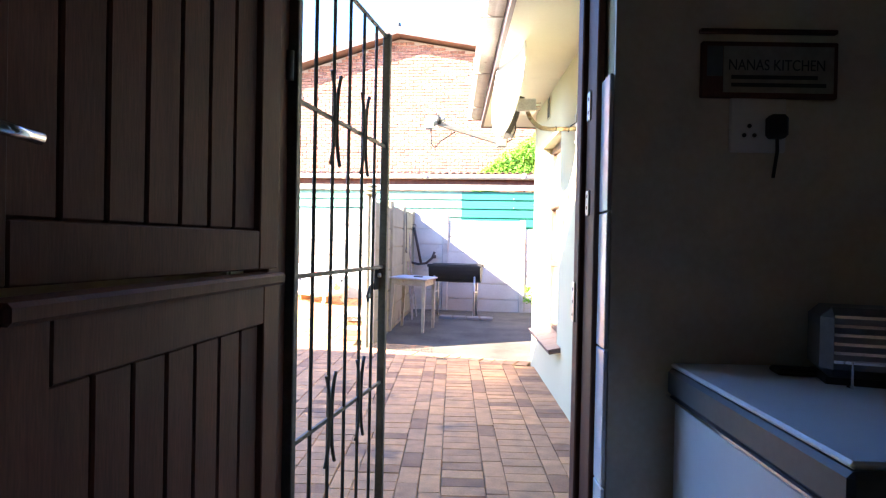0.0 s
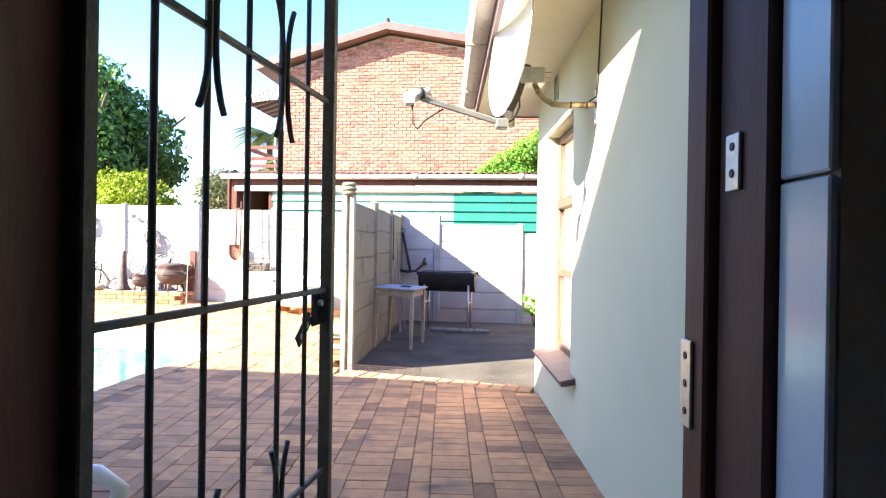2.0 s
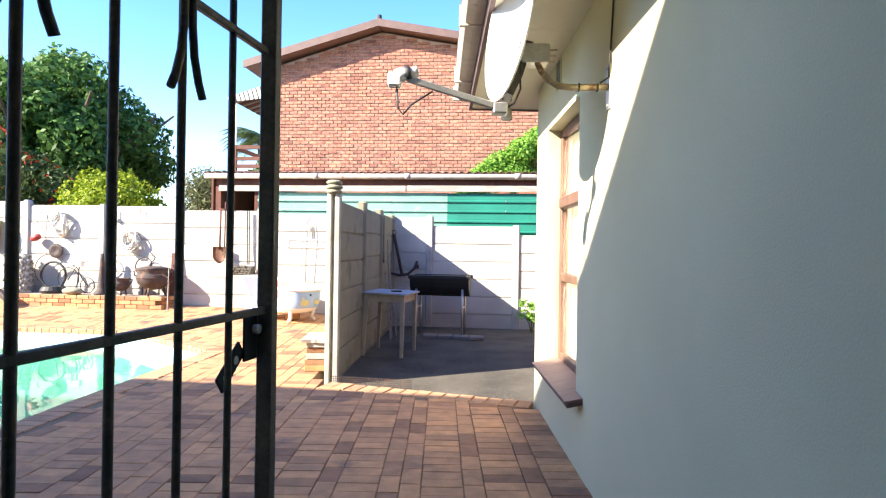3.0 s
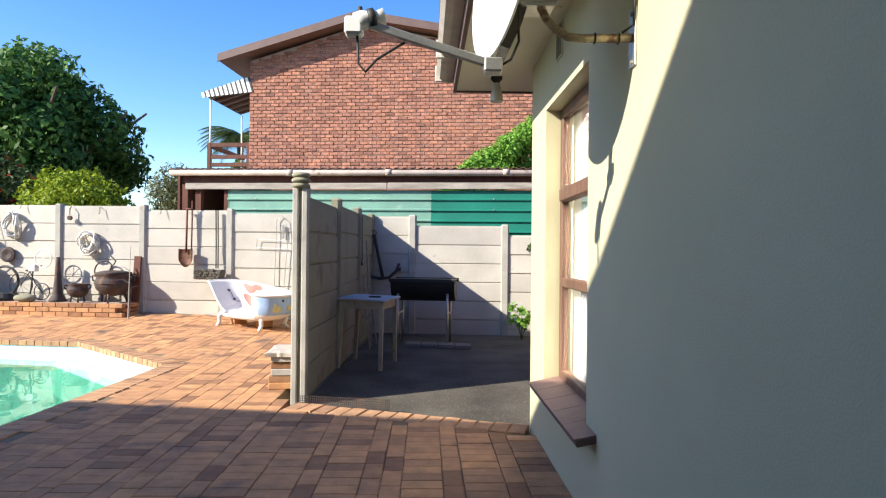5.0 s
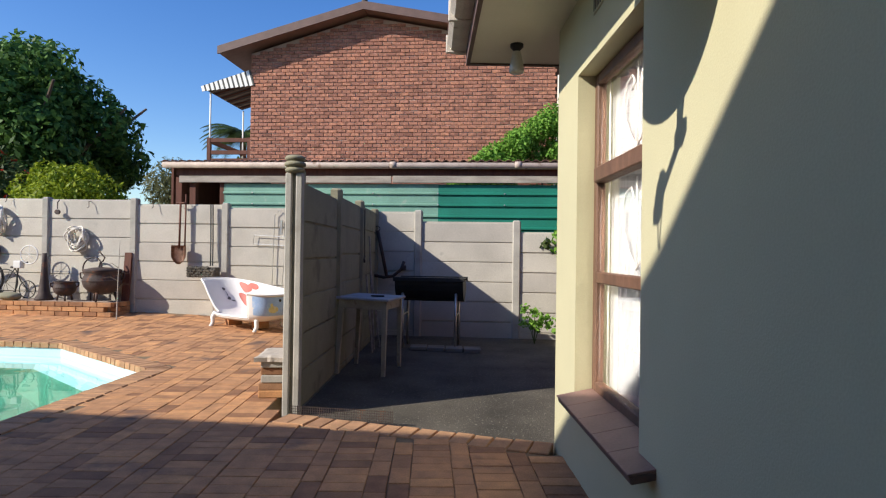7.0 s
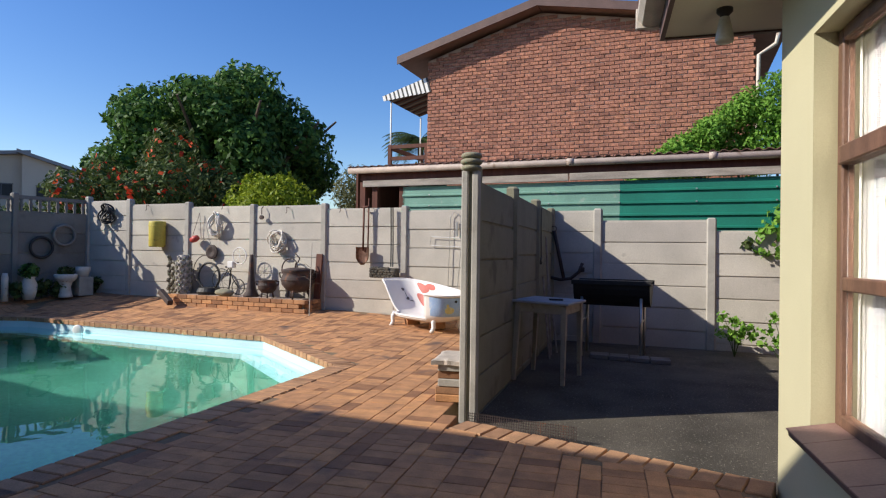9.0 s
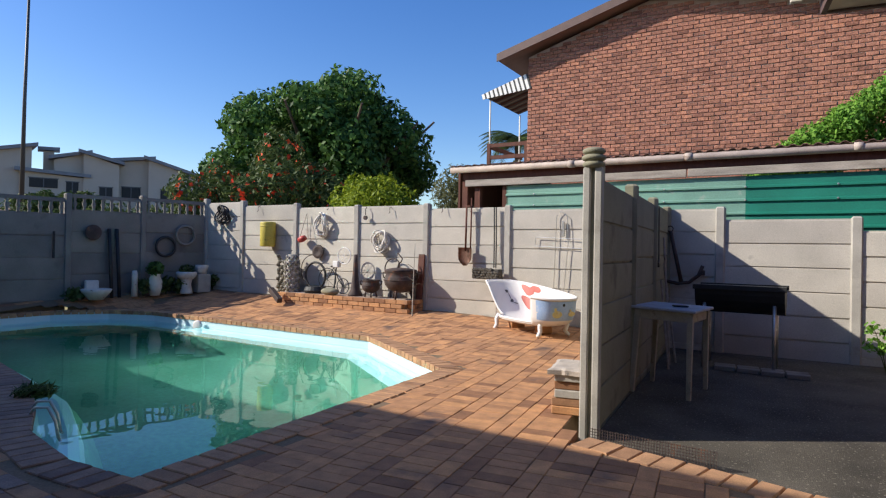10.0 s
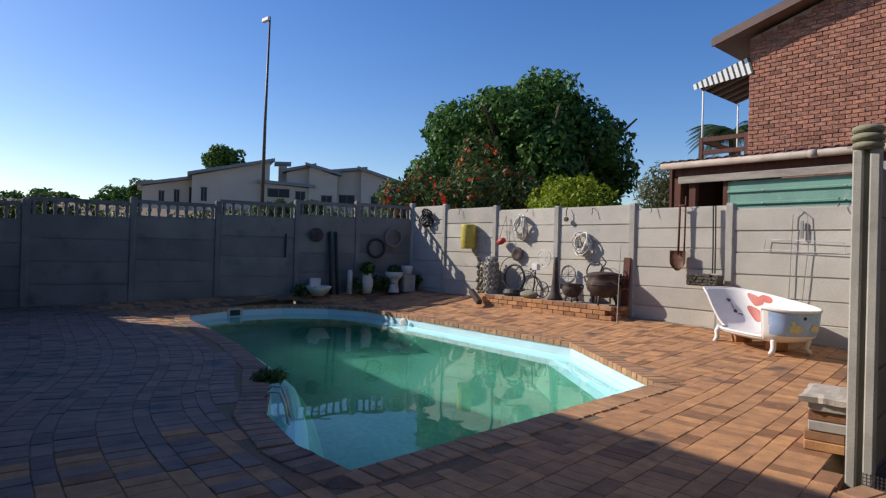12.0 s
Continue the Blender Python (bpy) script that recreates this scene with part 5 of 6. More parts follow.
part("links", tube(bmesh.new(), [(0, 0, 1.78), (0.01, 0, 1.5), (0.04, 0, 1.2), (0.05, 0, 1.16)], 0.008, 6), IRON, chain)
part("hook", tube(bmesh.new(), [(0.05, 0, 1.16), (0.0, 0, 1.12), (0.03, 0, 1.08), (0.08, 0, 1.10)], 0.012, 6), IRON, chain)
for k, (s, y, h, lean) in enumerate(((3.25, -0.2, 1.5, 0.09), (3.45, -0.25, 1.2, 0.16), (2.95, -0.22, 1.0, 0.1))):
    solid("leaning_stick", tube(bmesh.new(), [(0, 0, 0), (0.05, lean, h)], 0.012, 6), WOOD_GREY, "thin grey stick leaning on the dividing wall", "stick", m=DIV @ pose(s, y, SZ))
mesh_strip = thing("wire_mesh", pose(-0.84, 7.17, SZ, 0, 0, -11), "low strip of rusty square wire mesh along the slab edge", "wire mesh")
bm = bmesh.new()
for k in range(46):
    x = 0.79 * k / 45
    bump_box(bm, x - 0.002, x + 0.002, -0.0018, 0.0018, 0, 0.125)
tagged(part("uprights", bm, RUST, mesh_strip), kind="stuff")
for k in range(7):
    z = 0.005 + 0.0185 * k
    part("wire", box(0, 0.79, 0.0018, 0.005, z - 0.002, z + 0.002), RUST, mesh_strip)


def weed(m, label, count, r, h, size, mat, seed):
    root = thing("weed", m, label, "plant")
    rng = random.Random(seed)
    tips = []
    for k in range(9):
        a = rng.uniform(0, 6.28)
        tip = (math.cos(a) * r * rng.random(), math.sin(a) * r * rng.random(), h * rng.uniform(0.4, 1.0))
        part("stem", tube(bmesh.new(), [(0, 0, 0), (tip[0] * 0.4, tip[1] * 0.4, tip[2] * 0.6), tip], 0.006, 5, r_end=0.003), LEAF_BUSH, root)
        tips.append((*tip, 0.10))
    leaf_cloud("leaves", mat, root, tips, count, size, 0.9, slim=0.7)
    return root


weed(FENCE @ pose(6.45, -0.5, SZ), "leafy green weed at the foot of the fence", 240, 0.26, 0.55, 0.034, LEAF_VINE, 1)
weed(FENCE @ pose(6.95, -0.9, SZ), "leafy green weed on the slab", 240, 0.28, 0.55, 0.034, LEAF_VINE, 2)
weed(FENCE @ pose(7.5, -1.3, SZ), "leafy green weed on the slab", 240, 0.28, 0.5, 0.034, LEAF_VINE, 8)
branch = thing("overhanging_branch", FENCE @ pose(7.2, 0.45, -0.2), "leafy branch hanging over the fence", "plant")
part("stem", tube(bmesh.new(), [(0, 0.2, 0), (0, 0, 1.6), (-0.1, -0.3, 1.9), (-0.25, -0.5, 1.6)], 0.02, 6, r_end=0.008), BARK, branch)
leaf_cloud("leaves", LEAF_VINE, branch, [(-0.1, -0.3, 1.85, 0.3), (-0.3, -0.5, 1.6, 0.22), (0.2, -0.2, 1.95, 0.3), (0.1, -0.35, 1.6, 0.2), (0.5, -0.2, 1.9, 0.3)], 900, 0.045, 1.0, slim=0.7)
leaf_cloud("leaves", LEAF_BUSH, thing("ivy_sprig", FENCE @ pose(6.62, -0.05, 1.35), "small dark sprig of ivy on the fence panel", "plant"), [(0, 0, 0, 0.07), (0.03, 0, 0.06, 0.05)], 40, 0.03, 1.0, slim=0.8)

# ---- brick stack beside the pillar ----
BROKEN_SLAB = shader("broken_slab", (0.46, 0.40, 0.34), 0.9, 0.15, 12.0, 90, 0.4)
stack = thing("brick_stack", pose(-1.10, 7.80, 0, 0, 0, 4), "stack of old bricks topped by a grey slab beside the pillar", "brick stack")
for c, (mat, gap) in enumerate(((PAVER, 0.0), (COPING, 0.07), (POST_CONCRETE, 0.0), (PAVER, 0.08), (POST_CONCRETE, 0.0))):
    for k in range(2):
        dx, dy = random.uniform(-0.014, 0.014), -0.21 + k * (0.22 + gap) + random.uniform(-0.01, 0.01)
        part("brick", box(-0.11 + dx, 0.11 + dx, dy, dy + (0.105 if gap else 0.215), 0.062 * c, 0.062 * c + 0.0605, 0.006), mat, stack)
bm = bmesh.new()
bmesh.ops.create_grid(bm, x_segments=10, y_segments=14, size=0.5)
for v in bm.verts:
    edge = max(abs(v.co.x), abs(v.co.y)) * 2
    k = 1 + (0.10 * noise.noise(v.co * 7.0) if edge > 0.95 else 0)
    v.co = Vector((v.co.x * 0.31 * k + 0.015, v.co.y * 0.50 * k, 0.345 + 0.005 * noise.noise(v.co * 5.0) - (0.010 if edge > 0.95 else 0)))
bmesh.ops.solidify(bm, geom=bm.faces[:], thickness=0.034)
part("slab", bm, BROKEN_SLAB, stack, "rough broken grey concrete slab")

# ---- bath tub ----
TUBZ = 0.10
tub = thing("bathtub", pose(-2.50, 11.42, TUBZ, 0, 0, -35), "painted cast-iron bathtub on claw feet standing on the paving", "bathtub")


def tub_point(a, t, out=0.0):
    """The inner face of the tub at the angle a (degrees); t: 0 at the rim, 1 at the bottom."""
    ca, sa = math.cos(radians(a)), math.sin(radians(a))
    px = 0.75 * math.copysign(abs(ca) ** 0.62, ca)
    py = 0.385 * math.copysign(abs(sa) ** 0.62, sa)
    rim = 0.59 - 0.09 * (px / 0.75)
    shrink = lerp(t, ((0.0, -0.01), (0.03, 0.0), (0.5, 0.04), (0.8, 0.09), (0.92, 0.17), (0.98, 0.28), (1.0, 0.42))) - out
    slant = (0.30 * t if px < 0 else 0.04 * t) * abs(px) / 0.75
    return (px * (1 - shrink) + slant, py * (1 - shrink * 1.2), rim + (0.15 - rim) * t)


def tub_kept(a, t):
    """The long front side is cut away, down to a low lip."""
    return not (196 < a % 360 < 302 and t < 0.90)


TUB_PAINT = shader("tub_paint", (0.76, 0.73, 0.70), 0.45, 0.05, 4.0, 60, 0.05)
BLUE_PAINT = shader("pale_blue_paint", (0.33, 0.47, 0.70), 0.5, 0.12, 5.0, 60, 0.05, spots=((0.62, 0.64, 0.66), 5.0, 0.58), soft=0.12)
YELLOW_PAINT = shader("yellow_paint", (0.50, 0.41, 0.06), 0.6, 0.15, 8.0, 60, 0.08, spots=((0.16, 0.13, 0.05), 6.0, 0.62), soft=0.12)
PALE_YELLOW = shader("pale_yellow_paint", (0.60, 0.50, 0.20), 0.6, 0.12, 20.0, 60, 0.05, spots=((0.55, 0.56, 0.5), 30.0, 0.6))
RED_PAINT = shader("red_paint", (0.45, 0.05, 0.04), 0.5, 0.15, 8.0, 60, 0.05)
PETAL_PAINT = shader("faded_red_paint", (0.52, 0.13, 0.10), 0.5, 0.12, 8.0, 60, 0.05)
LEAF_PAINT = shader("dark_leaf_paint", (0.10, 0.09, 0.10), 0.5, 0.15, 8.0, 60, 0.05)
bm = bmesh.new()
AN, TS = 120, [0, 0.03, 0.1, 0.2, 0.3, 0.4, 0.5, 0.6, 0.7, 0.8, 0.86, 0.9, 0.94, 0.98, 1.0]
rings = [[bm.verts.new(tub_point(360 * i / AN, t)) for i in range(AN)] for t in TS]
for (p, q), (t, u) in zip(zip(rings, rings[1:]), zip(TS, TS[1:])):
    for i in range(AN):
        if tub_kept(360 * (i + 0.5) / AN, (t + u) / 2):
            j = (i + 1) % AN
            bm.faces.new((p[i], q[i], q[j], p[j]))
bm.faces.new(rings[-1][::-1])
bmesh.ops.delete(bm, geom=[v for v in bm.verts if not v.link_faces], context="VERTS")
bm.normal_update()
bmesh.ops.solidify(bm, geom=bm.faces[:], thickness=-0.026)
part("tub_shell", bm, TUB_PAINT, tub, "white painted tub shell with its front side cut away", True)
angles = [302 + 254 * i / 60 for i in range(61)]
edge = [tub_point(a, 0.0, 0.035) for a in angles]
edge += [tub_point(196, t, 0.02) for t in (0.15, 0.3, 0.45, 0.6, 0.75, 0.86, 0.9)]
edge += [tub_point(196 + 106 * i / 20, 0.9, 0.02) for i in range(1, 21)]
edge += [tub_point(302, t, 0.02) for t in (0.8, 0.65, 0.5, 0.35, 0.2, 0.08)]
part("rolled_rim", tube(bmesh.new(), edge, 0.017, 8, True), TUB_PAINT, tub, "rolled white rim along the cut edge", True)


def tub_decal(a, t, wide, tall, turn):
    """A painted leaf-shaped patch, a little proud of the shell, round the angle a and the depth t."""
    bm, n = bmesh.new(), 24
    loop = []
    for rad in (1.0, 0.66, 0.33):
        row = []
        for k in range(n):
            w = 2 * math.pi * k / n
            u, v = rad * wide * math.cos(w), rad * tall * math.sin(w) * (1 - 0.45 * math.cos(w))
            c, sn = math.cos(radians(turn)), math.sin(radians(turn))
            row.append(bm.verts.new(tub_point(a + (u * c - v * sn), min(0.93, max(0.02, t + (u * sn + v * c) / 60)), -0.008)))
        loop.append(row)
    for p, q in zip(loop, loop[1:]):
        for k in range(n):
            bm.faces.new((p[k], p[(k + 1) % n], q[(k + 1) % n], q[k]))
    bm.faces.new(loop[-1])
    return bm


bm, rows = bmesh.new(), []
for j in range(11):
    rows.append([bm.verts.new(tub_point(-50 + 98 * i / 30, 0.07 + 0.78 * j / 10, 0.046)) for i in range(31)])
for p, q in zip(rows, rows[1:]):
    for i in range(30):
        bm.faces.new((p[i], p[i + 1], q[i + 1], q[i]))
part("end_panel", bm, BLUE_PAINT, tub, "pale blue painted tub end", True)
for a, t, w, h, turn in ((124, 0.60, 11, 16, 70), (119, 0.22, 9, 12, 70), (104, 0.12, 9, 6, 10)):
    part("painted_petal", tub_decal(a, t, w, h, turn), PETAL_PAINT, tub, "faded red painted petal", True)
for a, t, w, h, turn in ((172, 0.30, 2.5, 3, 75), (168, 0.56, 4, 2.4, 15), (160, 0.62, 6, 0.8, -8), (169, 0.44, 0.7, 6, 10)):
    part("painted_leaf", tub_decal(a, t, w, h, turn), LEAF_PAINT, tub, "dark painted leaf", True)
for y, z, s in ((-0.13, 0.31, 0.085), (0.12, 0.31, 0.06)):
    blob = pose(0.780, y, z, 0, 90, 0)
    duck = part("painted_duck", lathe(bmesh.new(), ((0, 0), (s, 0), (s * 0.9, 0.0015), (0, 0.002)), 16, blob @ Matrix.Diagonal((0.55, 1, 1, 1))), PALE_YELLOW, tub, "yellow painted duck")
    part("duck_head", lathe(bmesh.new(), ((0, 0), (s * 0.3, 0), (s * 0.26, 0.0015), (0, 0.002)), 12, blob @ pose(-s * 0.75, -s * 0.35, 0.0005)), PALE_YELLOW, duck)
part("overflow", lathe(bmesh.new(), ((0, 0), (0.02, 0), (0.02, 0.006), (0, 0.006)), 12, pose(0.783, -0.02, 0.43, 0, 90, 0)), BLACK, tub)
for x, y in ((-0.42, -0.22), (-0.42, 0.22), (0.55, -0.22), (0.55, 0.22)):
    part("claw_foot", tube(bmesh.new(), [(x, y * 0.85, 0.20), (x + 0.02, y * 1.1, 0.14), (x, y * 1.0, 0.06), (x + 0.01, y * 1.15, 0.02), (x + 0.015, y * 1.25, 0.0)], 0.034, 8, r_end=0.026), TUB_PAINT, tub, "painted claw foot", True)
for x in (-0.30, 0.30):
    solid("prop_brick", box(-0.11, 0.11, -0.055, 0.055, 0, 0.11, 0.006), PAVER, "clay brick propping the bathtub", "brick", "bricks under the tub", m=tub.matrix_world @ pose(x, 0.05, -0.0, 0, 0, 80))

# ---- plinth and the things shown on it ----
plinth = thing("brick_plinth", FENCE, "low clay-brick plinth along the fence", "plinth")
PT = 0.375
for c in range(3):
    z = PT - 0.075 * (c + 1)
    for k in range(14):
        a = -3.04 + 0.232 * k - (0.116 if c % 2 else 0)
        if a < -3.1 or a + 0.22 > 0.03:
            continue
        part("brick", box(a, a + 0.222, -0.52, -0.42, z + 0.004, z + 0.071, 0.004), PAVER, plinth)
    for k in range(4):
        part("brick", box(-0.105, 0.0, -0.415 + 0.085 * k, -0.335 + 0.085 * k, z + 0.004, z + 0.071, 0.004), PAVER, plinth)
part("core", box(-3.05, -0.11, -0.415, -0.06, -0.1, PT - 0.006), MORTAR, plinth, "mortar core")


def on_plinth(s, v=-0.28, rot=0.0, z=None):
    return FENCE @ pose(s, v, PT if z is None else z, 0, 0, rot)


def pot(name, m, r, h, label, lid):
    root = thing(name, m, label, "cooking pot")
    leg = 0.12 * h / 0.5
    prof = [(0, leg)] + [(r * math.sin(a), leg + h * 0.5 * (1 - math.cos(a))) for a in (0.4, 0.8, 1.2, 1.57, 1.9)] + [(r * 0.86, leg + h * 0.78), (r * 0.98, leg + h * 0.86), (r * 0.98, leg + h * 0.90), (r * 0.84, leg + h * 0.89), (r * 0.82, leg + h * 0.5), (0, leg + h * 0.1)]
    part("bowl", lathe(bmesh.new(), prof, 28), RUST, root, "", True)
    part("band", lathe(bmesh.new(), ((r * 1.0, leg + h * 0.5), (r * 1.03, leg + h * 0.51), (r * 1.03, leg + h * 0.54), (r * 1.0, leg + h * 0.55)), 28), RUST, root, "", True)
    for k in range(3):
        a = 2 * math.pi * k / 3 + 0.5
        part("leg", tube(bmesh.new(), [(0.62 * r * math.cos(a), 0.62 * r * math.sin(a), leg + 0.1 * h), (0.72 * r * math.cos(a), 0.72 * r * math.sin(a), 0.0)], 0.026 * r / 0.3, 8, r_end=0.016), RUST, root, "", True)
    for sg in (-1, 1):
        part("ear", tube(bmesh.new(), [(sg * r * 0.9, 0, leg + h * 0.82), (sg * r * 1.18, 0, leg + h * 0.80), (sg * r * 1.14, 0, leg + h * 0.62), (sg * r * 0.98, 0, leg + h * 0.56)], 0.012, 8), RUST, root, "", True)
    if lid:
        ld = part("lid", lathe(bmesh.new(), ((r * 1.0, leg + h * 0.905), (r * 1.0, leg + h * 0.93), (r * 0.5, leg + h * 1.0), (0, leg + h * 1.02)), 28), RUST, root, "domed rusty lid", True)
        part("lid_handle", tube(bmesh.new(), [(-0.05, 0, leg + h), (-0.04, 0, leg + h + 0.08), (0.0, 0, leg + h + 0.1), (0.03, 0, leg + h + 0.16), (-0.06, 0, leg + h + 0.26)], 0.012, 8), RUST, ld, "", True)
    return root


pot("cast_iron_pot", on_plinth(-0.33, -0.30, 12), 0.285, 0.43, "large rusty three-legged iron pot with a lid on the plinth", True)
pot("cast_iron_pot", on_plinth(-0.95, -0.32, 40), 0.165, 0.27, "small rusty three-legged iron pot on the plinth", False)
ring = thing("iron_hoop", on_plinth(-0.62, -0.14, 0), "thin iron hoop leaning on the fence", "hoop")
part("hoop", tube(bmesh.new(), [(0.16 * math.cos(t), 0.03 * math.sin(t), 0.53 + 0.16 * math.sin(t)) for t in [2 * math.pi * k / 24 for k in range(24)]], 0.012, 8, True), RUST, ring, smooth=True)
part("stem", tube(bmesh.new(), [(0, -0.03, 0.0), (0, -0.03, 0.37)], 0.012, 8), RUST, ring)
horn = solid("iron_cone", lathe(bmesh.new(), ((0, 0), (0.14, 0), (0.13, 0.03), (0.085, 0.1), (0.055, 0.35), (0.04, 0.6), (0.032, 0.75), (0, 0.75)), 24), RUST, "tall rusty iron cone standing on the plinth", "ornament", m=on_plinth(-1.36, -0.25), smooth=True)
jug = thing("column_vase", on_plinth(-2.93, -0.25), "tall vase covered with pale stones on the plinth", "vase")
part("core", lathe(bmesh.new(), ((0, 0), (0.12, 0), (0.13, 0.3), (0.12, 0.6), (0.08, 0.72), (0, 0.72)), 16), POST_CONCRETE, jug)
for k in range(120):
    a, z = k * 2.399, 0.02 + 0.68 * k / 120
    r = 0.125 if z < 0.6 else 0.095
    stone = box(-0.03, 0.03, -0.022, 0.022, -0.025, 0.025, 0.012, pose(r * math.cos(a), r * math.sin(a), z, k * 31 % 40, 0, math.degrees(a)))
    part("stone", stone, (CONCRETE, SHADE_CONCRETE, DIVIDER_PAINT)[k % 3], jug)
cacti = thing("dry_cactus", FENCE @ pose(-3.22, -0.24, 0.20), "dried knobbly cactus stems beside the plinth", "plant")
DRY_CACTUS = shader("dry_cactus_skin", (0.17, 0.155, 0.115), 0.9, 0.3, 20.0, 90, 0.5)
for x, h, turn in ((-0.07, 0.88, 0.0), (0.02, 0.70, 2.0), (0.09, 0.80, 4.0)):
    bm = bmesh.new()
    for k in range(int(h / 0.055)):
        w = turn + 2.4 * k
        bmesh.ops.create_icosphere(bm, subdivisions=1, radius=0.045, matrix=pose(x + 0.022 * math.cos(w), 0.022 * math.sin(w), 0.03 + 0.055 * k, 20 * k, 0, 37 * k) @ Matrix.Diagonal((1, 0.9, 1.1, 1)))
    part("stem", bm, DRY_CACTUS, cacti, "knobbly dried cactus stem")


def wheel(name, cx, cz, r, tube_r, spokes, material, parent):
    rim = part(name, tube(bmesh.new(), [(cx + r * math.cos(t), 0, cz + r * math.sin(t)) for t in [2 * math.pi * k / 28 for k in range(28)]], tube_r, 6, True), material, parent, smooth=True)
    for k in range(spokes):
        t = 2 * math.pi * k / spokes
        part("spoke", tube(bmesh.new(), [(cx, 0, cz), (cx + r * math.cos(t), 0, cz + r * math.sin(t))], 0.003, 4), material, rim)


bike_wheel = thing("wheel_rim", on_plinth(-2.37, -0.20), "old black wheel leaning on the fence", "wheel")
wheel("rim", 0, 0.33, 0.25, 0.022, 0, BLACK, bike_wheel)
part("base", lathe(bmesh.new(), ((0, 0), (0.2, 0), (0.22, 0.05), (0.18, 0.12), (0, 0.14)), 20), BLACK, bike_wheel)
part("outer_hoop", tube(bmesh.new(), [(-0.12 + 0.3 * math.cos(t), 0.05, 0.42 + 0.3 * math.sin(t)) for t in [1.3 + 2.6 * k / 16 for k in range(17)]], 0.008, 6), RUST, bike_wheel)
trike = thing("ornamental_bicycle", on_plinth(-1.86, -0.26), "small wire bicycle ornament with a white basket", "ornament")
wheel("wheel", -0.16, 0.27, 0.21, 0.009, 10, BLACK, trike)
wheel("wheel", 0.22, 0.16, 0.14, 0.009, 10, BLACK, trike)
wheel("wheel", 0.24, 0.72, 0.15, 0.009, 8, WHITE, trike)
part("frame", tube(bmesh.new(), [(-0.16, 0, 0.27), (0.0, 0, 0.50), (0.1, 0, 0.3), (0.22, 0, 0.16)], 0.01, 6), BLACK, trike)
part("frame", tube(bmesh.new(), [(0.0, 0, 0.02), (0.06, 0, 0.55), (0.18, 0.05, 0.60)], 0.012, 6), BLACK, trike)
part("basket", box(0.0, 0.13, -0.05, 0.05, 0.50, 0.62, 0.01), WHITE, trike, "white basket")
part("seat", box(-0.06, 0.02, -0.04, 0.04, 0.50, 0.53, 0.01), BLACK, trike)
bm = bmesh.new()
bmesh.ops.create_icosphere(bm, subdivisions=3, radius=0.16, matrix=Matrix.Diagonal((1.15, 0.8, 0.45, 1)))
for v in bm.verts:
    v.co *= 1 + 0.12 * noise.noise(v.co * 9)
solid("field_stone", bm, DIVIDER_PAINT, "rounded yellowish stone on the plinth", "stone", m=on_plinth(-1.80, -0.42, 10, PT + 0.06), smooth=True)
solid("leaning_board", box(-0.06, 0.06, -0.02, 0.02, 0, 0.78, 0.004), WOOD_DARK, "dark board leaning on the fence", "board", m=FENCE @ pose(-0.05, -0.14, PT, -6, 0, 0))
solid("leaning_log", box(-0.25, 0.2, -0.05, 0.05, -0.05, 0.05, 0.01), RUST, "short dark timber lying at the end of the plinth", "timber", m=FENCE @ pose(-2.85, -0.74, 0.32, 0, 25, -20))

# ---- things hung on the fence ----
def hang(s, z, v=-0.05):
    return FENCE @ pose(s, v, z)


bucket = thing("yellow_drum", hang(-3.70, 1.24, -0.17), "faded yellow plastic drum hung on the fence", "drum")
part("shell", lathe(bmesh.new(), ((0, 0), (0.14, 0), (0.15, 0.02), (0.155, 0.46), (0.15, 0.49), (0.14, 0.50), (0.13, 0.48), (0, 0.46)), 24), YELLOW_PAINT, bucket, smooth=True)
part("rim_ring", lathe(bmesh.new(), ((0.157, 0.40), (0.162, 0.41), (0.157, 0.42)), 24), YELLOW_PAINT, bucket)
float_ob = thing("red_float", hang(-2.80, 1.40, -0.13), "small red float on a cord hung on the fence", "float")
part("body", lathe(bmesh.new(), ((0, -0.1), (0.05, -0.08), (0.065, 0), (0.05, 0.08), (0, 0.1)), 14, pose(0, 0, 0, 0, 70, 0)), RED_PAINT, float_ob, smooth=True)
part("cord", tube(bmesh.new(), [(-0.06, 0, 0.03), (0.06, 0.06, 0.5), (0.14, 0.02, 0.02)], 0.006, 5), WOOD_GREY, float_ob)
gear = solid("iron_gear", lathe(bmesh.new(), ((0, 0), (0.10, 0), (0.135, 0.01), (0.135, 0.04), (0.09, 0.05), (0, 0.03)), 20, pose(0, 0, 0, 90, 0, 0)), RUST, "round rusty gear hung on the fence", "gear", m=hang(-2.43, 1.16))


def coil(s, z, r, turns, thick, material, label, tall, seed):
    root = thing("rope_coil", hang(s, z, -0.11), label, "rope")
    rng = random.Random(seed)
    for k in range(turns):
        rr, ph = r * rng.uniform(0.7, 1.05), rng.uniform(0, 6)
        ox, oz = rng.uniform(-0.3, 0.3) * r, rng.uniform(-0.25, 0.25) * r
        pts = [(ox + rr * math.cos(t) * (1 + 0.1 * math.sin(3 * t + ph)), 0.055 * math.sin(2 * t + ph), oz + tall * rr * math.sin(t)) for t in [2 * math.pi * i / 26 for i in range(26)]]
        part("loop", tube(bmesh.new(), pts, thick, 7, True), material, root, smooth=True)
    return root


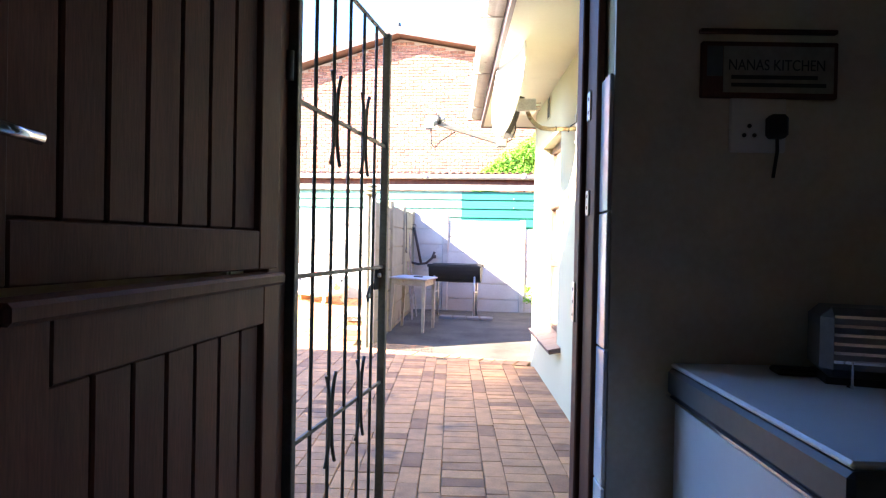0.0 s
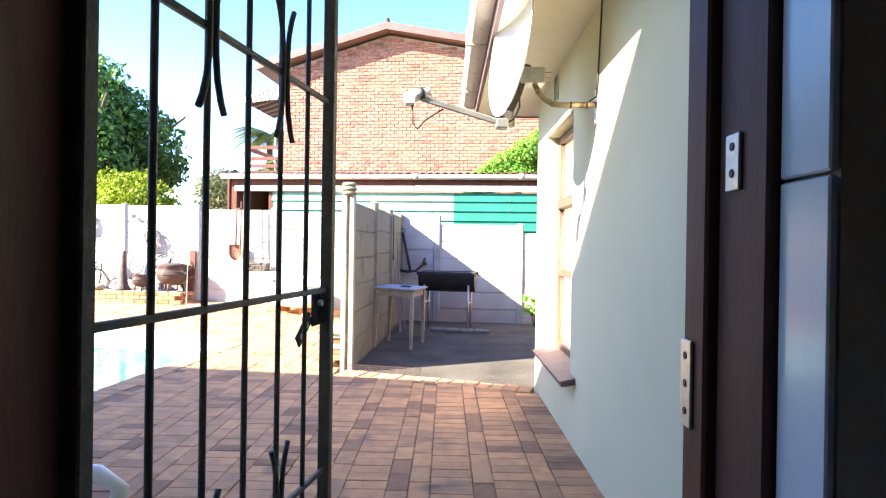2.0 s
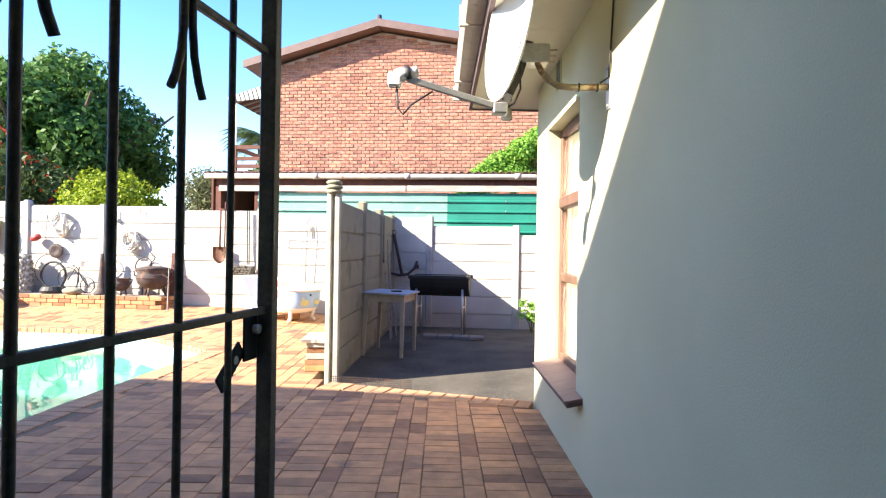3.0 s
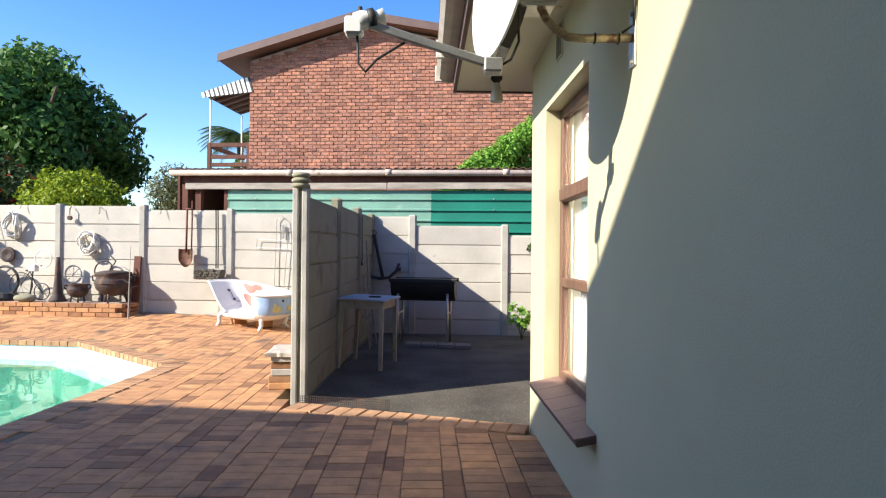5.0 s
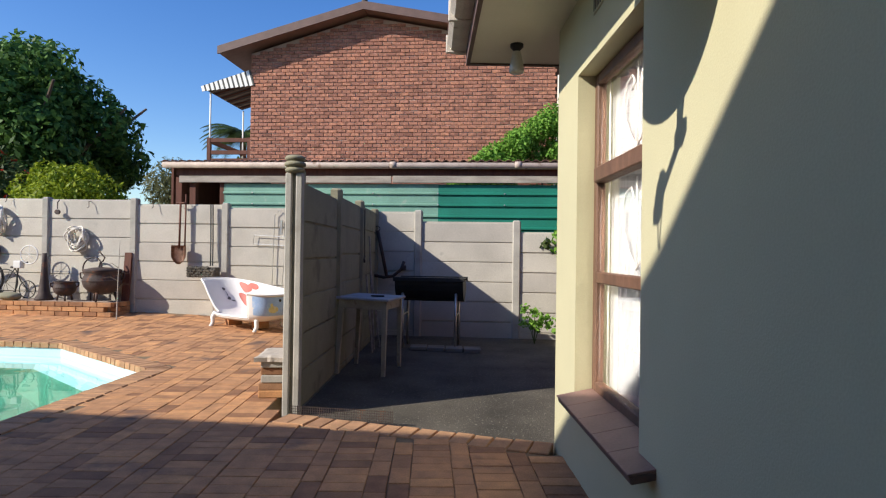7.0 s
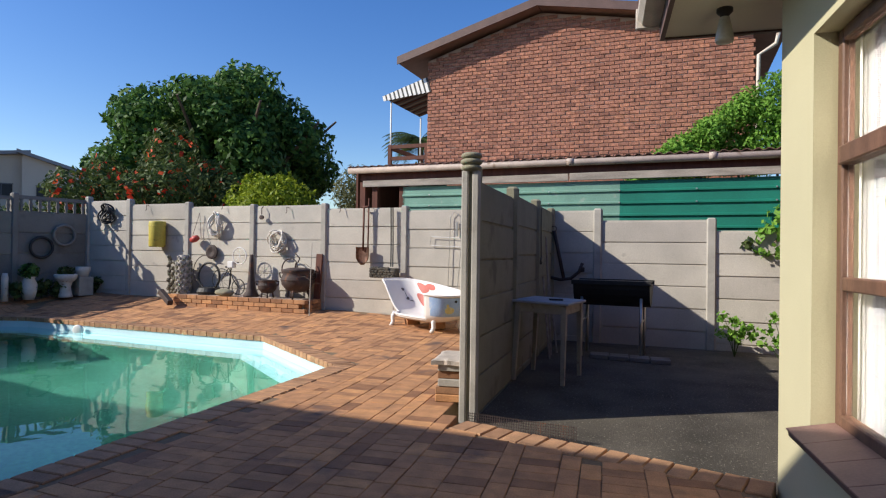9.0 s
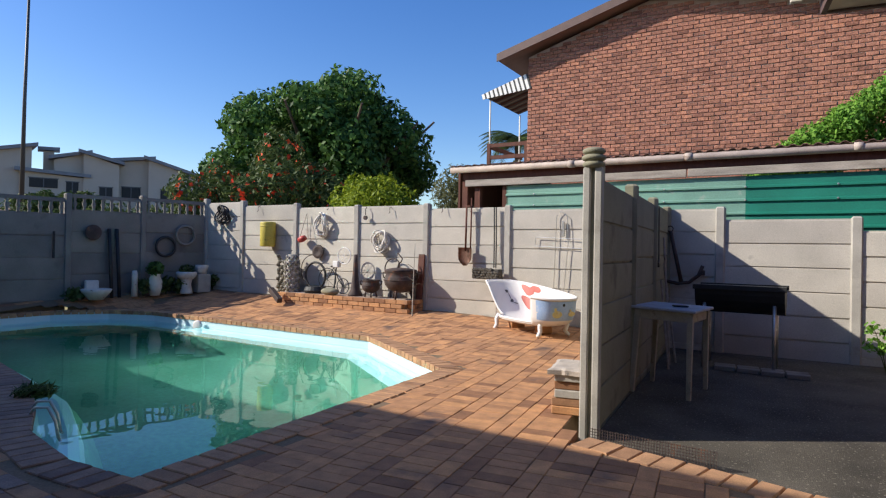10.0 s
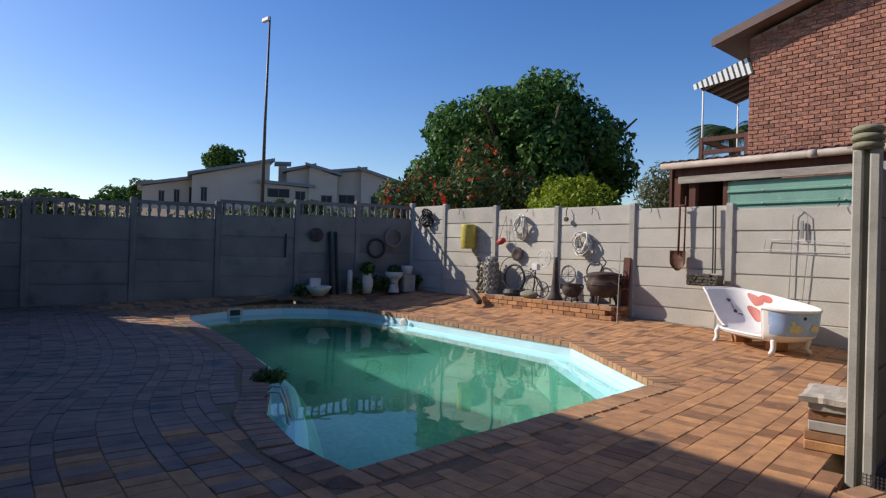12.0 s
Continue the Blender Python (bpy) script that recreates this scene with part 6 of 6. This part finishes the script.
coil(-0.92, 1.37, 0.135, 11, 0.012, OLD_WHITE, "white hose coiled and hung on the fence", 1.35, 5)
coil(-2.33, 1.68, 0.12, 6, 0.017, OLD_WHITE, "white rope hung in a bundle on the fence", 1.9, 6)
coil(-5.15, 1.92, 0.16, 5, 0.018, BLACK, "black cable coiled and hung on the fence", 1.2, 9)
pulley = thing("pulley", hang(-1.28, 1.80, -0.09), "small iron pulley on a hook on the fence", "pulley")
part("hook", tube(bmesh.new(), [(0, 0.04, 0.2), (0, 0, 0.16), (0, 0, 0.05)], 0.008, 6), RUST, pulley)
part("block", lathe(bmesh.new(), ((0, -0.02), (0.04, -0.02), (0.04, 0.02), (0, 0.02)), 14, pose(0, 0, 0, 90, 0, 0)), RUST, pulley)
for s in (-4.1, -2.2, -0.75, 0.35, 0.9, 2.9):
    solid("wall_hook", tube(bmesh.new(), [(0, 0.06, 0.05), (0, 0, 0.05), (0.01, -0.01, -0.04), (0.0, -0.03, -0.06)], 0.006, 5), RUST, "small rusty hook on the fence top", "hook", "hooks on the fence", m=hang(s, 1.93 if s > -1 else 2.02, -0.07))
BLADE_RUST = shader("pale_rusty_blade", (0.30, 0.17, 0.12), 0.6, 0.3, 12.0, 80, 0.2, metal=0.2, spots=((0.14, 0.07, 0.045), 14.0, 0.56), soft=0.1)
spade = thing("spade", hang(0.84, 0.98, -0.13), "rusty shovel hung blade-down on the fence", "shovel")
part("shaft", tube(bmesh.new(), [(0, 0, 0.24), (0, 0.02, 0.98)], 0.017, 8), WOOD_DARK, spade, smooth=True)
bm = bmesh.new()
rows2 = []
for j in range(7):
    t = j / 6
    w = 0.125 * (1 if t > 0.45 else math.sin(math.pi / 2 * (0.15 + 0.85 * t / 0.45)))
    rows2.append([bm.verts.new((w * x, -0.05 * (x * x - 0.6), 0.30 * t)) for x in (-1, -0.5, 0, 0.5, 1)])
for p, q in zip(rows2, rows2[1:]):
    for i in range(4):
        bm.faces.new((p[i], p[i + 1], q[i + 1], q[i]))
bmesh.ops.solidify(bm, geom=bm.faces[:], thickness=0.006)
part("blade", bm, BLADE_RUST, spade, smooth=True)
part("handle", tube(bmesh.new(), [(-0.07, 0.02, 0.98), (0.07, 0.02, 0.98)], 0.014, 8), WOOD_DARK, spade)
pick = solid("iron_rod", tube(bmesh.new(), [(0, 0, 0), (0.01, 0, 1.0)], 0.013, 8), WOOD_DARK, "dark rod hung beside the shovel on the fence", "rod", m=hang(0.91, 1.1, -0.09), smooth=True)
basket = thing("stone_basket", hang(1.30, 0.78, -0.20), "wire basket of pale stones hung on two straps", "basket")
part("tray", box(-0.23, 0.23, -0.09, 0.09, 0.0, 0.02, 0.004), IRON, basket)
for k in range(60):
    x, z, y = -0.21 + 0.028 * (k % 16), 0.03 + 0.04 * (k // 16), -0.10 + random.uniform(-0.01, 0.02)
    part("stone", box(-0.02, 0.02, -0.03, 0.03, -0.02, 0.02, 0.009, pose(x, y, z, k * 17 % 60, k * 29 % 50, 0)), SLAB, basket)
part("fill", box(-0.22, 0.22, -0.08, 0.085, 0.021, 0.16, 0.01), SLAB, basket)
for x in (0.05, 0.085):
    part("strap", tube(bmesh.new(), [(x, 0.10, 0.18), (x - 0.01, 0.12, 0.6), (x - 0.02, 0.12, 1.16)], 0.011, 6), BLACK, basket)
cross = thing("wire_cross", hang(2.45, 0.62, -0.06), "cross bent from thin wire hung on the fence", "ornament")
part("wire", tube(bmesh.new(), [(-0.10, 0, 0), (-0.07, 0, 1.16), (0.0, 0, 1.24), (0.10, 0, 1.15), (0.12, 0, 0.75), (0.06, 0, 0.0)], 0.006, 5), GALV, cross)
part("wire", tube(bmesh.new(), [(-0.42, 0.0, 0.70), (-0.40, 0, 0.84), (0.52, 0, 0.80), (0.54, 0, 0.66), (-0.42, 0, 0.70)], 0.006, 5), GALV, cross)
part("clasp", box(0.02, 0.06, -0.012, 0.012, 0.85, 1.08, 0.004), GALV, cross)
stake = thing("bare_sapling", FENCE @ pose(0.22, -0.75, fence_base(-4.4) - 0.02), "thin bare grey sapling in the paving", "sapling")
part("stem", tube(bmesh.new(), [(0, 0, -0.02), (0.01, 0, 0.5), (0.03, 0, 1.15)], 0.010, 6, r_end=0.004), POST_CONCRETE, stake)
for k, (z, dx) in enumerate(((0.55, -0.25), (0.62, 0.15), (0.75, -0.2), (0.45, 0.2))):
    part("twig", tube(bmesh.new(), [(0.01, 0, z), (dx * 0.5, 0.02, z + 0.06), (dx, 0.03, z + 0.04)], 0.005, 5, r_end=0.002), BARK, stake)

# ---- things along the shaded west fence ----
def west_at(s, v, z=None):
    return WEST @ pose(s, v, (0.24 - 0.03 * s) if z is None else z)


# White ceramics here take the duller OLD_WHITE to imitate the fence's shade.
toilet = thing("pedestal_planter", west_at(0.62, 0.42), "white ceramic toilet bowl used as a planter", "planter")
part("foot", lathe(bmesh.new(), ((0, 0), (0.13, 0), (0.12, 0.05), (0.09, 0.2), (0.12, 0.3)), 20), OLD_WHITE, toilet, smooth=True)
part("bowl", lathe(bmesh.new(), ((0.10, 0.28), (0.19, 0.36), (0.21, 0.44), (0.19, 0.46), (0.16, 0.42), (0, 0.38)), 20), OLD_WHITE, toilet, smooth=True)
leaf_cloud("plant", LEAF_BUSH, toilet, [(0, 0, 0.5, 0.14)], 120, 0.05, 0.8)
small = solid("white_pot", lathe(bmesh.new(), ((0, 0), (0.09, 0), (0.13, 0.12), (0.14, 0.2), (0.12, 0.2), (0, 0.16)), 18), OLD_WHITE, "white ceramic pot beside the fence", "pot", m=west_at(0.28, 0.4, 0.62), smooth=True)
solid("pot_stand", box(-0.14, 0.14, -0.14, 0.14, 0, 0.38, 0.01), POST_CONCRETE, "grey block under the white pot", "block", m=west_at(0.28, 0.4, 0.24))
solid("white_pipe", lathe(bmesh.new(), ((0, 0), (0.06, 0), (0.055, 0.45), (0.04, 0.52), (0, 0.52)), 16), OLD_WHITE, "upright white bottle-shaped pipe by the fence", "pipe", m=west_at(1.62, 0.3), smooth=True)
urn = thing("urn", west_at(1.24, 0.35), "pinkish ceramic urn with a dark plant", "urn")
part("body", lathe(bmesh.new(), ((0, 0), (0.09, 0), (0.13, 0.15), (0.14, 0.28), (0.09, 0.4), (0.11, 0.44), (0, 0.42)), 18), OLD_WHITE, urn, smooth=True)
leaf_cloud("plant", LEAF_TREE, urn, [(0, 0, 0.55, 0.16)], 200, 0.06, 0.9)
basin = thing("wash_basin", west_at(2.35, 0.40), "old white wash basin on the ground by the fence", "basin")
part("bowl", lathe(bmesh.new(), ((0, 0.02), (0.12, 0.0), (0.24, 0.14), (0.27, 0.2), (0.24, 0.21), (0.12, 0.08), (0, 0.07)), 22), OLD_WHITE, basin, smooth=True)
part("tap_block", box(-0.12, 0.12, -0.30, -0.2, 0.12, 0.36, 0.02), OLD_WHITE, basin)
for s in (1.88, 2.02):
    solid("leaning_pole", tube(bmesh.new(), [(0, 0.25, 0), (0, 0.06, 1.35)], 0.035, 8), BLACK, "dark pole leaning on the west fence", "pole", "poles by the fence", m=west_at(s, 0.0), smooth=True)
# The white ring gets a dark concrete tone in place of shade.
for s, z, r, mat, lab in ((0.92, 1.2, 0.20, BLACK, "dark ring hung on the west fence"), (0.50, 1.45, 0.20, SHADE_CONCRETE, "white ring in a shade-dark tone on the west fence")):
    solid("hanging_ring", tube(bmesh.new(), [(r * math.cos(t), 0, r * math.sin(t)) for t in [2 * math.pi * k / 26 for k in range(26)]], 0.028, 8, True), mat, lab, "ring", m=west_at(s, 0.09, z), smooth=True)
# The dish is darkened with the rust tone for the shade it hangs in.
solid("red_plate", lathe(bmesh.new(), ((0, 0), (0.11, 0.0), (0.15, 0.03), (0.14, 0.035), (0, 0.012)), 22, pose(0, 0, 0, -90, 0, 0)), RUST, "red dish in a shade-dark tone on the west fence", "plate", m=west_at(2.32, 0.075, 1.45), smooth=True)
solid("iron_rail_piece", tube(bmesh.new(), [(0, 0, 0), (0.0, 0, 0.5)], 0.02, 6), BLACK, "short iron bar hung on the west fence", "bar", m=west_at(2.98, 0.08, 0.95))
for s, h in ((1.0, 0.3), (1.45, 0.28), (0.75, 0.25), (-0.02, 0.3), (2.7, 0.22)):
    weed(west_at(s, 0.30), "dull small plant along the west fence", 110, 0.14, h, 0.05, LEAF_BUSH, int(s * 100) + 7)
grass = thing("weed", pose(-5.05, 6.12, 0.0), "tuft of grass growing at the pool edge", "plant")
leaf_cloud("leaves", LEAF_BUSH, grass, [(0, 0, 0.04, 0.11), (0.1, 0.05, 0.04, 0.08)], 320, 0.06, 0.5, slim=0.12)

# ---- bricks of the far house ----
def piece_mesh(name, length, width, thick, material, chamfer=0.006):
    """A brick with its top at z = 0 and a chamfered upper edge, centred."""
    a, b, c = length / 2, width / 2, chamfer
    v = [(-a, -b, -thick), (a, -b, -thick), (a, b, -thick), (-a, b, -thick), (-a, -b, -c), (a, -b, -c), (a, b, -c), (-a, b, -c), (-a + c, -b + c, 0), (a - c, -b + c, 0), (a - c, b - c, 0), (-a + c, b - c, 0)]
    f = [(8, 9, 10, 11)] + [(i, (i + 1) % 4, 4 + (i + 1) % 4, 4 + i) for i in range(4)] + [(4 + i, 4 + (i + 1) % 4, 8 + (i + 1) % 4, 8 + i) for i in range(4)]
    me = bpy.data.meshes.new(name)
    me.from_pydata(v, [], f)
    me.materials.append(material)
    return me


def joined(name, pieces, source, material, parent, label):
    """Many pieces (a matrix each) of one mesh, as one object."""
    co = np.array([v.co[:] for v in source.vertices])
    fs = np.array([list(p.vertices) for p in source.polygons])
    vs, faces = [], []
    for k, m in enumerate(pieces):
        r = np.array(m.to_3x3())
        vs.append(co @ r.T + np.array(m.translation))
        faces.append(fs + k * len(co))
    me = bpy.data.meshes.new(name)
    me.from_pydata(np.concatenate(vs).tolist(), [], np.concatenate(faces).tolist())
    me.materials.append(material)
    ob = new(name, me)
    ob.parent = parent
    return tagged(ob, label, kind="stuff")


B_L, B_H = 0.250, 0.1005
near_brick = piece_mesh("brick", B_L - 0.016, B_H - 0.016, 0.06, BRICK, 0.008)
upright = Matrix.Rotation(radians(90), 4, "X")
placed, rest = 0, []
z, row = 2.35, 0
while z < APEX_Z:
    x = (0.125 if row % 2 else 0.0) + 0.125
    while x < HW:
        if z + 0.05 < gable(x) - 0.02:
            m = Matrix.Translation((x, random.uniform(-0.006, 0.012), z + random.uniform(-0.005, 0.005))) @ upright @ Matrix.Rotation(random.uniform(-0.02, 0.02), 4, "Z") @ Matrix.Rotation(random.uniform(-0.04, 0.04), 4, "X") @ Matrix.Rotation(random.uniform(-0.03, 0.03), 4, "Y")
            if 2.2 < x < 5.6 and 3.3 < z < 5.4 and placed < 295:
                child("brick", near_brick, brick_house, m)
                placed += 1
            else:
                rest.append(m)
        x += B_L
    if row % 2:
        for x in (0.0585, HW - 0.0585):
            if z + 0.05 < gable(x) - 0.02:
                rest.append(Matrix.Translation((x, 0.004, z)) @ upright @ Matrix.Diagonal((0.49, 1, 1, 1)))
    z += B_H
    row += 1
joined("bricks", rest, near_brick, BRICK_FAR, brick_house, "red face bricks of the gable wall")

# ---- paving ----
paving = thing("paving", pose(0, 0, 0), "worn clay brick paving of the yard", "paving", kind="structure")
P_L, P_W, GAP = 0.225, 0.110, 0.0045
paver = piece_mesh("paver", P_L, P_W, 0.05, PAVER, 0.003)
field = []


def west_off(x, y):
    return (x + 10.42) * 0.954 - (y - 13.19) * 0.30


def paved(x, y):
    if y < 1.70 or west_off(x, y) < 0.08 or y > fence_y(x) - 0.09:
        return False
    if x > 0.97 or x < -15:
        return False
    if x > -0.93 and y > slab_edge(x) - 0.26:
        return False
    if x < -2.2 and y < lerp(x, ((-17, 4.2), (-9.27, 3.92), (-5.67, 3.3), (-2.4, 2.0))):
        return False
    if x > -0.99 and y > 7.2:
        return False
    if -4.75 < x < -0.5 and y > 8 and (FENCE.inverted() @ Vector((x, y, 0))).x > -3.08 and (FENCE.inverted() @ Vector((x, y, 0))).x < 0.03 and (FENCE.inverted() @ Vector((x, y, 0))).y > -0.53:
        return False
    return pool_gap(x, y) > 0.247 if -12 < x < -2 and 4.5 < y < 11.7 else True


def lie(x, y):
    """The tilt of the ground at a place."""
    gx, gy = (grade(x + 0.06, y) - grade(x - 0.06, y)) / 0.12, (grade(x, y + 0.06) - grade(x, y - 0.06)) / 0.12
    return Vector((0, 0, 1)).rotation_difference(Vector((-gx, -gy, 1)).normalized()).to_matrix().to_4x4()


def lay(x, y, along, turn=0.0):
    if paved(x, y):
        a = turn + (90 if along else 0) + random.uniform(-0.8, 0.8)
        field.append((Matrix.Translation((x + random.uniform(-0.002, 0.002), y + random.uniform(-0.002, 0.002), grade(x, y) + random.uniform(-0.0018, 0.0018))) @ lie(x, y) @ Matrix.Rotation(radians(a), 4, "Z") @ Matrix.Rotation(random.uniform(-0.006, 0.006), 4, "X"), x, y))


def columns(x_from, x_to, y_from, y_to, m, turn, keep):
    """Columns of cross bricks parted by one or two strips of long bricks, in a turned frame."""
    x, k = x_from, 0
    order = (0, 1, 0, 1, 0, 2, 0, 1, 0, 0, 1, 0, 2)
    while x > x_to:
        kind = order[k % len(order)]
        k += 1
        if kind == 0:
            y = y_from + random.uniform(0, P_W)
            while y < y_to:
                p = m @ Vector((x - (P_L + GAP) / 2, y, 0))
                if keep(p.x, p.y):
                    lay(p.x, p.y, False, turn)
                y += P_W + GAP
            x -= P_L + GAP
        else:
            for _ in range(kind):
                y = y_from + random.uniform(0, P_L)
                while y < y_to:
                    p = m @ Vector((x - (P_W + GAP) / 2, y, 0))
                    if keep(p.x, p.y):
                        lay(p.x, p.y, True, turn)
                    y += P_L + GAP
                x -= P_W + GAP


columns(1.02, -2.5, 1.7, 12.6, Matrix.Identity(4), 0.0, lambda x, y: x > -2.33)
turned = Matrix.Translation((-2.4, 9.0, 0)) @ Matrix.Rotation(radians(-6.5), 4, "Z")
columns(0.6, -12.0, -3.0, 6.0, turned, -6.5, lambda x, y: x <= -2.33 and y > 7.6)
BEND = ((-15.0, 7.9), (-8.3, 6.35), (-7.1, 6.02), (-6.0, 5.55), (-5.5, 5.22), (-5.0, 4.92), (-4.4, 4.72), (-3.8, 4.6), (-3.0, 4.47), (-2.0, 4.32))


def bend(x):
    return sum(lerp(x + d, BEND) for d in (-0.5, -0.25, 0.0, 0.25, 0.5)) / 5


def curved_courses():
    """Courses that swing round the end of the pool, following one curve."""
    order = (1, 0, 1, 0, 0, 1, 0, 2, 0, 1, 0)
    v, k = -5.0, 0
    while v < 4.5:
        kind = order[k % len(order)]
        k += 1
        for _ in range(max(1, kind)):
            across, along = (P_L, P_W) if kind == 0 else (P_W, P_L)
            x = -2.33 - random.uniform(0, along)
            while x > -15.0:
                slope = (bend(x + 0.1) - bend(x - 0.1)) / 0.2
                cs = 1 / math.sqrt(1 + slope * slope)
                y = bend(x) + v + across / 2
                if y <= 7.6 and paved(x, y):
                    size = (1, cs, 1, 1) if kind else (cs, 1, 1, 1)
                    a = math.atan(slope) + (0 if kind else math.pi / 2) + random.uniform(-0.02, 0.02)
                    field.append((Matrix.Translation((x, y, grade(x, y) + random.uniform(-0.003, 0.003))) @ lie(x, y) @ Matrix.Rotation(a, 4, "Z") @ Matrix.Diagonal(size), x, y))
                x -= (along + GAP) * cs
            v += across + GAP


straight = len(field)
curved_courses()
near = [m for m, x, y in field if -1.6 < x < 1.0 and 4.9 < y < 7.2]
near = near[:300]
names_near = {id(m) for m in near}
for m in near:
    child("paver", paver, paving, m)
joined("pavers", [m for m, x, y in field[:straight] if id(m) not in names_near], paver, PAVER_FAR, paving, "worn clay pavers of the yard")
# Pavers in the shaded corner draw the shade-dark copy, fading out at its edges.
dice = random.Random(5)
undarkened, shade_set = [], []
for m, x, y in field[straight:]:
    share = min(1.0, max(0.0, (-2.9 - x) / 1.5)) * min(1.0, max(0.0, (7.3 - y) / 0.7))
    (shade_set if dice.random() < share else undarkened).append(m)
joined("pavers", [m for m in undarkened if id(m) not in names_near], paver, PAVER_FAR, paving, "worn clay pavers of the yard")
joined("pavers", shade_set, paver, PAVER_SHADE, paving, "clay pavers in curved courses, darkened for the house shade")

# soldier course along the slab edge
soldier = piece_mesh("edge_brick", P_L, P_W + 0.012, 0.09, COPING, 0.006)
d = Vector((1.0, -0.36, 0)).normalized()
turn = math.degrees(math.atan2(d.y, d.x))
for k in range(15):
    p = Vector((-0.82, slab_edge(-0.82) - 0.115, 0)) + d * 0.131 * k
    if p.x < 0.99:
        child("edge_brick", soldier, paving, Matrix.Translation((p.x, p.y, random.uniform(-0.004, 0.003))) @ Matrix.Rotation(radians(turn + 90 + random.uniform(-2, 2)), 4, "Z"))

# coping round the pool
coping = thing("pool_coping", pose(0, 0, 0), "single row of clay bricks round the pool edge", "coping", kind="structure")
cope = piece_mesh("coping_brick", P_L, P_W, 0.07, COPING, 0.006)
# Coping beside those courses uses its shade-dark copy too.
cope_shade = piece_mesh("coping_brick", P_L, P_W, 0.07, COPING_SHADE, 0.006)
ring = offset_pool(0.0)
carry = 0.0
for i in range(len(ring)):
    a, b = ring[i], ring[(i + 1) % len(ring)]
    d = b - a
    length = d.length
    d.normalize()
    n = Vector((d.y, -d.x))
    turn = math.degrees(math.atan2(d.y, d.x))
    t = carry
    while t < length:
        p = a + d * t + n * 0.098
        child("coping_brick", cope if p.y > 7.4 or p.x > -3.0 else cope_shade, coping, Matrix.Translation((p.x, p.y, 0.006 + random.uniform(-0.002, 0.002))) @ Matrix.Rotation(radians(turn + 90 + random.uniform(-1.5, 1.5)), 4, "Z"))
        t += 0.123
    carry = t - length
    # bricks fanned round the corner
    e = (ring[(i + 2) % len(ring)] - b).normalized()
    swing = math.atan2(d.x * e.y - d.y * e.x, d.dot(e))
    for q in range(1, int(swing / radians(16)) + 1):
        w = math.atan2(n.y, n.x) + swing * q / (int(swing / radians(16)) + 1)
        child("coping_brick", cope if b.y > 7.4 else cope_shade, coping, Matrix.Translation((b.x + 0.098 * math.cos(w), b.y + 0.098 * math.sin(w), 0.003)) @ Matrix.Rotation(w, 4, "Z"))
